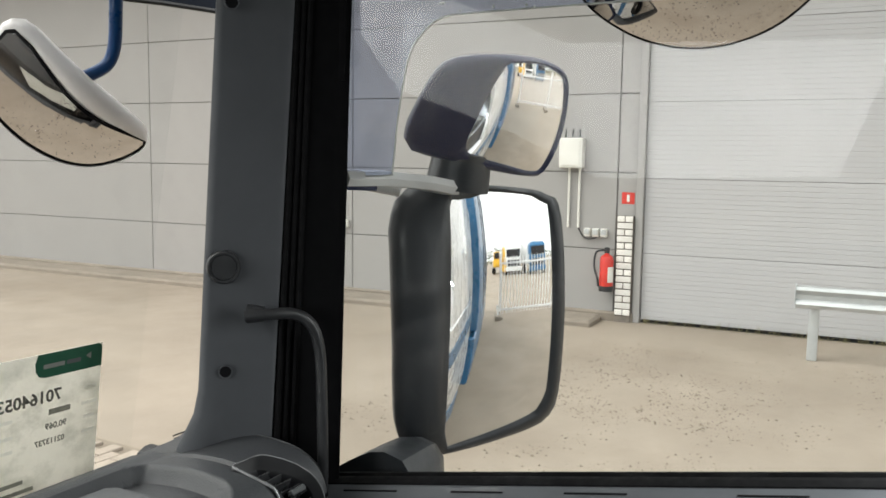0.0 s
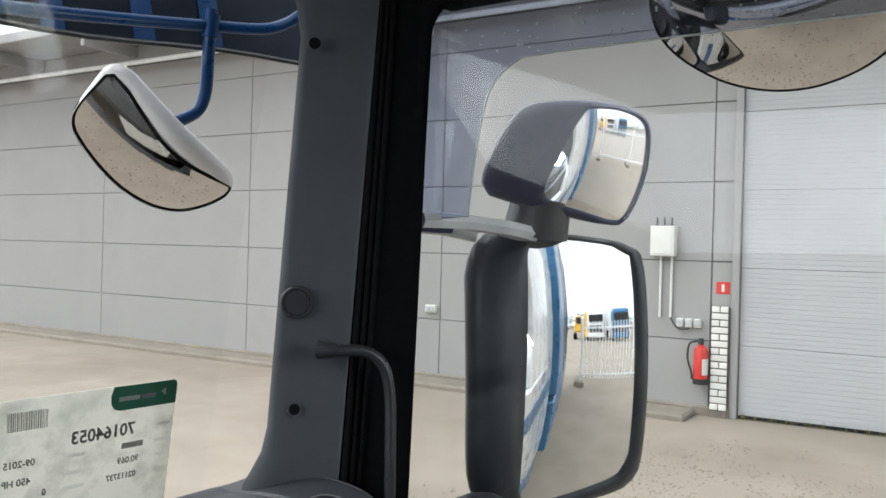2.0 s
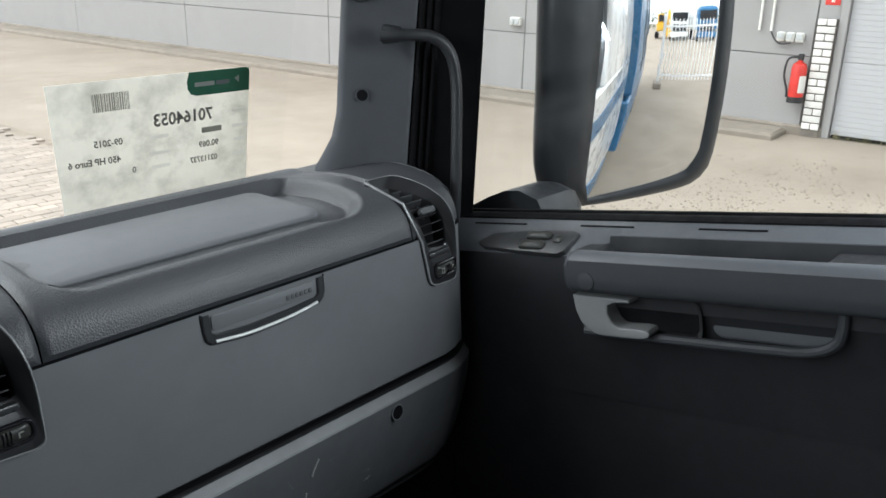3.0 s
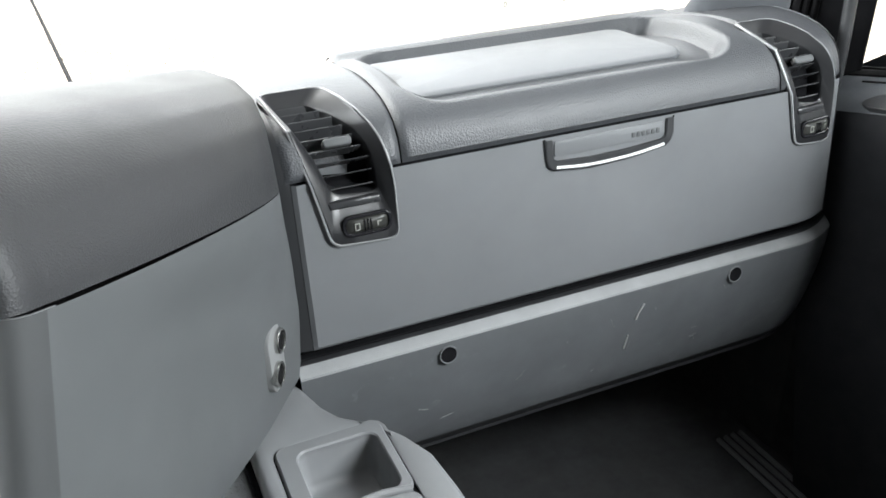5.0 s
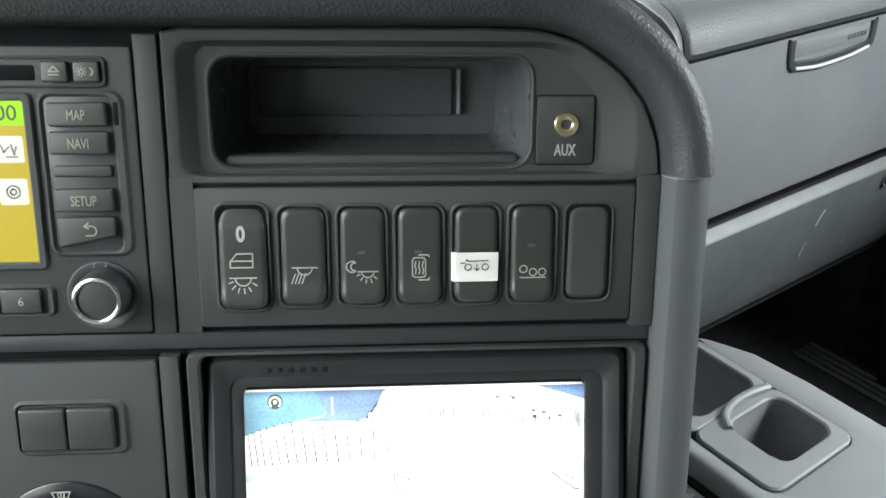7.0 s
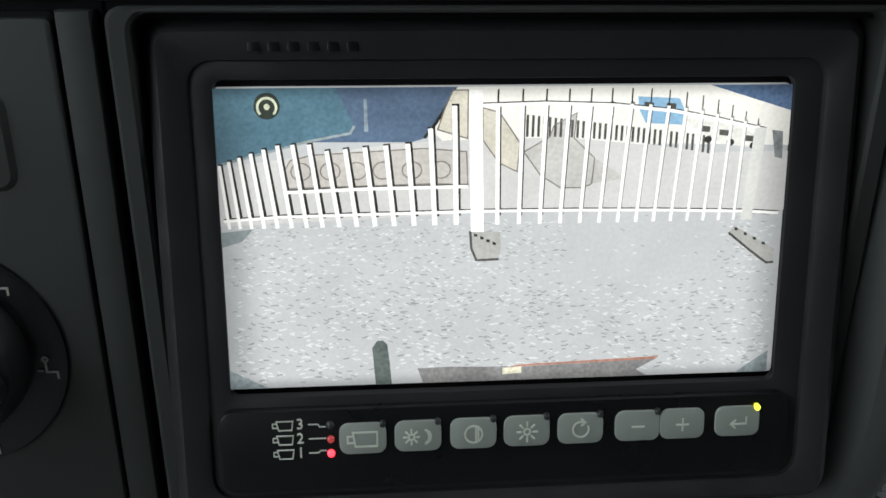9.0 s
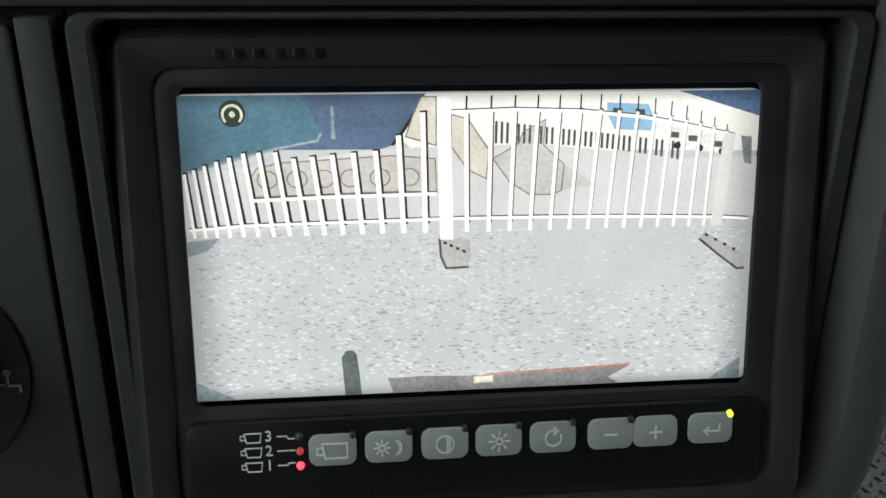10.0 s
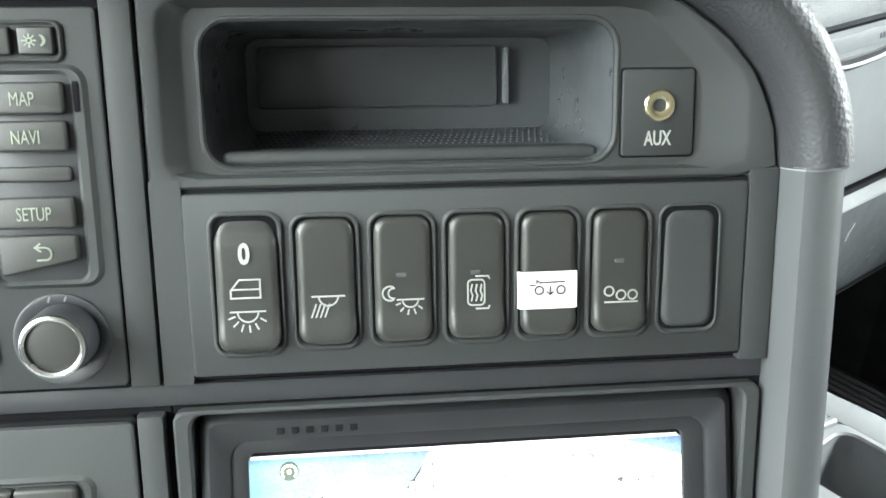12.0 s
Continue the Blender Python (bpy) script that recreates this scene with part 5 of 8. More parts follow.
for k, u in enumerate((0.0192, 0.0445, 0.0695, 0.0940, 0.1184, 0.1429, 0.1676)):
    blank = k == 6
    sw = thing("rocker_switch", NAMES[k], "switch", C @ Matrix.Translation((u, -0.0297, 0.0006)), group="console rocker switches")
    tall, wide = (0.0440, 0.0200) if k == 0 else (0.0418, 0.0190)
    part("well", rim(rr(wide + 0.0040, tall + 0.0050, 0.0055, 6, 0, -0.0005), rr(wide + 0.0004, tall + 0.0006, 0.0042, 6), 0.0, 0.0014 if not blank else 0.0008, 0.0012, -0.003), FASCIA, sw)
    part("well_floor", slab(rr(wide + 0.0012, tall + 0.0012, 0.004, 6), -0.002, 0.0002, 0.0001), DARKGAP, sw)
    tilt = 0.10 if k == 0 else 0.055

    def top(x, y):
        base = (0.0034 if k == 0 else 0.0028) - tilt * y * 0.4 - 1.6 * x * x
        return base + (0.0014 * smooth(tall * 0.22, tall * 0.42, -y) if not blank else -0.0016) - (0.0020 * smooth(tall * 0.30, tall * 0.40, y) if k == 0 else 0.0)

    line = resample(rr(wide, tall, 0.0045, 6), 104)

    def drawn_in(d):
        return [(x * (1 - 2 * d / wide), y * (1 - 2 * d / tall)) for x, y in line]

    rings = [[(x, y, -0.002) for x, y in line]]
    for d, dz in ((0.0, -0.0021), (0.0004, -0.0012), (0.0010, -0.0005), (0.0018, -0.0001), (0.0026, 0.0)):
        rings.append([(x, y, top(x, y) + dz) for x, y in drawn_in(d)])
    for q in (0.93, 0.85, 0.77, 0.69, 0.61, 0.53, 0.45, 0.35, 0.25, 0.13, 0.02):
        rings.append([(x * q, y * q, top(x * q, y * q)) for x, y in drawn_in(0.0026)])
    rocker = part("rocker", loft(rings, True, False, True), SWITCH if not blank else FASCIA, sw, sharp=50)

    def raised(shape):
        return [(x, y, top(x, y) + 0.0003 + z) for x, y, z in shape[0]], shape[1]

    if k == 0:
        part("numeral", raised(moved(letters("0", 0.0092, 0.00015, 0.8, 0.0003), -0.0004, 0.0102)), MARK, rocker)
    for sym in SYMBOLS[k]:
        part("symbol", raised(strokes(sym, 0.00052)), MARK, rocker, "pale printed symbol")
    if k in (2, 3, 5):
        part("lamp_window", raised(slab(rr(0.0032, 0.0014, 0.0003, 2, -0.0006, 0.0018 if k != 5 else 0.0040), 0.0, 0.0002, 0.0001)), COLUMN_FACE, rocker)
    if k == 4:
        strip = grid(lambda a, b: (-0.0108 + 0.0202 * a, -0.0114 + 0.0127 * b, 0), 12, 6)
        strip = ([(x, y, top(max(-0.0088, min(0.0088, x)), y) + 0.0007 - 0.8 * max(0, abs(x) - 0.0092)) for x, y, z in strip[0]], strip[1])
        tape = part("tape_label", strip, TAPE, sw, "white tape with a drawn trailer")
        part("drawing", raised(moved(strokes([[(-0.0042, 0.0026), (-0.0042, 0.0034), (-0.003, 0.0026), (0.0052, 0.0028)], [(-0.0065, 0.0018), (-0.0048, 0.0018)], arc(-0.0034, 0.0, 0.0014, 0, 360), arc(0.0040, 0.0, 0.0014, 0, 360), [(0.0004, 0.0012), (0.0004, -0.0014)], [(-0.0006, -0.0006), (0.0004, -0.0015), (0.0013, -0.0006)]], 0.0004), -0.0003, -0.0050, 0.0008)), INK, tape)

# radio and navigation unit
radio = thing("navigation_radio", "dark navigation radio with a lit colour screen", "car radio", C)
part("gap", slab(rr(0.1825, 0.1225, 0.002, 3, -0.1110, -0.0025), -0.004, -0.0008, 0.0003), DARKGAP, radio)
part("plate", slab(rr(0.1790, 0.1192, 0.0015, 3, -0.1103, -0.0025), -0.004, 0.0016, 0.0007), FASCIA, radio)
part("disc_slot", slab(rr(0.098, 0.0060, 0.001, 3, -0.1075, 0.0468), 0.0, 0.0019, 0.0001), DARKGAP, radio)
part("slot_rim", rim(rr(0.152, 0.0125, 0.003, 4, -0.1065, 0.0472), rr(0.1485, 0.0098, 0.002, 4, -0.1065, 0.0472), 0.001, 0.0028, 0.0006), FASCIA, radio)
NAV_Y, NAV_G = glowing("screen_amber", (0.66, 0.52, 0.05), 0.16), glowing("screen_green", (0.36, 0.75, 0.03), 0.22)
NAV_W = glowing("screen_icon", (0.85, 0.82, 0.72), 0.19)
scr = part("screen_frame", rim(rr(0.106, 0.073, 0.003, 4, -0.1135, 0.0028), rr(0.0985, 0.0662, 0.001, 4, -0.1135, 0.0028), 0.001, 0.0032, 0.0008), FASCIA, radio)
part("screen", slab(rr(0.0985, 0.0662, 0.001, 4, -0.1135, 0.0028), 0.0, 0.0018, 0.0001), NAV_Y, scr, "amber lit screen")
part("status_bar", slab(rr(0.0985, 0.0098, 0.0004, 2, -0.1135, 0.0310), 0.0018, 0.0020, 0.0001), NAV_G, scr, "green status bar")
part("clock_digits", moved(letters("16:00", 0.0088), -0.0765, 0.0308, 0.0021), INK, scr)
for v in (0.0165, -0.0008):
    ic = part("icon", slab(rr(0.0115, 0.0108, 0.001, 3, -0.0715, v), 0.0018, 0.0020, 0.0001), NAV_W, scr)
    part("icon_drawing", strokes(shift([arc(0, 0, 0.0026, 0, 360), arc(0, 0, 0.0012, 0, 360)] if v < 0 else [[(-0.003, 0.002), (-0.002, -0.001), (0, 0.001)], [(0.001, 0.002), (0.002, -0.002), (0.003, 0.001)], [(-0.001, -0.003), (0.003, -0.003)]], -0.0715, v), 0.0007, 0.0021), GREY, ic)
for v in (0.0165, -0.0008, -0.018):
    part("text_bar", slab(rr(0.022, 0.003, 0.0005, 2, -0.105, v), 0.0018, 0.0020, 0.0001), NAV_W, scr)
part("button_well", rim(rr(0.0345, 0.0690, 0.006, 5, -0.0420, 0.0060), rr(0.0262, 0.0630, 0.003, 5, -0.0431, 0.0058), 0.001, 0.0030, 0.0014, 0.0), FASCIA, radio)
part("well_floor", slab(rr(0.027, 0.064, 0.003, 5, -0.0431, 0.0058), 0.0008, 0.0018, 0.0001), BLACK, radio)
for v0, v1, word in ((0.0353, 0.0258, "MAP"), (0.0238, 0.0146, "NAVI"), (0.0100, 0.0052, ""), (0.0006, -0.0090, "SETUP"), (-0.0112, -0.0238, "ret")):
    line = rr(0.0232, v0 - v1, 0.0012, 4, -0.0431, (v0 + v1) / 2)
    if word == "ret":
        line = [(x, y + (0.0045 if y < -0.018 and x > -0.0431 else 0.0)) for x, y in line]
    bt = part("button", slab(line, 0.001, 0.0048 if word else 0.0032, 0.0008, 3), SWITCH, radio)
    if word == "ret":
        part("arrow", strokes(shift([arc(0, 0, 0.0020, -90, 90), [(0, 0.0020), (-0.0026, 0.0020)], [(-0.0012, 0.0032), (-0.0028, 0.0020), (-0.0012, 0.0008)], [(-0.0022, -0.0020), (0.0, -0.0020)]], -0.0412, -0.0168), 0.0006, 0.0049), GREENMARK, bt)
    elif word:
        part("lettering", at(moved(letters(word, 0.0052, 0.00015, 0.9), 0, 0), Matrix.Translation((-0.0432, (v0 + v1) / 2 - 0.0004, 0.0050)) @ Matrix.Diagonal((0.80, 1.15, 1, 1))), GREENMARK, bt)
part("reset_slot", slab(rr(0.0018, 0.0092, 0.0006, 3, -0.0280, 0.0308), 0.001, 0.0033, 0.0001), DARKGAP, radio)
for u, what in ((-0.0502, "eject"), (-0.0379, "sun")):
    bt = part("button", slab(rr(0.0102, 0.0082, 0.001, 4, u, 0.0473), 0.001, 0.0040, 0.0007, 3), SWITCH, radio)
    if what == "eject":
        part("mark", strokes(shift([[(-0.002, 0), (0, 0.002), (0.002, 0), (-0.002, 0)], [(-0.002, -0.0012), (0.002, -0.0012)]], u, 0.0473), 0.0005, 0.0041), GREENMARK, bt)
    else:
        part("mark", strokes(shift([arc(-0.0016, 0, 0.0008, 0, 360, 8)] + rays((-0.0016, 0), 0.0013, 0.0019, range(0, 360, 45)) + [arc(0.0014, 0, 0.0015, -80, 80, 8), arc(0.0006, 0, 0.0018, -55, 55, 8)], u, 0.0473), 0.00045, 0.0041), GREENMARK, bt)
part("preset_well", rim(rr(0.112, 0.0140, 0.003, 4, -0.1150, -0.0468), rr(0.1065, 0.0112, 0.0015, 4, -0.1158, -0.0468), 0.001, 0.0030, 0.0012), FASCIA, radio)
part("preset_floor", slab(rr(0.107, 0.012, 0.002, 4, -0.1158, -0.0468), 0.0008, 0.0018, 0.0001), BLACK, radio)
for k, word in enumerate("654321"):
    u = -0.0729 - 0.0176 * k
    bt = part("button", slab(rr(0.0166, 0.0104, 0.001, 4, u, -0.0468), 0.001, 0.0042, 0.0008, 3), SWITCH, radio)
    part("numeral", moved(letters(word, 0.0052), u, -0.0470, 0.0043), GREENMARK, bt)
knob = part("volume_knob", moved(loft([lift(circle(r, 40), z) for r, z in ((0.0107, 0.001), (0.0105, 0.010), (0.0098, 0.0128))]), -0.0388, -0.0442), BLACK, radio, "black knob with a chrome ring")
part("chrome_ring", moved(loft([lift(circle(r, 40), z) for r, z in ((0.0100, 0.0126), (0.0098, 0.0142), (0.0090, 0.0146), (0.0082, 0.0140), (0.0081, 0.0128))]), -0.0388, -0.0442), CHROME, knob, "chrome ring")
part("cap", moved(dome(circle(0.0082, 40), 0.0124, 0.0128, 0.0006), -0.0388, -0.0442), SWITCH, knob)
part("knob_socket", moved(loft([lift(circle(r, 40), z) for r, z in ((0.0152, 0.0014), (0.0150, 0.0024), (0.0142, 0.0026), (0.0112, 0.0016))], True), -0.0396, -0.0453), BLACK, radio)
part("socket_mark", strokes(shift([[(-0.003, 0.0125), (-0.0025, 0.0140)], [(0.002, 0.0128), (0.0025, 0.0140)]], -0.0396, -0.0453), 0.0006, 0.0027), GREY, radio)

# climate panel
climate = thing("climate_panel", "dark climate control panel with a large air dial", "climate control", C)
part("gap", slab(rr(0.1825, 0.1590, 0.002, 3, -0.1110, -0.1535), -0.004, -0.0010, 0.0003), DARKGAP, climate)
part("plate", slab(rr(0.1780, 0.1560, 0.0015, 3, -0.1096, -0.1535), -0.004, 0.0012, 0.0007), FASCIA, climate)
part("rocker_well", rim(rr(0.0490, 0.0265, 0.005, 5, -0.0585, -0.1055), rr(0.0415, 0.0205, 0.003, 5, -0.0600, -0.1054), 0.0, 0.0026, 0.0016), FASCIA, climate)
for u in (-0.0701, -0.0499):
    part("button", slab(rr(0.0198, 0.0195, 0.0014, 4, u, -0.1054), 0.0, 0.0044, 0.0012, 3), SWITCH, climate)
part("side_panel", slab(rr(0.062, 0.070, 0.012, 6, -0.1370, -0.117), 0.0, 0.0026, 0.0012), GLOSS, climate, "dark gloss display cover")
DIAL = material("dial_plastic", (0.009, 0.0095, 0.010), 0.42, vary=0.08, scale=60, rough_vary=0.05, spec=0.3)
part("dial_plate", moved(loft([lift(circle(r, 48), z) for r, z in ((0.0345, 0.0008), (0.0342, 0.0022), (0.0335, 0.0026), (0.024, 0.0022))], True, False, True), -0.0640, -0.1655), GLOSS, climate)
dial = part("air_dial", moved(loft([lift(circle(r, 48), z) for r, z in ((0.0245, 0.002), (0.0238, 0.009), (0.0225, 0.0115), (0.020, 0.0118))], True, False, True), -0.0640, -0.1655), DIAL, climate, "black rotary air dial")
part("grip", at(slab(rr(0.043, 0.013, 0.006, 6), 0.0, 0.0175, 0.0035, 3), Matrix.Translation((-0.0640, -0.1655, 0.004)) @ Euler((0, 0, radians(-16))).to_matrix().to_4x4()), DIAL, dial)
part("pointer", at(slab(rr(0.0012, 0.0085, 0.0004, 2), 0.0, 0.0008, 0.0002), Matrix.Translation((-0.0830, -0.1600, 0.0214)) @ Euler((0, 0, radians(-16))).to_matrix().to_4x4()), MARK, dial)
part("lettering", moved(letters("AUT", 0.0052), -0.0940, -0.1712, 0.0028), MARK, climate)
SEATMAN = [[(-0.0008, 0.002), (-0.0008, -0.001), (0.0022, -0.001), (0.0022, -0.003)], arc(-0.0008, 0.0032, 0.0007, 0, 360, 8), [(-0.0032, -0.0005), (-0.002, -0.0005)]]
for a in (150, 47, 352, 288, 225):
    part("symbol", strokes(shift(SEATMAN, -0.0640 + 0.0295 * math.cos(radians(a)), -0.1655 + 0.0295 * math.sin(radians(a)), 0.95), 0.0006, 0.0028), MARK, climate)
part("symbol", strokes(shift([[(-0.004, 0.0015), (0.004, 0.0015), (0.0028, -0.0015), (-0.0028, -0.0015), (-0.004, 0.0015)], [(-0.0014, 0.001), (-0.0008, -0.003)], [(0.0, 0.001), (0.0, -0.003)], [(0.0014, 0.001), (0.0008, -0.003)]], -0.0660, -0.1372), 0.0006, 0.0028), MARK, climate)

# camera monitor: leans back a little, its foot stands proud
TILT_N = 0.17


def lean(shape):
    return [(x, y, z + 0.0012 + TILT_N * (-0.1345 - y)) for x, y, z in shape[0]], shape[1]


monitor = thing("camera_monitor", "rear camera monitor showing a fenced brick yard", "monitor", C)
part("bay", rim(rr(0.2055, 0.161, 0.004, 5, 0.0945, -0.1535), rr(0.1935, 0.1435, 0.005, 5, 0.0942, -0.1462), -0.01, 0.0005, 0.001, -0.012), FASCIA, monitor)
part("bay_back", slab(rr(0.197, 0.147, 0.004, 3, 0.0942, -0.1462), -0.02, -0.012, 0.0005), DARKGAP, monitor)
o1, o2 = rr(0.1905, 0.1385, 0.007, 6, 0.0940, -0.1450), rr(0.1560, 0.0860, 0.0025, 6, 0.0930, -0.1345)
MONITOR = material("monitor_plastic", (0.015, 0.0155, 0.017), 0.42, vary=0.1, scale=30, grain=0.25, grain_scale=1500, grain_dist=0.0002, spec=0.4)
BUTTON_BAR = material("button_bar_plastic", (0.006, 0.0062, 0.007), 0.35, vary=0.1, scale=30, spec=0.25)
part("housing", lean(loft([lift(o1, -0.010), lift(o1, 0.0004), lift(inset(o1, 0.0012), 0.0018), lift(inset(o1, 0.0026), 0.0036), lift(inset(o1, 0.0036), 0.0043), lift(inset(o1, 0.0048), 0.0041), lift(rr(0.1718, 0.1218, 0.007, 6, 0.0940, -0.1466), 0.0026), lift(rr(0.1700, 0.1201, 0.0065, 6, 0.0940, -0.1466), 0.0021), lift(rr(0.1692, 0.1193, 0.006, 6, 0.0940, -0.1466), 0.0009), lift(rr(0.1600, 0.0900, 0.004, 6, 0.0930, -0.1345), 0.0012), lift(o2, 0.0006), lift(inset(o2, 0.0005), -0.001)])), MONITOR, monitor)
part("button_bar", lean(slab(rr(0.1640, 0.0240, 0.004, 5, 0.0935, -0.1920), 0.0, 0.0034, 0.0008)), BUTTON_BAR, monitor)
for k in range(6):
    part("badge_bar", lean(slab(rr(0.0030, 0.0034, 0.0005, 2, 0.0266 + 0.0050 * k, -0.0827), 0.002, 0.0037, 0.0002)), BUTTON_BAR, monitor)
KEY_PRINT = material("key_print", (0.58, 0.60, 0.54), 0.5, vary=0.03)
PALE = material("pale_key", (0.24, 0.265, 0.245), 0.5, vary=0.04, scale=60)
BUTTON_U = (0.0514, 0.0669, 0.0826, 0.0979, 0.1134, 0.1301, 0.1432, 0.1596)
KEY_SYMBOLS = [
    [[(-0.003, 0.0022), (0.0042, 0.0022), (0.0042, -0.0022), (-0.0022, -0.0022), (-0.003, 0.0022)], [(-0.0027, 0.001), (-0.0045, 0.001), (-0.0045, -0.001), (-0.0025, -0.001)]],
    [arc(-0.002, 0, 0.0009, 0, 360, 8)] + rays((-0.002, 0), 0.0015, 0.0023, range(0, 360, 45)) + [arc(0.0016, 0, 0.0022, -75, 75, 8), arc(0.0006, 0, 0.0026, -50, 50, 8)],
    [arc(0, 0, 0.0026, 0, 360, 20), [(0.0007, 0.0022), (0.0007, -0.0022)], [(0.0014, 0.0018), (0.0014, -0.0018)]],
    [arc(0, 0, 0.0010, 0, 360, 8)] + rays((0, 0), 0.0019, 0.0030, range(0, 360, 45)),
    [arc(0, 0, 0.0024, 60, 380, 18), [(0.0002, 0.0032), (0.0014, 0.0022), (0.0002, 0.0012)]],
    [[(-0.0018, 0), (0.0018, 0)]], [[(-0.0018, 0), (0.0018, 0)], [(0, -0.0018), (0, 0.0018)]],
    [[(0.0026, 0.0014), (0.0026, -0.0006), (-0.002, -0.0006)], [(-0.0008, 0.0006), (-0.0022, -0.0006), (-0.0008, -0.0018)]],
]
LED_RED, LED_DIM, LED_YEL = glowing("led_red", (1.0, 0.03, 0.05), 3.0), glowing("led_dim_red", (0.5, 0.05, 0.05), 0.5), glowing("led_yellow", (0.8, 0.85, 0.05), 1.6)
for k, u in enumerate(BUTTON_U):
    v = -0.1886 + 0.0008 * k / 7
    key = part("key", lean(slab(rr(0.0132, 0.0090, 0.0026, 5, u, v), 0.002, 0.0042, 0.0005)), PALE, monitor, "pale rubber key")
    part("key_symbol", lean(strokes(shift(KEY_SYMBOLS[k], u, v, 0.95), 0.0005, 0.0043)), KEY_PRINT, key)
    if k not in (6,):
        part("key_lamp", lean(dome(circle(0.0009, 12, u + 0.0056, v + 0.0042), 0.003, 0.0044, 0.0004)), LED_YEL if k == 7 else BLACK, key)
for v, num, mt in ((-0.1844, "3", BLACK), (-0.1886, "2", LED_DIM), (-0.1928, "1", LED_RED)):
    part("led", lean(dome(circle(0.0011, 14, 0.0424, v), 0.003, 0.0036, 0.0008)), mt, monitor)
    part("numeral", lean(moved(letters(num, 0.0043), 0.0340, v + 0.0004, 0.0036)), KEY_PRINT, monitor)
    part("camera_symbol", lean(strokes(shift([[(-0.0018, 0.0012), (0.0028, 0.0012), (0.0024, -0.0014), (-0.0012, -0.0014), (-0.0018, 0.0012)], [(-0.0016, 0.0006), (-0.0028, 0.0006), (-0.0028, -0.0006), (-0.0013, -0.0006)]], 0.0293, v + 0.0003), 0.0003, 0.0036)), KEY_PRINT, monitor)
    part("lead_line", lean(strokes([[(0.0364, v + 0.0004), (0.0390, v + 0.0004)] + {"3": [(0.0394, v - 0.0004), (0.0410, v - 0.0004)], "2": [(0.0410, v + 0.0004)], "1": [(0.0394, v + 0.0010), (0.0410, v + 0.0010)]}[num]], 0.0003, 0.0036)), KEY_PRINT, monitor)

# the picture on the monitor, drawn flat
SX0, SX1, SY0, SY1 = 0.0152, 0.1702, -0.1748, -0.0938


def lit(name, colour, k=0.85, mottle=0.22):
    """A picture colour: the display dims towards its rim and the film is noisy."""
    mt = glowing("picture_" + name, colour, k)
    t = mt.node_tree
    add = t.nodes.new
    co, off, mag, sep = add("ShaderNodeTexCoord"), add("ShaderNodeVectorMath"), add("ShaderNodeVectorMath"), add("ShaderNodeSeparateXYZ")
    scl = add("ShaderNodeVectorMath")
    off.operation, scl.operation, mag.operation = "SUBTRACT", "MULTIPLY", "ABSOLUTE"
    off.inputs[1].default_value = ((SX0 + SX1) / 2, (SY0 + SY1) / 2, 0)
    scl.inputs[1].default_value = (2 / (SX1 - SX0), 2 / (SY1 - SY0), 0)
    t.links.new(co.outputs["Object"], off.inputs[0])
    t.links.new(off.outputs[0], scl.inputs[0])
    t.links.new(scl.outputs[0], mag.inputs[0])
    t.links.new(mag.outputs[0], sep.inputs[0])
    rims = []
    for axis, start in (("X", 0.84), ("Y", 0.90)):
        mr = add("ShaderNodeMapRange")
        mr.interpolation_type = "SMOOTHSTEP"
        mr.inputs["From Min"].default_value, mr.inputs["From Max"].default_value = start, 1.02
        mr.inputs["To Min"].default_value, mr.inputs["To Max"].default_value = 1.0, 0.5
        t.links.new(sep.outputs[axis], mr.inputs["Value"])
        rims.append(mr)
    total = add("ShaderNodeMath")
    total.operation = "MULTIPLY"
    t.links.new(rims[0].outputs[0], total.inputs[0])
    t.links.new(rims[1].outputs[0], total.inputs[1])
    last = total
    for scale, share in ((60.0, mottle * 1.2), (900.0, mottle)):
        nz, mr, mul = add("ShaderNodeTexNoise"), add("ShaderNodeMapRange"), add("ShaderNodeMath")
        nz.inputs["Scale"].default_value, nz.inputs["Detail"].default_value = scale, 2.0
        mr.inputs["From Min"].default_value, mr.inputs["From Max"].default_value = 0.3, 0.7
        mr.inputs["To Min"].default_value, mr.inputs["To Max"].default_value = 1.0 - share, 1.0 + share
        mul.operation = "MULTIPLY"
        t.links.new(co.outputs["Object"], nz.inputs["Vector"])
        t.links.new(nz.outputs["Fac"], mr.inputs["Value"])
        t.links.new(last.outputs[0], mul.inputs[0])
        t.links.new(mr.outputs[0], mul.inputs[1])
        last = mul
    gain = add("ShaderNodeMath")
    gain.operation = "MULTIPLY"
    gain.inputs[1].default_value = 0.78 * k
    t.links.new(last.outputs[0], gain.inputs[0])
    t.links.new(gain.outputs[0], t.nodes["Principled BSDF"].inputs["Emission Strength"])
    return mt


def shot(u, v):
    """A place on the screen, u to the right and v up, both 0 to 1."""
    return SX0 + (SX1 - SX0) * u, SY0 + (SY1 - SY0) * v


def flat(points, layer):
    return lean(loft([[(*shot(u, v), 0.0006 + 0.00004 * layer) for u, v in points]], True, False, True))


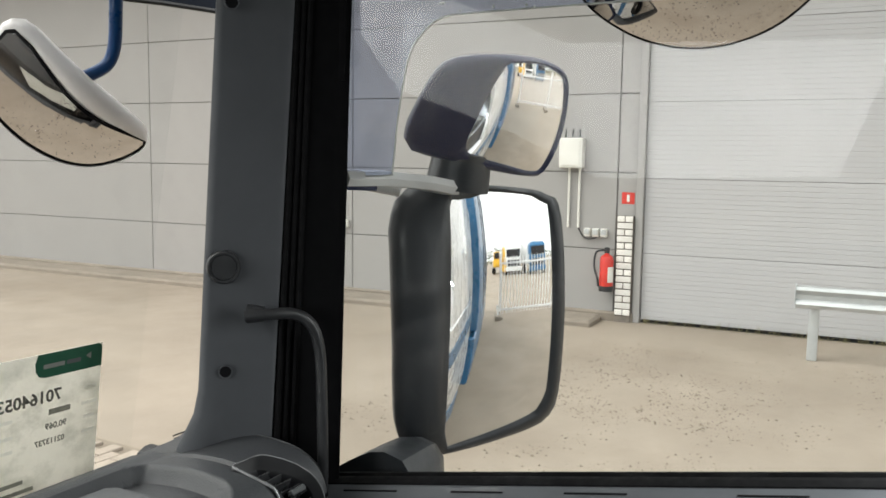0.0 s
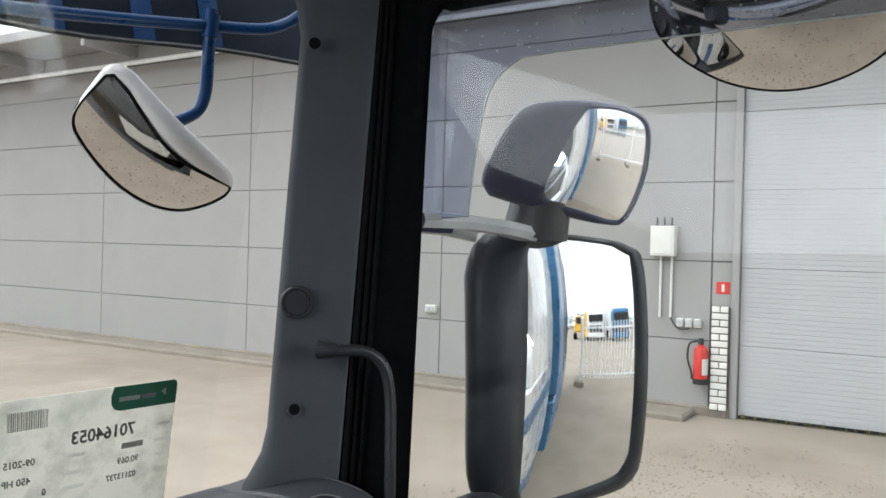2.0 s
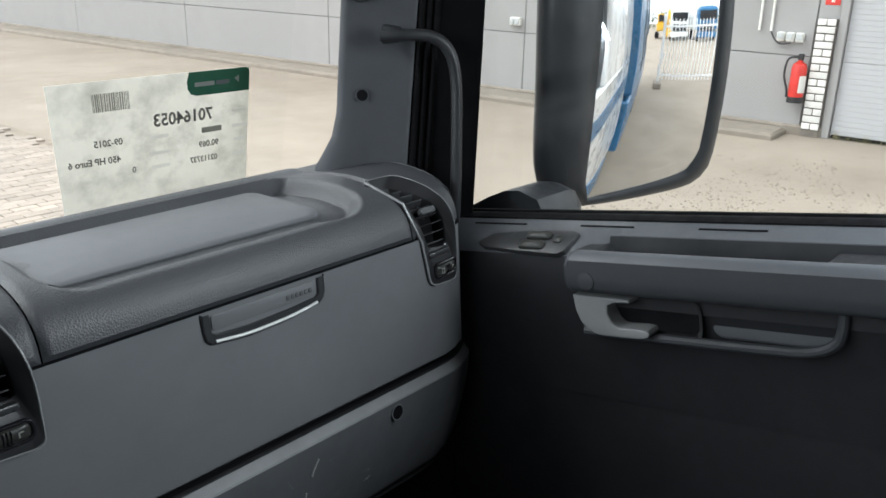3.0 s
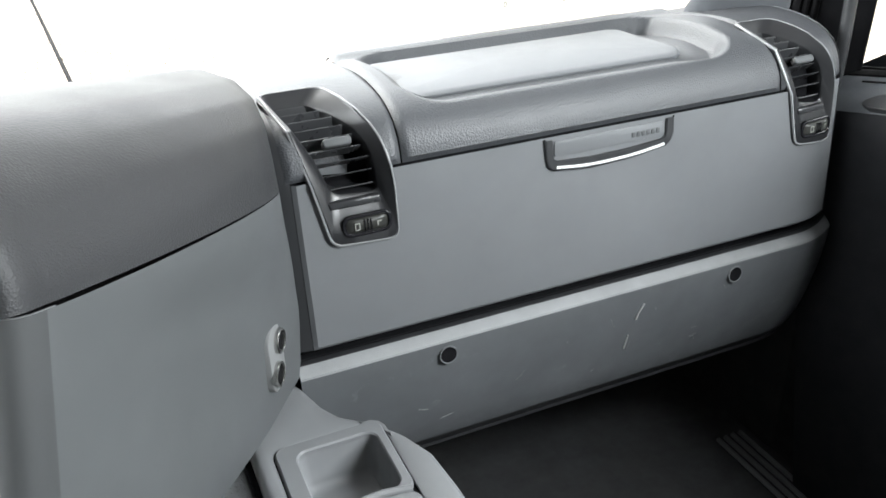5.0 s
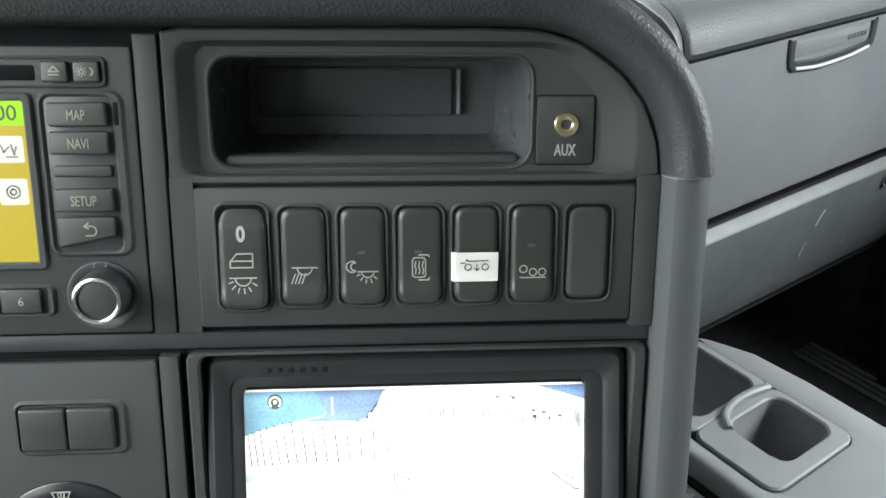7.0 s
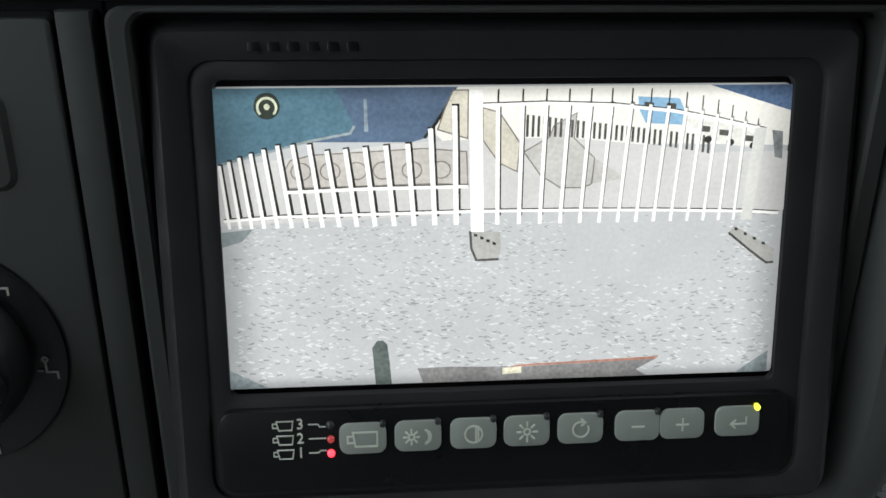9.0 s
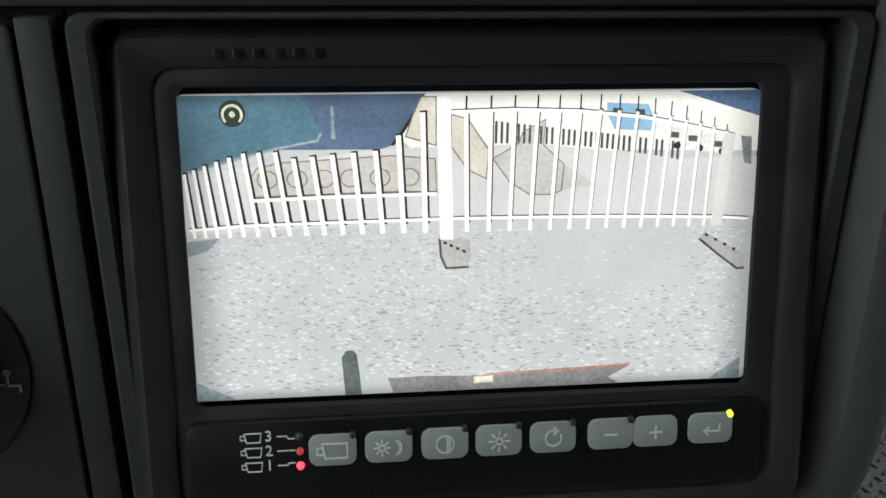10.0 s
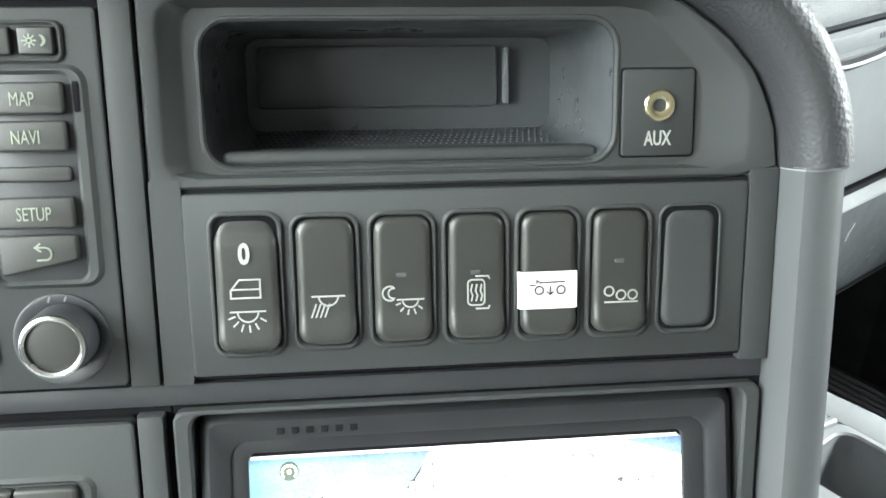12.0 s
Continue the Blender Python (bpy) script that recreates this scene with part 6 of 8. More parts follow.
def ribbon(points, w, layer):
    """A drawn line of half width w, counted in screen heights: one bent strip."""
    shut = points[0] == points[-1] and len(points) > 3
    pts = [V((u * 1.85, v)) for u, v in (points[:-1] if shut else points)]
    left, right, n = [], [], len(pts)
    for k, p in enumerate(pts):
        a = pts[k - 1] if shut or k else p
        b = pts[(k + 1) % n] if shut or k < n - 1 else p
        d, e = (p - a), (b - p)
        d, e = (d if d.length > 1e-9 else e).normalized(), (e if e.length > 1e-9 else d).normalized()
        m = V((-d.y, d.x)) + V((-e.y, e.x))
        m = m * (w / max(m.length_squared / 2, 0.7))
        left.append(((p.x + m.x) / 1.85, p.y + m.y))
        right.append(((p.x - m.x) / 1.85, p.y - m.y))
    z = 0.0006 + 0.00004 * layer
    v = [(*shot(*q), z) for q in left + right]
    f = [(k, (k + 1) % n, n + (k + 1) % n, n + k) for k in range(n if shut else n - 1)]
    return lean((v, f))


screen = part("screen", lean(slab(rr(SX1 - SX0, SY1 - SY0, 0.001, 3, (SX0 + SX1) / 2, (SY0 + SY1) / 2), -0.002, 0.0005, 0.0002)), lit("ground", (0.62, 0.62, 0.635), 0.92, 0.04), monitor, "lit camera picture")
part("sky", flat([(0.28, 1.0), (1.0, 1.0), (1.0, 0.80), (0.8, 0.81), (0.55, 0.80), (0.40, 0.80)], 1), lit("sky", (1.02, 0.98, 0.92), 0.92, 0.05), screen)
part("yard", flat([(0.0, 0.56), (0.45, 0.59), (1.0, 0.58), (1.0, 0.78), (0.86, 0.78), (0.75, 0.805), (0.6, 0.835), (0.4, 0.83), (0.3, 0.82), (0.0, 0.75)], 2), lit("yard", (0.73, 0.705, 0.695), 0.92, 0.05), screen)
SHADE, WHITE_LINE, GREY_LINE = lit("shade", (0.04, 0.038, 0.035)), lit("white", (0.98, 0.95, 0.92), 1.12, 0.06), lit("grey_line", (0.105, 0.10, 0.095))
EARTH_LINE = lit("earth_line", (0.30, 0.265, 0.24))
part("underside", flat([(0.0, 0.755), (0.0, 1.0), (0.41, 1.0), (0.352, 0.837), (0.33, 0.825), (0.155, 0.829)], 3), lit("underside", (0.10, 0.145, 0.225), 1.05, 0.14), screen)
part("underside_light", flat([(0.0, 0.760), (0.0, 1.0), (0.203, 1.0), (0.233, 0.878), (0.225, 0.855), (0.155, 0.833)], 4), lit("underside_light", (0.10, 0.19, 0.25), 1.05, 0.14), screen)
part("underside_edge", ribbon([(0.233, 0.880), (0.226, 0.856), (0.155, 0.832), (0.0, 0.758)], 0.004, 5), lit("edge", (0.38, 0.43, 0.45)), screen)
part("underside_line", ribbon([(0.408, 0.99), (0.372, 0.885), (0.352, 0.838)], 0.005, 5), SHADE, screen)
part("nub", flat([(0.25, 0.965), (0.255, 0.965), (0.257, 0.861), (0.25, 0.861)], 5), lit("nub", (0.30, 0.37, 0.42)), screen)
part("lens_hood", flat([(0.852, 1.0), (1.0, 1.0), (1.0, 0.915)], 4), lit("hood", (0.12, 0.19, 0.33)), screen)
for name, pts, col in (("digger_track", [(0.108, 0.724), (0.123, 0.772), (0.162, 0.788), (0.351, 0.805), (0.425, 0.793), (0.427, 0.683), (0.373, 0.690), (0.119, 0.681)], (0.62, 0.575, 0.54)),
                       ("digger_boom", [(0.402, 0.99), (0.428, 0.99), (0.427, 0.835), (0.375, 0.865), (0.388, 0.933)], (0.80, 0.74, 0.62)),
                       ("digger_arm", [(0.453, 0.933), (0.482, 0.918), (0.518, 0.818), (0.513, 0.725), (0.482, 0.754), (0.453, 0.829)], (0.74, 0.68, 0.58)),
                       ("digger_bucket", [(0.525, 0.789), (0.57, 0.838), (0.577, 0.874), (0.617, 0.914), (0.613, 0.832), (0.65, 0.766), (0.646, 0.681), (0.631, 0.668), (0.59, 0.669), (0.554, 0.713)], (0.60, 0.575, 0.555)),
                       ("rubble", [(0.65, 0.766), (0.708, 0.697), (0.646, 0.681)], (0.60, 0.57, 0.55)),
                       ("far_lorry", [(0.724, 0.965), (0.798, 0.958), (0.806, 0.926), (0.809, 0.871), (0.739, 0.878), (0.725, 0.929)], (0.30, 0.50, 0.70)),
                       ("far_van", [(0.807, 0.894), (0.899, 0.868), (0.949, 0.829), (0.945, 0.791), (0.876, 0.808), (0.824, 0.861)], (0.84, 0.82, 0.77)),
                       ("dark_bush", [(0.0, 0.49), (0.0, 0.54), (0.055, 0.55), (0.035, 0.51)], (0.30, 0.34, 0.35))):
    part(name, flat(pts, 5), lit(name, col, 0.95, 0.10), screen)
    if name.startswith("digger"):
        part("outline", ribbon(pts + pts[:1], 0.0022, 6), EARTH_LINE, screen)
for u in (0.14, 0.19, 0.235, 0.28, 0.33, 0.38):
    part("track_roller", ribbon([(u + 0.017 * math.cos(a), 0.735 + 0.028 * math.sin(a)) for a in [math.pi * k / 6 for k in range(13)]], 0.0022, 6), EARTH_LINE, screen)
for u, v in ((0.735, 0.948), (0.775, 0.944), (0.838, 0.868), (0.872, 0.855), (0.918, 0.835)):
    part("far_window", flat([(u, v), (u + 0.017, v - 0.003), (u + 0.017, v - 0.022), (u, v - 0.019)], 6), GREY_LINE, screen)
for u, v in ((0.852, 0.822), (0.893, 0.812), (0.935, 0.800)):
    part("far_wheel", flat([(u + 0.007 * math.cos(a), v + 0.012 * math.sin(a)) for a in [math.pi * k / 5 for k in range(10)]], 7), SHADE, screen)
part("right_post", flat([(0.968, 0.851), (0.988, 0.847), (0.99, 0.755), (0.976, 0.761)], 6), lit("right_post", (0.30, 0.31, 0.32)), screen)
far = []
for k in range(34):
    u = 0.53 + 0.0098 * k
    f = k / 33
    far.append(ribbon([(u, 0.838 - 0.062 * f * f), (u + 0.001, 0.910 - 0.075 * f)], 0.0042, 6))
tagged(part("far_fence", join(*far), GREY_LINE, screen), kind="stuff")
left_tops = [min(0.758 + 0.0125 * k, 0.822) if k < 8 else 0.801 + 0.005 * (k - 8) for k in range(13)] + [0.869, 0.941]


SOFT_LINE = lit("soft_line", (0.42, 0.41, 0.40))


def fence_bar(foot, top, w, tip=0.0, line=None):
    """One white bar with its outline, dark before the shaded digger."""
    (a, b), (c_, d) = foot, top
    part("bar_outline", ribbon([(a + 0.0017, b + 0.03), (c_ + 0.0017, d + 0.006)], w * (1.25 if tip else 1.45), 7), line or SHADE, screen)
    part("fence_bar", ribbon([(a, b), (c_, d)], w, 8), WHITE_LINE, screen)
    if tip:
        part("bar_tip", ribbon([(c_, d), (c_ + 0.001, tip)], w * 0.45, 7), SHADE, screen)


for k, top in enumerate(left_tops):
    fence_bar((0.015 + 0.01746 * k + 0.00075 * k * k, 0.552), (0.004 + 0.0146 * k + 0.0010 * k * k, top), 0.0048 + 0.00025 * k)
for k in range(15):
    rail = 0.944 - 0.0006 * max(0, k - 4) ** 2 - 0.003 * max(0, k - 8)
    fence_bar((0.479 + 0.0385 * k - 0.00043 * k * k, 0.550), (0.479 + 0.0435 * k - 0.00075 * k * k, rail), 0.0066 - 0.00018 * k, 0.992 - 0.0016 * max(0, k - 6) ** 2, SHADE if k < 6 else GREY_LINE if k < 9 else SOFT_LINE)
LOW_RAIL = [(0.006, 0.578), (0.102, 0.589), (0.236, 0.592), (0.45, 0.596), (0.606, 0.594), (0.763, 0.589), (0.932, 0.579), (0.99, 0.571)]
TOP_RAIL = [(0.453, 0.941), (0.562, 0.946), (0.682, 0.938), (0.789, 0.917), (0.872, 0.887), (0.958, 0.851)]
for line in (LOW_RAIL, TOP_RAIL, [(0.115, 0.669), (0.238, 0.676), (0.427, 0.679)]):
    half = 0.0045 if line is LOW_RAIL else 0.0052
    part("rail_outline", ribbon([(a, b + 0.004) for a, b in line], half, 7), GREY_LINE, screen)
    part("rail", ribbon(line, half, 9), WHITE_LINE, screen)
part("post", flat([(0.429, 0.99), (0.452, 0.99), (0.455, 0.526), (0.432, 0.528)], 10), WHITE_LINE, screen)
part("post", flat([(0.936, 0.86), (0.958, 0.86), (0.940, 0.55), (0.920, 0.55)], 10), lit("pale_post", (0.80, 0.78, 0.75), 0.92, 0.05), screen)
for pts in ([(0.431, 0.53), (0.484, 0.525), (0.486, 0.476), (0.482, 0.432), (0.442, 0.430), (0.433, 0.47)], [(0.90, 0.506), (0.91, 0.531), (0.988, 0.445), (0.988, 0.40), (0.974, 0.398), (0.938, 0.448)]):
    part("post_foot", flat(pts, 6), lit("foot", (0.56, 0.545, 0.525), 0.85, 0.1), screen)
    part("foot_edge", ribbon(pts[3:] + pts[:1], 0.004, 7), GREY_LINE, screen)
    for q in range(4):
        u, v = pts[0][0] + (pts[2][0] - pts[0][0]) * (q + 0.6) / 5, pts[1][1] + (pts[2][1] - pts[1][1]) * (q + 0.4) / 5
        part("foot_hole", flat([(u, v), (u + 0.006, v - 0.003), (u + 0.006, v - 0.012), (u, v - 0.009)], 7), SHADE, screen)
prng = random.Random(9)
pale, dull = [], []
for k in range(2300):
    v = 0.015 + 0.53 * prng.random() ** 0.85
    u = prng.uniform(0.01, 0.985)
    if 0.60 < u < 0.88 and v > 0.26 and prng.random() < 0.93 * smooth(0.26, 0.36, v):
        continue
    near = 0.55 - v
    w, h = 0.006 + 0.012 * near * prng.random(), 0.0028 + 0.006 * near * prng.random()
    row = round(v / 0.014) * 0.014 - 0.09 * (u - 0.55) ** 2 * near / 0.5 + 0.02
    tilt = prng.choice((-0.006, 0.0, 0.004))
    (pale if prng.random() < 0.55 else dull).append(flat([(u, row), (u + w, row + tilt), (u + w, row + tilt + h), (u, row + h)], 2))
tagged(part("brick_glint", join(*pale), lit("glints", (0.88, 0.89, 0.90), 0.85, 0.05), screen), kind="stuff")
tagged(part("brick_joint", join(*dull), lit("joints", (0.42, 0.41, 0.41), 0.85, 0.05), screen), kind="stuff")
part("hook", flat([(0.259, 0.002), (0.256, 0.08), (0.254, 0.134), (0.263, 0.158), (0.274, 0.158), (0.281, 0.145), (0.285, 0.08), (0.288, 0.002)], 4), lit("hook", (0.17, 0.20, 0.19)), screen)
part("bumper", flat([(0.345, 0.002), (0.335, 0.055), (0.39, 0.058), (0.524, 0.050), (0.776, 0.062), (0.739, 0.026), (0.76, 0.002)], 4), lit("bumper", (0.30, 0.29, 0.29)), screen)
part("red_edge", flat([(0.50, 0.050), (0.52, 0.058), (0.781, 0.072), (0.776, 0.062)], 5), lit("red", (0.55, 0.28, 0.22)), screen)
part("plate", flat([(0.49, 0.025), (0.49, 0.048), (0.525, 0.05), (0.525, 0.027)], 6), lit("plate", (0.86, 0.80, 0.62)), screen)
part("corner_shade", flat([(0.0, 0.002), (0.0, 0.07), (0.05, 0.02), (0.07, 0.002)], 4), lit("corner", (0.33, 0.38, 0.40)), screen)
part("corner_shade", flat([(0.99, 0.002), (0.99, 0.08), (0.95, 0.03), (0.93, 0.002)], 4), lit("corner", (0.33, 0.38, 0.40)), screen)
part("mark_backing", lean(moved(loft([lift(circle(0.0034, 24), 0.0)], True, True), *shot(0.088, 0.945), 0.0009)), lit("mark_back", (0.05, 0.06, 0.05)), screen)
part("status_mark", lean(moved(strokes([arc(0.0, -0.0003, 0.0024, -40, 220, 18)], 0.0006), *shot(0.088, 0.945), 0.00105)), lit("mark", (0.80, 0.84, 0.62)), screen)
part("status_dot", lean(moved(loft([lift(circle(0.0008, 12), 0.0)], True, True), *shot(0.088, 0.943), 0.00105)), lit("mark", (0.80, 0.84, 0.62)), screen)

# power sockets on the flank
SM = Matrix(((0.51, 0.0, 0.86, 1.4440), (0.86, 0.0, -0.51, 1.7590), (0.0, 1.0, 0.0, 1.532), (0, 0, 0, 1)))
power = thing("power_socket", "pair of round power sockets on the console side", "socket", SM)
part("socket_plate", slab(rr(0.034, 0.060, 0.012, 6, -0.002, 0.0), -0.012, 0.0, 0.002), LEVER, power, "satin socket plate")
for u, v in ((0.004, 0.013), (-0.008, -0.013)):
    part("ring", moved(loft([lift(circle(r, 24), z) for r, z in ((0.0115, -0.002), (0.0112, 0.003), (0.0100, 0.0038), (0.0088, 0.003), (0.0085, -0.002))]), u, v), CHROME, power, "metal socket ring")
    part("bore", moved(loft([lift(circle(0.0088, 20), 0.0008)], True, False, True), u, v), DARKGAP, power)

# tunnel with rubber mat and cup tray beside the console
tunnel = thing("engine_tunnel", "engine tunnel with a grey ribbed rubber mat", "engine tunnel")
part("body", box(0.55, 1.412, 0.6, 2.1, 1.06, 1.432, 0.02), GREY, tunnel)
part("mat", box(0.60, 1.400, 0.65, 2.0, 1.432, 1.446, 0.004), MAT, tunnel, "grey textured rubber mat")
nubs = []
for j in range(60):
    for i in range(43):
        x, y = 1.190 + 0.0048 * i, 1.46 + 0.0052 * j
        nubs.append(moved(slab(rr(0.0034 if (i + j) % 2 else 0.0018, 0.0016 if (i + j) % 2 else 0.0034, 0.0006, 1), 0, 0.0010, 0.0004, 1), x, y, 1.4458))
tagged(part("mat_nub", join(*nubs), MAT, tunnel), kind="stuff")
cup_tray = thing("cup_tray", "light grey cup and storage tray beside the console", "cup tray")
OUT = [(1.404, 1.30), (1.548, 1.30), (1.549, 1.62), (1.545, 1.668), (1.531, 1.702), (1.512, 1.728), (1.488, 1.748), (1.477, 1.770), (1.469, 1.80), (1.464, 1.83), (1.436, 1.83), (1.404, 1.78), (1.404, 1.56)]
hole = rr(0.098, 0.167, 0.012, 6, 1.469, 1.6435)
outer_c, hole_c = spun(OUT, 96, 1.469, 1.6435), spun(hole, 96, 1.469, 1.6435)
part("body", loft([lift(outer_c, 1.06), lift(outer_c, 1.452), lift(inset(outer_c, 0.0015), 1.4585), lift(inset(outer_c, 0.004), 1.4612), lift(inset(outer_c, 0.007), 1.4618), lift(inset(hole_c, -0.002), 1.4618), lift(hole_c, 1.4608), lift(hole_c, 1.45)]), CUPGREY, cup_tray, sharp=50)
part("seam", box(1.3985, 1.4040, 0.7, 1.745, 1.43, 1.4475, 0.001), DARKGAP, cup_tray)
part("groove", loft([lift(inset(hole_c, -0.001), 1.4585), lift(inset(hole_c, 0.004), 1.4585)]), DARKGAP, cup_tray)
P1, P2 = rr(0.070, 0.072, 0.010, 6, 1.473, 1.676), rr(0.060, 0.050, 0.012, 6, 1.480, 1.599)
ins = part("insert", join(
    rim(rr(0.0952, 0.0935, 0.011, 6, 1.469, 1.6788), P1, 1.452, 1.4635, 0.0014, 1.445),
    rim(rr(0.0952, 0.0712, 0.011, 6, 1.469, 1.5968), P2, 1.452, 1.4635, 0.0014, 1.445)), CUPGREY, cup_tray)
for (w, h, x, y), d in (((0.070, 0.072, 1.473, 1.676), 0.040), ((0.060, 0.050, 1.480, 1.599), 0.050)):
    part("pocket", loft([lift(rr(w + 0.001, h + 0.001, 0.010, 6, x, y), 1.4615), lift(rr(w - 0.004, h - 0.006, 0.010, 6, x, y - 0.001), 1.4635 - d * 0.85), lift(rr(w - 0.012, h - 0.014, 0.008, 6, x, y - 0.002), 1.4635 - d)], True, False, True), CUPGREY, ins, sharp=50)
part("divider", tube(curve([(1.4475, 1.619, 1.4635), (1.4560, 1.6295, 1.4640), (1.470, 1.6345, 1.4645), (1.490, 1.6355, 1.4645), (1.5115, 1.6320, 1.4640)], 5), 0.0034, 10), CUPGREY, ins, "pale curved divider")

# ================= pillar, door and seat =================
pillar = thing("a_pillar", "grey moulded windscreen pillar trim with black door seals", "pillar", kind="structure")


def pillar_ring(z, k):
    lean_x, lean_y = 0.05 * (z - 1.87), -0.035 * (z - 1.87)
    flare = 0.034 * (1 - smooth(1.70, 1.79, z)) ** 2
    top_in = 0.05 * smooth(2.28, 2.42, z)
    pts = [(2.150, 2.050), (2.108, 2.012), (2.078 - flare - top_in, 2.000), (2.0705 - flare - top_in, 1.986), (2.078 - flare * 0.7 - top_in, 1.976 - flare * 0.2), (2.094 - top_in * 0.7, 1.963), (2.116 - top_in * 0.5, 1.945), (2.134 - top_in * 0.3, 1.930), (2.138, 1.924)]
    return [(x + lean_x, y + lean_y, z) for x, y in pts]


levels = [1.70, 1.715, 1.73, 1.75, 1.78, 1.83, 1.95, 2.1, 2.2, 2.28, 2.33, 2.38, 2.43, 2.5]
part("trim", loft([[tuple(p) for p in curve(pillar_ring(z, 0), 4)] for z in levels], False), PILLAR, pillar, "smooth grey pillar trim", sharp=60)
for k, (x, y, w) in enumerate(((2.143, 1.920, 0.004), (2.150, 1.913, 0.0035), (2.157, 1.906, 0.004))):
    part("seal", loft([[(x + 0.05 * (z - 1.87) * (1 - 0.15 * k) + w * math.cos(a) * 1.1, y - 0.03 * (z - 1.87) + w * math.sin(a), z) for a in [2 * math.pi * j / 10 for j in range(10)]] for z in (1.56, 1.7, 1.85, 2.0, 2.15, 2.3, 2.5)]), RUBBER, pillar, "black rubber door seal")
BED = [(2.138, 1.927, 0.05), (2.150, 1.914, 0.045), (2.165, 1.900, 0.035), (2.178, 1.888, 0.02), (2.190, 1.8765, 0.01), (2.198, 1.8690, 0.0), (2.206, 1.8680, 0.0), (2.24, 1.905, 0.0), (2.26, 1.95, 0.0), (2.20, 2.05, 0.0)]
part("seal_bed", loft([[tuple(p) for p in curve([(x + k * (z - 1.87), y - 0.03 * (z - 1.87), z) for x, y, k in BED], 4)] for z in (1.5, 1.7, 1.9, 2.1, 2.3, 2.55)], False), SEALBED, pillar, "black door frame edge", sharp=60)
# speaker button and screw holes
PM = Matrix(((0.72, 0.05, -0.69, 2.0835), (-0.69, -0.035, -0.72, 1.9655), (-0.06, 1.0, 0.0, 1.941), (0, 0, 0, 1)))
button = part("round_cover", moved(loft([lift(circle(r, 32), z) for r, z in ((0.0215, -0.006), (0.0212, 0.004), (0.0195, 0.0062), (0.0170, 0.0062), (0.0160, 0.0046), (0.0152, 0.0056), (0.004, 0.0066))], True, False, True), 0, 0), BLACK, pillar, "round dark speaker cover")
button.matrix_basis = PM
for z, r in ((1.805, 0.0072), (2.268, 0.0075)):
    hm = Matrix(((0.72, 0.05, -0.69, 2.0875 + 0.05 * (z - 1.87) - (0.02 if z > 2 else 0)), (-0.69, -0.035, -0.72, 1.9635 - 0.035 * (z - 1.87)), (-0.06, 1.0, 0.0, z), (0, 0, 0, 1)))
    hole = part("screw_hole", loft([lift(circle(r * 1.25, 20), -0.002), lift(circle(r * 1.2, 20), 0.0012), lift(circle(r, 20), 0.0008)]), PILLAR, pillar)
    hole.matrix_basis = hm
    b = part("hole_bottom", loft([lift(circle(r * 1.02, 20), 0.0007)], True, False, True), DARKGAP, hole)

grab = thing("grab_handle", "black curved grab handle on the pillar", "grab handle")
part("bar", tube(curve([(2.080, 1.928, 1.882), (2.100, 1.905, 1.884), (2.126, 1.886, 1.882), (2.143, 1.872, 1.866), (2.1515, 1.866, 1.83), (2.152, 1.863, 1.76), (2.152, 1.862, 1.66), (2.150, 1.866, 1.60)], 6), 0.0075, 12), BLACK, grab)
part("foot", tube([(2.088, 1.930, 1.884), (2.098, 1.912, 1.884)], [0.0125, 0.0095], 14), BLACK, grab)

# passenger door, built along its sloping sill: x along the sill to the rear, y up, z into the cab
D = Matrix(((0, 0, -1, 2.15), (-0.98, 0.197, 0, 1.826), (0.197, 0.98, 0, 1.657), (0, 0, 0, 1)))
door = thing("door_2", "dark grey passenger door trim with armrest and silver handle", "door", D, kind="structure")
part("sill", loft([[(a, b, z) for a in (-0.07, 0.2, 0.5, 0.8, 1.0)] for b, z in ((-0.05, -0.085), (-0.012, -0.083), (-0.009, -0.078), (-0.008, -0.070), (-0.007, -0.066), (-0.006, -0.0645), (-0.0045, -0.060), (-0.0050, -0.050), (-0.0075, -0.0405), (-0.012, -0.0395))], False), RUBBER, door, "black window seal along the sill")
part("bright_strip", loft([[(a, b, z) for a in (-0.07, 0.3, 0.7, 1.0)] for b, z in ((-0.012, -0.081), (-0.0055, -0.080), (-0.0040, -0.0775), (-0.0045, -0.0735), (-0.010, -0.071))], False), RUBBER, door, "black rubber window seal lip")
shelf = [(-0.012, -0.0405), (-0.0095, -0.0400), (-0.0125, -0.030), (-0.0195, -0.0122), (-0.022, -0.006), (-0.032, 0.010), (-0.040, 0.0175), (-0.050, 0.0195), (-0.075, 0.018), (-0.11, 0.012), (-0.16, 0.004), (-0.22, 0.0)]
along = [-0.07 + 0.95 * j / 120 for j in range(121)]


def sunk(a, b, z):
    """The shelf drops away behind the armrest's tray."""
    return b - (0.045 * smooth(0.188, 0.206, a) if z > -0.012 and b > -0.055 else 0.0)


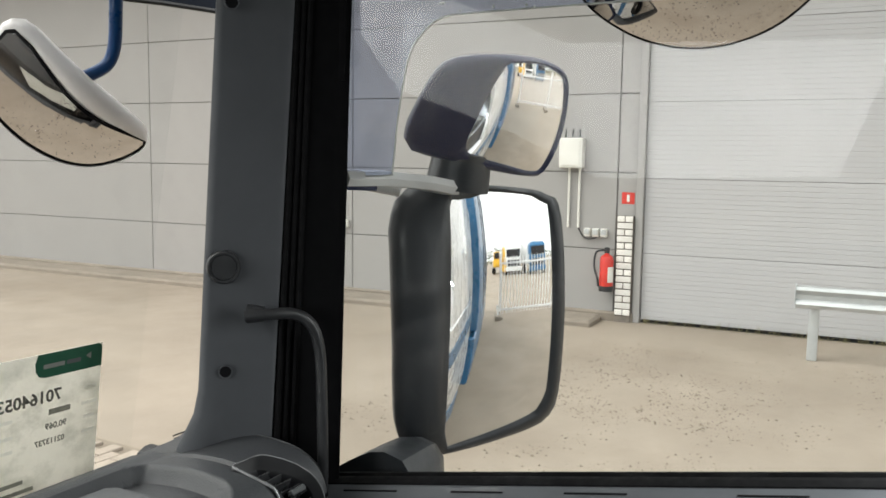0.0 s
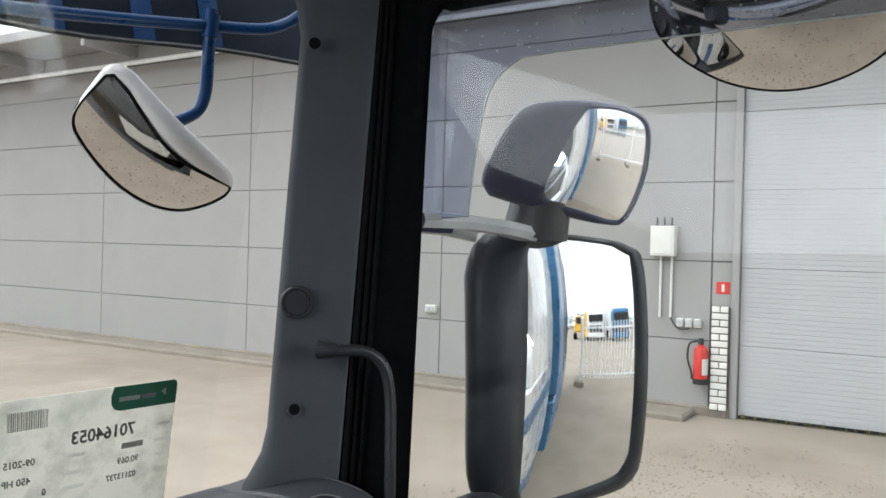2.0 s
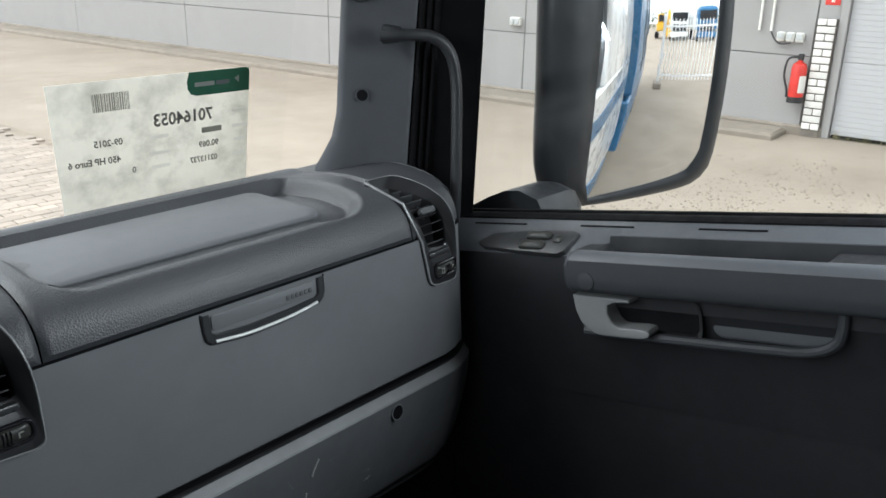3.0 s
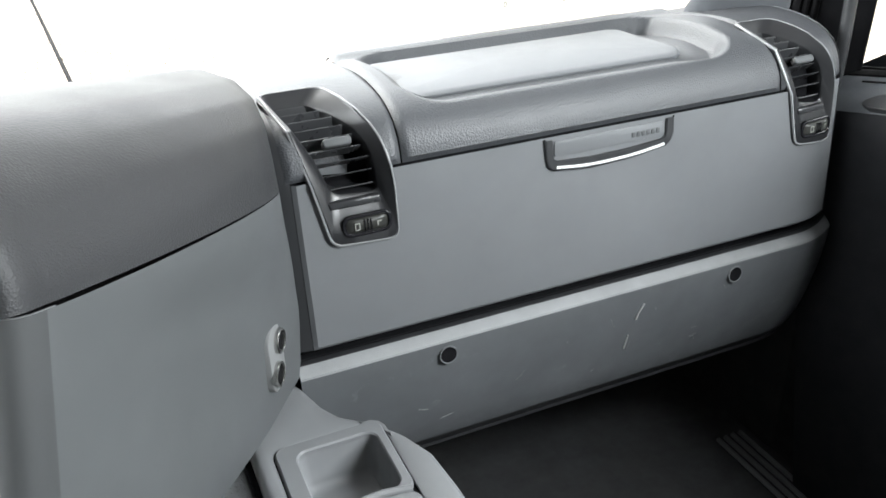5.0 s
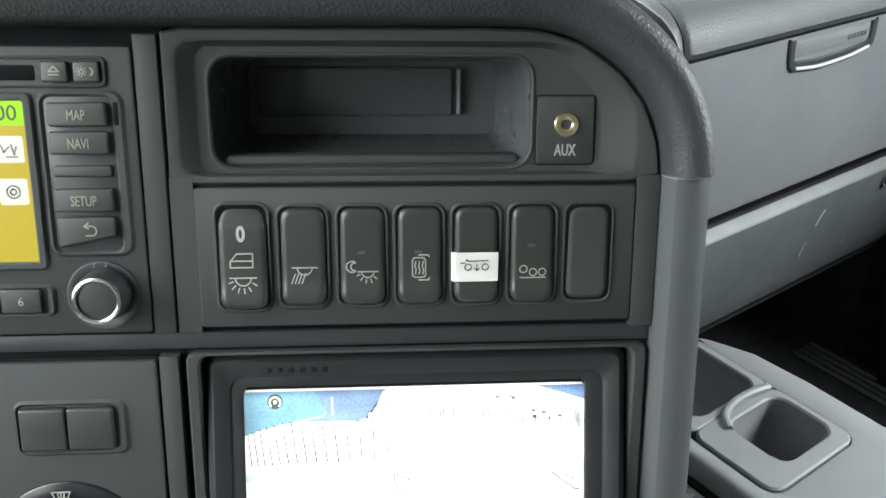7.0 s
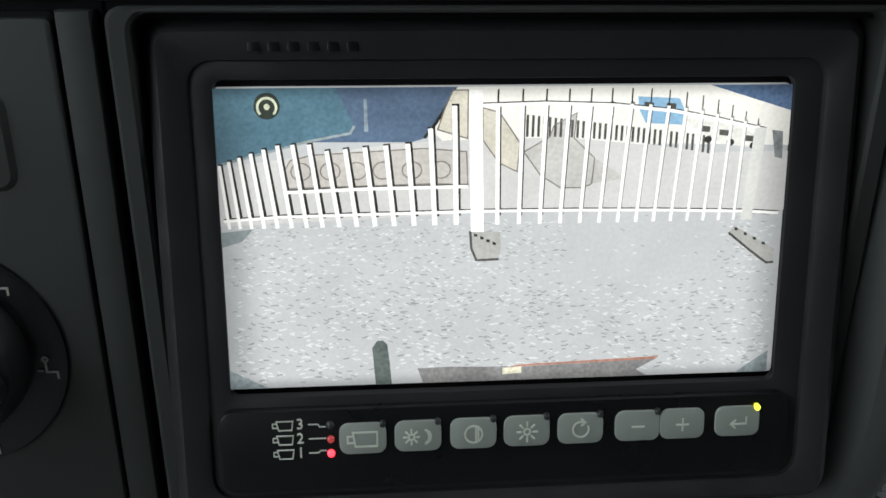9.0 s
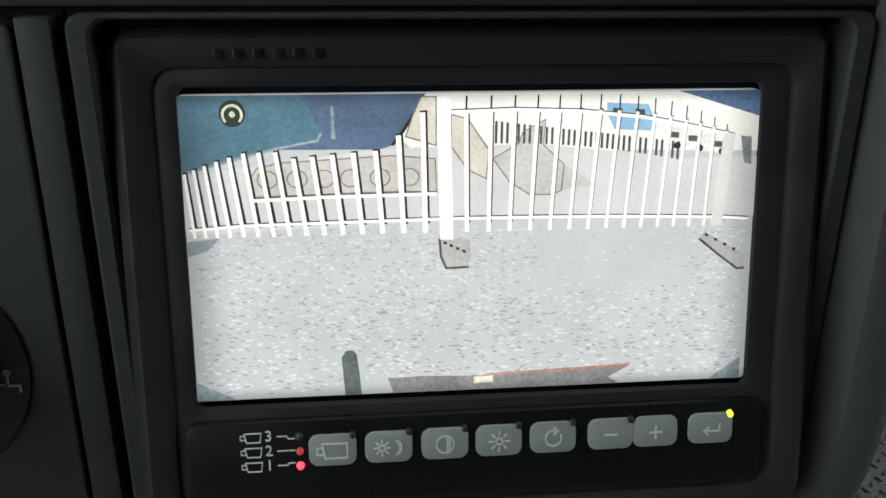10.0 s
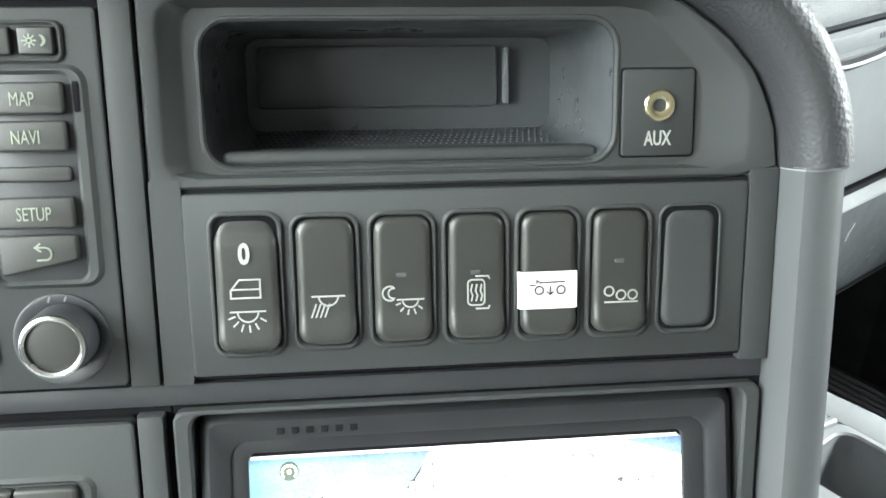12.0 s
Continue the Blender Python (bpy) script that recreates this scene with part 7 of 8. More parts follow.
part("upper_trim", loft([[(a, sunk(a, b, z), z) for a in along] for b, z in shelf[:7]], False), DOOR, door, "smooth grey upper door trim", sharp=60)
part("middle_panel", loft([[(a, sunk(a, b, z), z) for a in along] for b, z in shelf[6:]], False), PANEL, door, "middle door panel, darkened for shade", sharp=60)
part("lower_trim", box(-0.10, 0.9, -0.78, -0.205, -0.08, -0.003, 0.004), PANEL, door, "lower door trim, darkened for shade")
part("core", box(-0.10, 0.95, -0.78, -0.01, -0.09, -0.062, 0.004), BLACK, door)
slots = [part("vent_slot", moved(slab(rr(w, 0.0022, 0.0008, 2), -0.001, 0.0006, 0.0003), a, 0, 0), DARKGAP, door) for a, w in ((0.019, 0.085), (0.178, 0.072), (0.330, 0.075), (0.52, 0.07))]
for sl in slots:
    sl.matrix_basis = Matrix.Translation((0, -0.0130, -0.0272)) @ Euler((radians(-67), 0, 0)).to_matrix().to_4x4()
# window switch plate
SWM = Matrix.Translation((0.085, -0.0285, 0.0080)) @ Euler((radians(-56), 0, 0)).to_matrix().to_4x4()
plate_line = [(0.068, 0.017), (0.058, 0.021), (0.0, 0.020), (-0.055, 0.012), (-0.071, 0.002), (-0.072, -0.006), (-0.060, -0.0115), (0.0, -0.015), (0.052, -0.017), (0.060, -0.012)]
sw_plate = part("switch_plate", slab(plate_line, -0.004, 0.003, 0.001), BLACK, door, "black window switch plate")
sw_plate.matrix_basis = SWM
for x, y in ((0.016, 0.010), (0.012, -0.006)):
    part("window_switch", moved(dome(rr(0.036, 0.0125, 0.004, 5), 0.002, 0.005, 0.004), x, y), SWITCH, sw_plate)
part("window_switch", moved(dome(rr(0.012, 0.012, 0.003, 5), 0.002, 0.004, 0.002), 0.045, 0.006), SWITCH, sw_plate)
# armrest grip with open tray
grip_rings, TRAY_END = [], 0.445
for j in range(93):
    a = 0.158 + 0.36 * j / 92
    end = 1 - smooth(0.158, 0.172, a)
    f = smooth(0.193, 0.209, a) * (1 - smooth(TRAY_END - 0.018, TRAY_END, a))
    q = 0.010 * end
    grip_rings.append([(a, b, z) for b, z in ((-0.0205 - q, -0.0118), (-0.0235 - q - 0.002 * f, -0.0095), (-0.0275 - q - 0.010 * f, -0.0070), (-0.0275 - q - 0.032 * f, -0.0035), (-0.0275 - q - 0.034 * f, 0.024), (-0.0275 - q - 0.004 * f, 0.029), (-0.0270 - q, 0.032), (-0.0265 - q, 0.037), (-0.0285 - q, 0.0455 - q), (-0.035 - q, 0.0500 - q), (-0.055, 0.0508 - q), (-0.066, 0.0500 - q), (-0.0715, 0.0470 - q), (-0.074, 0.040 - q), (-0.074, -0.02))])
grip = part("armrest", loft([r[9:] for r in grip_rings], False), ARMREST, door, "padded dark armrest bar", sharp=60)
# tray inside takes the near-black panel colour as recess shade
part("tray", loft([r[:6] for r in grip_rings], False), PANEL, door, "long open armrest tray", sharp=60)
part("tray_rim", loft([r[5:10] for r in grip_rings], False), DOOR, door, "smooth grey tray rim", sharp=60)
part("armrest_end", loft([grip_rings[0]], True, True), ARMREST, door)
part("grip_screw", at(slab(rr(0.020, 0.020, 0.009, 5), 0, 0.0012, 0.0006), Matrix.Translation((0.193, -0.058, 0.0506))), ARMREST, grip)
# handle cup and silver lever
cup_line = rr(0.152, 0.056, 0.020, 6, 0.237, -0.102)
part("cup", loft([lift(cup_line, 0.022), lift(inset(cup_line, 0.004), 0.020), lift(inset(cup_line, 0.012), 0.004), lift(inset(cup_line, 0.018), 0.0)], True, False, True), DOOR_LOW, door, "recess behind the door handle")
# black sheet inside the cup stands in for the recess's shade
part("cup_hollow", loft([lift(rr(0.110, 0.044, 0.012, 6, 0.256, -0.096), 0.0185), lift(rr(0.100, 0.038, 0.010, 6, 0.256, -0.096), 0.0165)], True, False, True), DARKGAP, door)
part("pull_recess", slab(rr(0.136, 0.046, 0.014, 6, 0.386, -0.0985), -0.004, 0.0125, 0.004, 3), DOOR, door, "smooth grey pull recess")
part("lower_lip", tube(curve([(0.168, -0.1270, 0.022), (0.25, -0.1255, 0.024), (0.38, -0.1230, 0.024), (0.425, -0.1200, 0.023), (0.446, -0.110, 0.022), (0.453, -0.094, 0.022), (0.455, -0.074, 0.022)], 5), 0.0055, 10), ARMREST, door, "rounded lower lip of the pull recess")
lever = [(0.152, -0.0850), (0.224, -0.0860), (0.2245, -0.0895), (0.205, -0.0905), (0.1965, -0.0945), (0.1955, -0.1035), (0.1990, -0.1130), (0.2050, -0.1185), (0.2120, -0.1195), (0.2350, -0.1185), (0.2430, -0.1195), (0.2460, -0.1230), (0.2440, -0.1265), (0.2380, -0.1290), (0.2250, -0.1302), (0.1880, -0.1308), (0.1780, -0.1295), (0.1690, -0.1250), (0.1600, -0.1165), (0.1545, -0.1035)]
lever = [(a + 0.014, b + 0.0065) for a, b in lever]
part("handle", slab(list(reversed(lever)), 0.012, 0.040, 0.0016, 4), LEVER, door, "satin silver door lever")

seat = thing("passenger_seat", "dark leather passenger seat cushion", "seat")
cush = rr(0.22, 0.60, 0.08, 8, 2.035, 1.145)
part("cushion", loft([lift(inset(cush, 0.02), 1.28), lift(cush, 1.32), lift(cush, 1.385), lift(inset(cush, 0.012), 1.42), lift(inset(cush, 0.035), 1.438), lift(inset(cush, 0.07), 1.441)], True, True, True), SEAT, seat, sharp=70)
part("piping", tube([(x, y, 1.4245) for x, y in inset(cush, 0.013)] + [(*inset(cush, 0.013)[0], 1.4245)], 0.0035, 6), SEAT, seat)
part("base", box(1.95, 2.12, 0.86, 1.36, 1.05, 1.29, 0.03), BLACK, seat)
part("backrest", box(1.93, 2.14, 0.66, 0.80, 1.40, 2.0, 0.05), SEAT, seat)
step_mat = thing("step_strip", "dark ribbed entry step strip on the floor", "floor strip")
for k in range(4):
    part("rib", tube([(2.125 + 0.014 * k, 1.93, 1.053), (2.12 + 0.014 * k, 1.60, 1.053)], 0.004, 6), GREY, step_mat)

# ================= information card on the windscreen =================
ca, cb = V((1.764, 2.201, 1.818)), V((2.068, 2.172, 1.8235))
cx_ = (cb - ca).normalized()
cn_ = cx_.cross(V((0.0, 0.18, -0.98))).normalized()
cy_ = cn_.cross(cx_).normalized()
if cy_.z < 0:
    cy_ = -cy_
CM = Matrix((cx_.to_4d(), cy_.to_4d(), cx_.cross(cy_).to_4d(), (0, 0, 0, 1))).transposed()
CM.translation, CM[3][3] = ca, 1.0
for r_ in range(3):
    CM[3][r_] = 0.0
card = thing("information_card", "printed paper information card on the windscreen, seen from behind", "paper card", CM)
CW, CH = 0.300, 0.212


def sag(shape, dz=0.0):
    return [(x + (0.02 - 0.014 * y / CH) * (1 - x / CW), y, z + dz + 0.0025 * math.sin(x * 16) * (-y / CH)) for x, y, z in shape[0]], shape[1]


part("paper", sag(join(grid(lambda u, v: (CW * u, -CH * v, 0), 24, 16), grid(lambda u, v: (CW * u, -CH * v, 0.0004), 24, 16))), CARD, card)
green = [(0.201, 0.0), (0.294, 0.0), (0.2985, -0.003), (CW, -0.008), (CW, -0.034), (0.212, -0.034), (0.203, -0.031), (0.198, -0.024), (0.197, -0.012)]
part("green_tag", sag(loft([lift(green, 0.0)], True, True), 0.0009), CARD_GREEN, card, "green printed tag")
for x, w in ((0.225, 0.032), (0.255, 0.022)):
    part("tag_bar", sag(slab(rr(w, 0.006, 0.001, 2, x, -0.018), 0, 0.0001, 0.00005, 1), 0.0012), MARK if w > 0.03 else GREY, card)
part("tag_mark", sag(loft([lift([(0.274, -0.014), (0.282, -0.010), (0.282, -0.021)], 0.0)], True, True), 0.0012), MARK, card)


def mirrored(word, size, x, y):
    s = letters(word, size, 0.00005, 1.0, 0.025 * size)
    return sag(([(x - px, y + py, pz) for px, py, pz in s[0]], s[1]), 0.0009)


for word, size, x, y in (("70164053", 0.0240, 0.190, -0.062), ("09-2015", 0.0125, 0.074, -0.083), ("90.069", 0.0125, 0.231, -0.106), ("450 HP Euro 6", 0.0125, 0.052, -0.107), ("02113737", 0.0118, 0.222, -0.128), ("0", 0.0118, 0.108, -0.126)):
    part("print", mirrored(word, size, x, y), CARD_INK, card)
part("print", sag(slab(rr(0.034, 0.008, 0.001, 2, 0.236, -0.085), 0, 0.0001, 0.00005, 1), 0.0009), CARD_INK, card)
for x, y, w in ((0.284, -0.062, 0.022), (0.284, -0.085, 0.026), (0.284, -0.106, 0.018), (0.284, -0.128, 0.020), (0.150, -0.084, 0.030), (0.150, -0.107, 0.030), (0.150, -0.127, 0.030)):
    part("caption_bar", sag(slab(rr(w, 0.005, 0.001, 2, x, y), 0, 0.0001, 0.00005, 1), 0.0009), CAPTION, card)
for x, y, w in ((0.150, -0.176, 0.062), (0.150, -0.190, 0.095)):
    part("footer_bar", sag(slab(rr(w, 0.006, 0.001, 2, x, y), 0, 0.0001, 0.00005, 1), 0.0009), CARD_INK, card)
brng = random.Random(3)
bx, code = 0.058, []
while bx < 0.110:
    w = brng.choice((0.0008, 0.0012, 0.002))
    code.append(sag(slab([(bx, -0.040), (bx + w, -0.040), (bx + w, -0.016), (bx, -0.016)], 0, 0.0001, 0.00005, 1), 0.0009))
    bx += w + brng.choice((0.0008, 0.0012))
tagged(part("barcode", join(*code), CARD_INK, card, "black barcode"), kind="stuff")

# ================= outside mirrors =================
WATER = pane_material("rain_water", (0.97, 0.97, 0.97), 0.75, 0.0)


def frame_at(origin, right, up, normal):
    return Matrix(((right[0], up[0], normal[0], origin[0]), (right[1], up[1], normal[1], origin[1]), (right[2], up[2], normal[2], origin[2]), (0, 0, 0, 1)))


def rounded(points, n=4):
    out = [(p.x, p.y) for p in curve([(x, y, 0) for x, y in points + points[:1]], n)]
    return out[:-1]


def ccw(points):
    area = sum(points[k - 1][0] * points[k][1] - points[k][0] * points[k - 1][1] for k in range(len(points)))
    return points if area > 0 else list(reversed(points))


def convex(line, z, radius, steps=10):
    """A curved mirror glass inside an outline."""
    cx, cy = sum(p[0] for p in line) / len(line), sum(p[1] for p in line) / len(line)
    rings = []
    for k in range(steps + 1):
        s = max(1 - k / steps, 0.01)
        rings.append([(cx + (x - cx) * s, cy + (y - cy) * s, z) for x, y in line])
    return bowed(loft(rings, True, False, True), radius)


def bowed(shape, radius):
    """Bends a shape backwards from its middle, like the face of a ball."""
    return [(x, y, z - (x * x + y * y - 0.008) / (2 * radius)) for x, y, z in shape[0]], shape[1]


side_mirror = thing("side_mirror", "tall black rear-view mirror on the passenger side", "mirror", frame_at((2.48, 1.77, 1.83), (0.8572, -0.5150, 0), (-0.0103, -0.0171, 0.9998), (-0.5149, -0.8570, -0.02)))
lm = ccw(rounded([(-0.0826, 0.190), (-0.074, 0.2035), (0.050, 0.1965), (0.084, 0.185), (0.1005, 0.160), (0.1065, -0.115), (0.099, -0.150), (0.072, -0.1725), (-0.066, -0.2010), (-0.0805, -0.194), (-0.0858, -0.0227)], 5))
lo = ccw(rounded([(-0.170, 0.150), (-0.150, 0.200), (-0.088, 0.2145), (0.075, 0.2035), (0.113, 0.190), (0.133, 0.155), (0.1405, -0.130), (0.131, -0.175), (0.098, -0.200), (-0.060, -0.2185), (-0.088, -0.213), (-0.150, -0.180), (-0.1665, -0.0144)], 5))
lm, lo = [(x * 1.03 + 0.002, y) for x, y in lm], [(x * 1.03 + 0.002, y) for x, y in lo]


def mirror_body(owner, glass_line, body_line, depth, radius, shell, c=(0.0, 0.0), shrink=0.6, back=(0.0, 0.0)):
    g, b = spun(glass_line, 72, *c), spun(body_line, 72, *c)
    bx_, by_ = sum(p[0] for p in b) / 72 + back[0], sum(p[1] for p in b) / 72 + back[1]
    rings = [lift(inset(g, 0.001), -0.004), lift(g, 0.002), lift([(x + (u - x) * 0.35, y + (v - y) * 0.35) for (x, y), (u, v) in zip(g, b)], 0.006), lift([(x + (u - x) * 0.8, y + (v - y) * 0.8) for (x, y), (u, v) in zip(g, b)], 0.001), lift(b, -0.012)]
    for k in range(1, 7):
        a = math.pi / 2 * k / 6
        s = 1 - (1 - shrink) * math.sin(a) ** 2 * (1 if k < 6 else 1.2)
        rings.append([(bx_ + (x - bx_) * s, by_ + (y - by_) * s, -0.012 - depth * math.sin(a)) for x, y in b])
    part("housing", bowed(loft(rings, True, False, True), radius), shell, owner, sharp=80)
    part("glass", convex(g, 0.0005, radius), MIRROR, owner, "clean mirror glass", sharp=80)


mirror_body(side_mirror, lm, lo, 0.075, 1.05, SHELL)
part("arm", tube(curve([(-0.16, 0.205, -0.03), (-0.22, 0.215, -0.05), (-0.30, 0.215, -0.07)]), [0.012] * 16 + [0.013], 12), ARM_SHEEN, side_mirror, "upper mirror bracket")
wide = thing("wide_angle_mirror", "smaller dark blue wide-angle mirror above the side mirror", "mirror", frame_at((2.47, 1.73, 2.14), (0.8751, -0.4839, 0), (-0.1206, -0.2181, 0.9684), (-0.4686, -0.8475, -0.2493)))
um = ccw(rounded([(-0.043, 0.083), (0.008, 0.0855), (0.052, 0.075), (0.0685, 0.053), (0.073, -0.014), (0.058, -0.070), (0.034, -0.0785), (-0.023, -0.067), (-0.081, -0.0545), (-0.0935, -0.037), (-0.086, -0.0046), (-0.066, 0.0474)], 5))
uo = ccw(rounded([(-0.172, -0.044), (-0.168, -0.009), (-0.139, 0.060), (-0.102, 0.0845), (-0.025, 0.0945), (0.049, 0.087), (0.080, 0.058), (0.0785, -0.013), (0.060, -0.082), (0.024, -0.088), (-0.036, -0.0805), (-0.127, -0.066), (-0.160, -0.060)], 5))
mirror_body(wide, um, uo, 0.09, 0.42, SHELL_BLUE, (0.0, 0.0), 0.5, (0.02, 0.0))
part("neck", tube([(-0.07, -0.06, -0.04), (-0.075, -0.115, -0.035)], [0.045, 0.05], 14), SHELL, wide)
bracket = thing("mirror_bracket", "grey and black mirror bracket on the door", "mirror bracket")
# arm coloured pale in place of the bright reflection over it
part("upper_arm", loft([[(x, y + dy, z + dz) for dy, dz in ((-0.018, 0.0), (-0.014, 0.010), (0.014, 0.012), (0.018, 0.0), (0.014, -0.010), (-0.014, -0.010))] for x, y, z in ((2.24, 1.90, 2.052), (2.30, 1.865, 2.052), (2.355, 1.83, 2.046), (2.398, 1.812, 2.038))], True, True, True), ARM_SHEEN, bracket, "upper arm paled by a painted reflection")
part("arm_root", loft([[(x, y + dy, z + dz) for dy, dz in ((-0.020, 0.0), (-0.016, 0.013), (0.016, 0.015), (0.020, 0.0), (0.016, -0.013), (-0.016, -0.013))] for x, y, z in ((2.235, 1.915, 2.050), (2.285, 1.885, 2.048))], True, True, True), SHELL_BLUE, bracket, "dark blue bracket root")
foot_line = [(1.935, 1.60), (1.93, 1.618), (1.91, 1.636), (1.885, 1.652), (1.855, 1.668), (1.83, 1.673), (1.80, 1.666), (1.785, 1.645), (1.782, 1.60)]
part("lower_foot", loft([[(x, 1.858 + (y - 1.858) * s, 1.60 + (z - 1.60) * s) for y, z in foot_line] for x, s in ((2.25, 1.0), (2.33, 0.98), (2.36, 0.85), (2.38, 0.55), (2.384, 0.3))], True, True, True), SHELL, bracket, "black lower foot")

front_mirror = thing("front_mirror", "front view mirror with pale shell on a blue arm", "mirror", frame_at((2.09, 2.24, 2.151), (0.8222, -0.5692, 0), (-0.3968, -0.5732, 0.717), (-0.4081, -0.5894, -0.6972)))
fm = ccw(rounded([(-0.088, 0.115), (-0.0623, 0.119), (-0.0206, 0.0827), (0.0128, 0.0494), (0.0522, 0.0095), (0.088, -0.0335), (0.0966, -0.055), (0.0864, -0.0895), (0.0539, -0.1126), (0.0147, -0.1232), (-0.0295, -0.1063), (-0.0776, -0.0633), (-0.1222, 0.0003), (-0.1324, 0.0312), (-0.1209, 0.0629)], 5))
fm = [(a, b * 1.07 - 0.008) for a, b in fm]
fs = fm
fm = ccw(rounded([(-0.085, 0.110), (-0.0655, 0.1024), (-0.0305, 0.0519), (-0.0081, 0.0211), (0.0227, -0.0095), (0.0547, -0.0335), (0.0885, -0.0560), (0.0955, -0.072), (0.0864, -0.0895), (0.0539, -0.1126), (0.0147, -0.1232), (-0.0295, -0.1063), (-0.0776, -0.0633), (-0.1222, 0.0003), (-0.1324, 0.0312), (-0.1209, 0.0629)], 5))
fm = [(a, b * 1.07 - 0.008) for a, b in fm]
fmg = inset(fm, 0.0035)
part("glass", convex(spun(fmg, 72, -0.02, -0.01), 0.0, 0.35), MIRROR_DIM, front_mirror, "convex mirror glass", sharp=80)
b72 = spun(fm, 72, -0.02, -0.01)
part("gasket", bowed(loft([lift(inset(b72, 0.004), -0.002), lift(inset(b72, 0.003), 0.002), lift(b72, 0.001), lift(b72, -0.006)]), 0.35), RUBBER, front_mirror, "black glass gasket")
s72 = spun(fs, 72, -0.02, -0.01)
part("shell", bowed(loft([lift(b72, -0.004), lift([(x + (u - x) * 0.3, y + (v - y) * 0.3) for (x, y), (u, v) in zip(b72, s72)], 0.003), lift([(x + (u - x) * 0.75, y + (v - y) * 0.75) for (x, y), (u, v) in zip(b72, s72)], 0.002), lift(s72, -0.006)] + [[(x * (1 - 0.5 * math.sin(a) ** 2) + 0.004 * math.sin(a), y * (1 - 0.5 * math.sin(a) ** 2) - 0.004 * math.sin(a), -0.006 - 0.034 * math.sin(a)) for x, y in s72] for a in [math.pi / 2 * k / 6 for k in range(1, 7)]], True, False, True), 0.35), SHELL_PALE, front_mirror, "pale grey wet shell", sharp=60)
drng = random.Random(2)


def droplets(owner, line, count, radius, z, r0, r1, squeeze=1.0):
    """Rain drops on a curved face inside an outline."""
    out = []
    cx, cy = sum(p[0] for p in line) / len(line), sum(p[1] for p in line) / len(line)
    for _ in range(count):
        p, f, r = drng.choice(line), squeeze * math.sqrt(drng.random()) * 0.97, drng.uniform(r0, r1)
        out.append(moved(dome(circle(r, 7), 0, 0.0001, r * 0.55, 2), cx + (p[0] - cx) * f, cy + (p[1] - cy) * f, z))
    return tagged(part("raindrops", bowed(join(*out), radius), WATER, owner, "clear rain drops"), kind="stuff")


droplets(front_mirror, b72, 260, 0.35, 0.0006, 0.0005, 0.0013)
arm = thing("blue_tube_frame", "bent blue steel tube carrying the front mirror", "mirror arm")
part("drop_tube", tube(curve([(2.10, 2.168, 2.345), (2.10, 2.170, 2.32), (2.106, 2.180, 2.27), (2.115, 2.195, 2.232), (2.112, 2.208, 2.206), (2.088, 2.222, 2.188), (2.066, 2.230, 2.180)], 6), 0.0092, 12), TUBE_BLUE, arm)
part("cross_tube", tube(curve([(1.60, 2.255, 2.268), (1.83, 2.222, 2.290), (1.98, 2.195, 2.307), (2.10, 2.168, 2.322), (2.16, 2.128, 2.326), (2.182, 2.10, 2.336), (2.19, 2.07, 2.352)], 6), 0.0085, 12), TUBE_BLUE, arm)
part("grommet", tube([(2.078, 2.226, 2.184), (2.066, 2.230, 2.180)], 0.0125, 12), RUBBER, arm, "black rubber grommet")
part("clamp", tube([(2.10, 2.170, 2.306), (2.10, 2.167, 2.338)], 0.0125, 12), TUBE_BLUE, arm)

kerb_mirror = thing("kerb_mirror", "wide convex kerb mirror above the passenger window", "mirror", frame_at((2.42, 1.47, 2.30), (0.1728, -0.985, 0), (-0.8047, -0.1412, 0.5766), (-0.5679, -0.0996, -0.817)))
km = ccw(rounded([(-0.150, 0.083), (-0.1562, 0.070), (-0.1619, 0.0286), (-0.1554, -0.0133), (-0.1328, -0.0493), (-0.089, -0.0861), (-0.0508, -0.1047), (-0.0056, -0.1143), (0.0423, -0.110), (0.0943, -0.0862), (0.1289, -0.0538), (0.1575, -0.0155), (0.1633, 0.0171), (0.1604, 0.0702), (0.150, 0.094), (0.0262, 0.0897)], 4))
k72 = spun(km, 84, 0.0, 0.0)
part("glass", convex(inset(k72, 0.002), 0.0, 0.40), MIRROR_DIM, kerb_mirror, "convex mirror glass", sharp=80)
part("gasket", bowed(loft([lift(inset(k72, 0.003), -0.002), lift(inset(k72, 0.002), 0.0015), lift(k72, 0.001), lift(k72, -0.006)]), 0.40), RUBBER, kerb_mirror)
part("shell", bowed(loft([lift(k72, -0.004)] + [[(x * (1 - 0.45 * math.sin(a) ** 2), y * (1 - 0.45 * math.sin(a) ** 2) + 0.02 * math.sin(a), -0.006 - 0.05 * math.sin(a)) for x, y in k72] for a in [math.pi / 2 * k / 6 for k in range(1, 7)]], True, False, True), 0.40), SHELL_BLUE, kerb_mirror, "dark blue shell", sharp=60)
droplets(kerb_mirror, inset(k72, 0.004), 420, 0.40, 0.0006, 0.0006, 0.0014)
part("stem", tube([(0.0, 0.07, -0.04), (0.0, 0.16, -0.09)], 0.016, 10), SHELL, kerb_mirror)

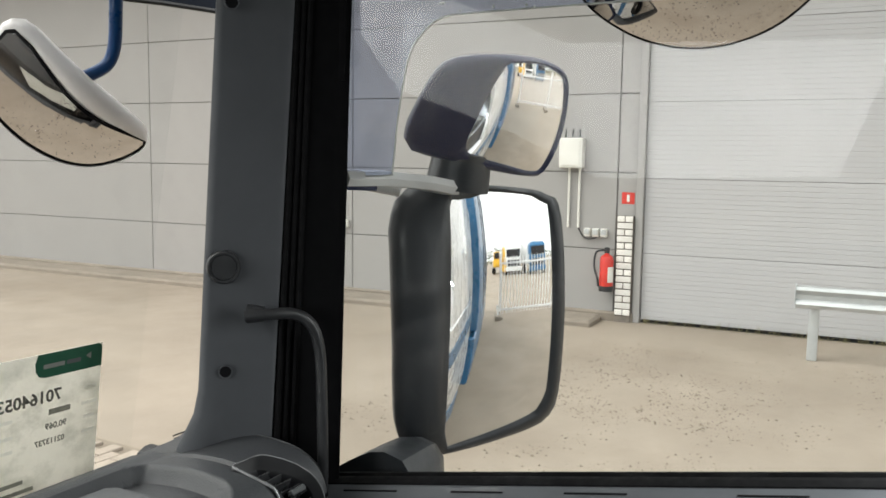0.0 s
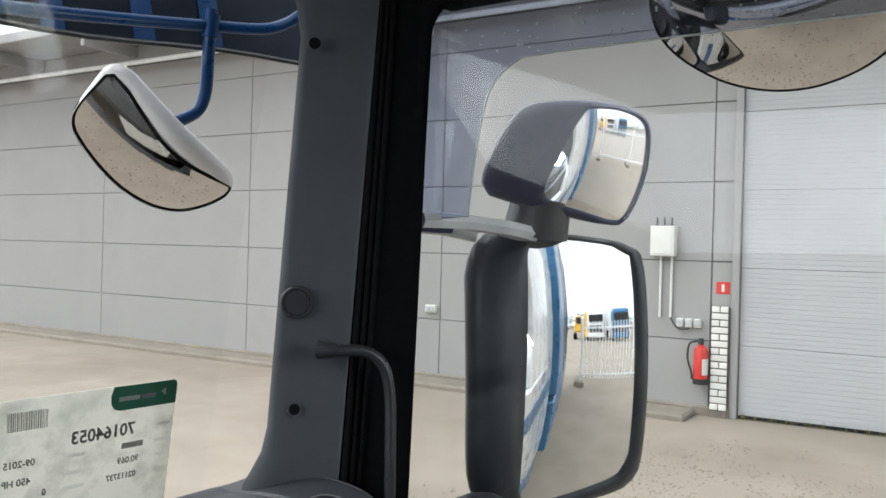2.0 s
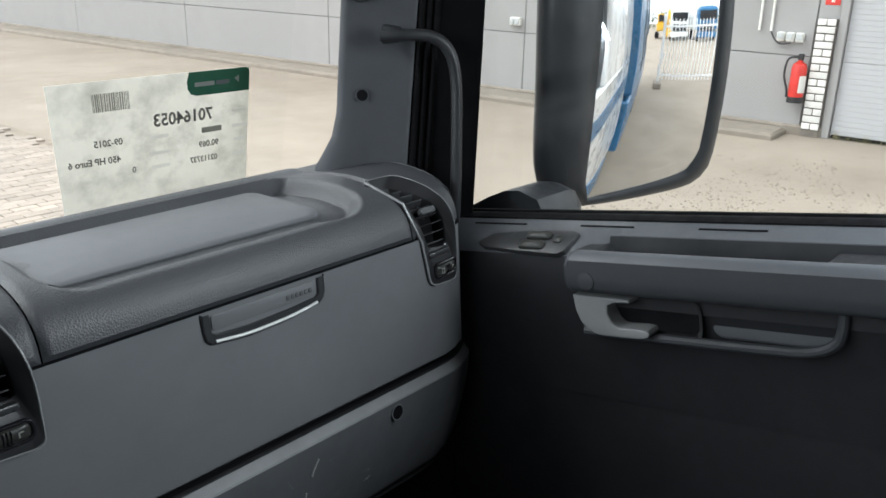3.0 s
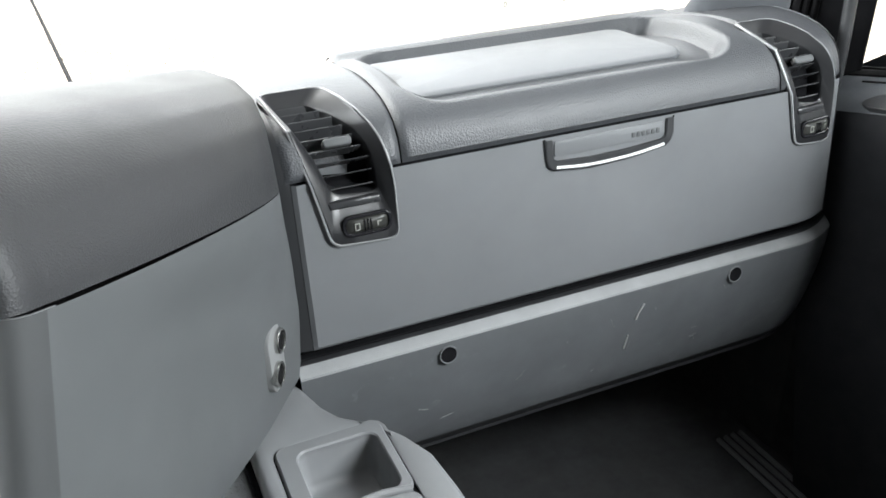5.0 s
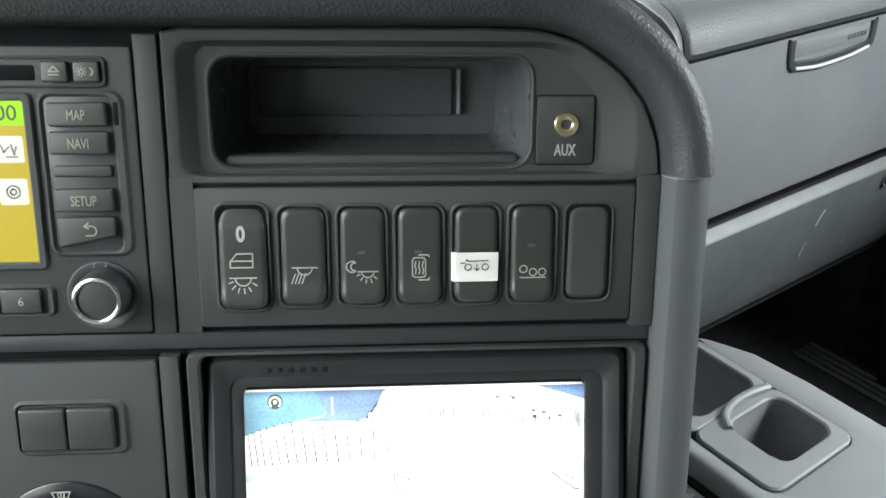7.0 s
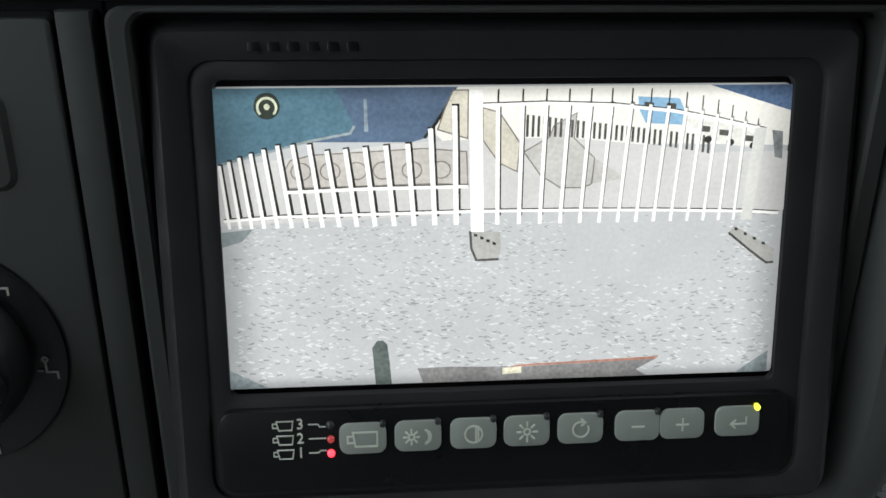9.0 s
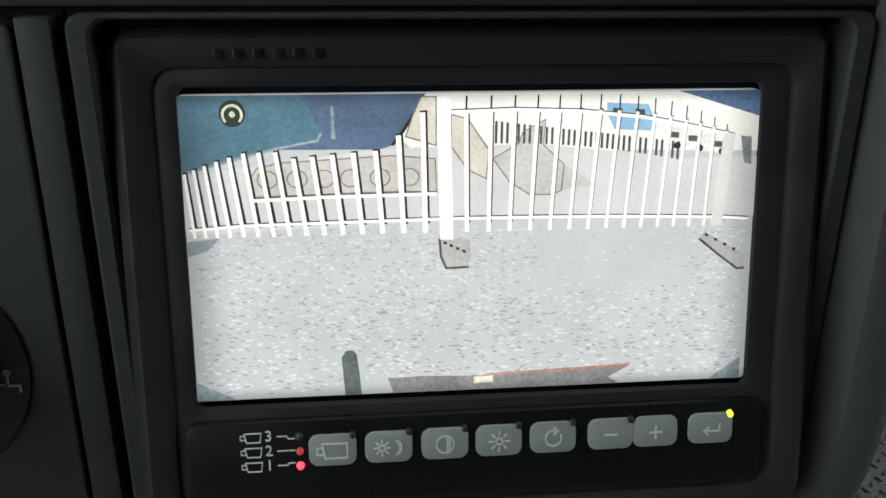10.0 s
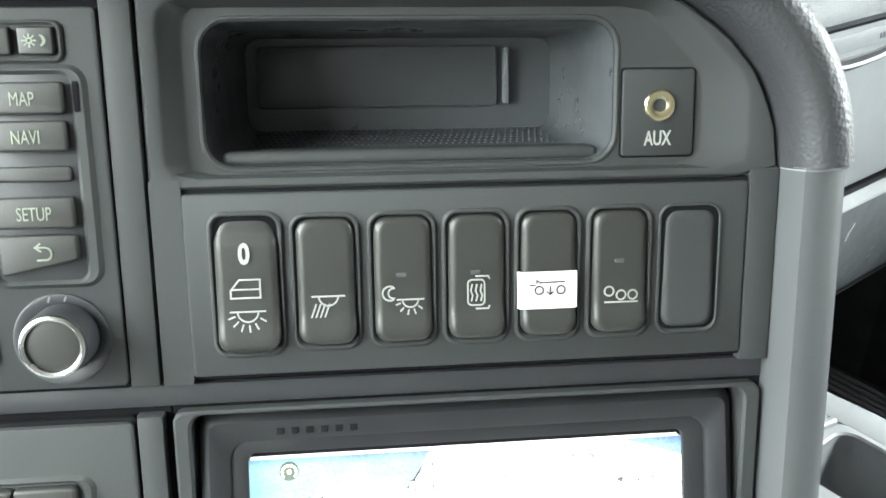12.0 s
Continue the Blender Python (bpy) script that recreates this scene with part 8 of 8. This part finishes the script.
deflector = thing("wind_deflector", "tinted plastic wind deflector with raindrops round the side window", "wind deflector")
DX = 2.262
inner_d = curve([(DX, 0.98, 2.260), (DX, 1.287, 2.2620), (DX, 1.58, 2.2645), (DX, 1.723, 2.2645), (DX, 1.758, 2.2600), (DX, 1.786, 2.2400), (DX, 1.8040, 2.2100), (DX, 1.819, 2.136), (DX, 1.827, 2.068), (DX, 1.833, 2.058), (DX, 1.905, 2.055)], 6)
outer_d = [V((DX, max(p.y, 0.98) + (0.10 if p.z < 2.24 else 0.0) + 0.06 * smooth(1.70, 1.80, p.y) * (p.z >= 2.24), 2.36 if p.z > 2.235 else p.z + 0.08 * smooth(2.06, 2.2, p.z))) for p in inner_d]
part("sheet", loft([[tuple(p) for p in inner_d], [tuple(p) for p in outer_d]], False), DEFLECT, deflector).visible_shadow = False
part("polished_edge", tube(inner_d, 0.0012, 6), CARD_PALE, deflector, "bright polished edge")
drops = []
for k in range(70):
    y, z = drng.uniform(1.2, 1.86), drng.uniform(2.265, 2.318)
    r = drng.uniform(0.0008, 0.0022)
    drops.append(moved(at(dome(circle(r, 8), 0, 0.0002, r * 0.7, 2), Euler((0, radians(-90), 0)).to_matrix().to_4x4()), DX - 0.0008, y, z))
tagged(part("raindrops", join(*drops), CARD_PALE, deflector), kind="stuff")

visor = thing("sun_visor", "dark translucent sun visor with blue panels outside the windscreen", "sun visor")
def visor_point(x, v):
    return V((x, 2.335 - 0.11 * (x - 1.05) ** 2 + 0.05 * v, 2.283 + 0.02 * smooth(1.9, 2.2, x) + 0.20 * v))
part("panel", join(grid(lambda u, v: visor_point(-0.1 + 2.42 * u, v), 40, 5), grid(lambda u, v: visor_point(-0.1 + 2.42 * u, v) + V((0, 0.005, 0)), 40, 5)), BLUE_DARK, visor)
for x0 in (1.72, 1.90, 2.02, 2.12):
    part("blue_panel", grid(lambda u, v: visor_point(x0 + 0.03 * u, 0.02 + 0.9 * v) + V((0, -0.002, 0)), 4, 4), TUBE_BLUE, visor, "bright blue panel")
part("edge", tube([visor_point(-0.1 + 2.42 * k / 40, 0) for k in range(41)], 0.004, 6), BLACK, visor)

# ================= paving =================
paver_long = mesh_of("paving_brick", box(-0.1, 0.1, -0.05, 0.05, 0.0, 0.035, 0.005), PAVER_ONE)
near, far_v, far_f = 0, [], []
unit = box(-0.1, 0.1, -0.05, 0.05, 0.0, 0.035, 0.006)
pave = random.Random(8)
for j in range(190):
    for i in range(70):
        x, y = -9.0 + 0.207 * i + 0.1035 * (j % 2), 4.1 + 0.1045 * j
        if x > 5.12 - 0.02 * (j % 3) - 0.09 * (y > 9.3) * (y - 9.3) * 0.2:
            continue
        dz, tx = pave.uniform(-0.003, 0.003), pave.uniform(-0.02, 0.02)
        if near < 290 and 7.8 < y < 9.2 and 2.6 < x < 5.0:
            near += 1
            b = new("paving_brick", paver_long)
            b.parent = paving_bed
            b.location, b.rotation_euler = (x, y, dz), (0, 0, tx)
        else:
            m = Matrix.Translation((x, y, dz)) @ Euler((0, 0, tx)).to_matrix().to_4x4()
            base = len(far_v)
            far_v += [tuple(m @ V(p)) for p in unit[0]]
            far_f += [tuple(q + base for q in f) for f in unit[1][1:]]
rest = part("paving_rest", (far_v, far_f), PAVER, paving_bed)
tagged(rest, kind="stuff")

# loose grit on the yard between the truck and the wall
grng = random.Random(21)
gv, gf = [], []
for k in range(16000):
    x, y = 3.6 + 7.0 * grng.random() ** 1.6, grng.uniform(0.8, 6.0)
    if noise.noise((x * 0.45, y * 0.9, 3.0)) + 0.35 * noise.noise((x * 2.0, y * 2.0, 1.0)) < 0.10:
        continue
    r, a0 = 0.003 + 0.013 * grng.random() ** 3, grng.uniform(0, 6.3)
    ring = [(x + r * grng.uniform(0.7, 1.2) * math.cos(a0 + a * 1.2566), y + r * grng.uniform(0.7, 1.2) * math.sin(a0 + a * 1.2566), 0.0) for a in range(5)]
    b0 = len(gv)
    gv += ring + [(x, y, r * 0.7)]
    gf += [(b0 + j, b0 + (j + 1) % 5, b0 + 5) for j in range(5)]
for k in range(4200):
    x, y = grng.gauss(8.4, 1.0), grng.gauss(3.2, 0.9)
    if noise.noise((x * 1.3, y * 1.6, 5.0)) < -0.05:
        continue
    r = 0.003 + 0.013 * grng.random() ** 3
    b0 = len(gv)
    gv += [(x - r, y, 0), (x, y - r * 0.8, 0), (x + r * 0.9, y, 0), (x, y + r, 0), (x, y, r * 0.7)]
    gf += [(b0 + j, b0 + (j + 1) % 4, b0 + 4) for j in range(4)]
tagged(part("yard_grit", (gv, gf), material("yard_crumbs", (0.21, 0.175, 0.135), 0.95, vary=0.2, scale=4, island=0.3)), "scattered dark grit and crumbs on the yard", "grit", kind="stuff")
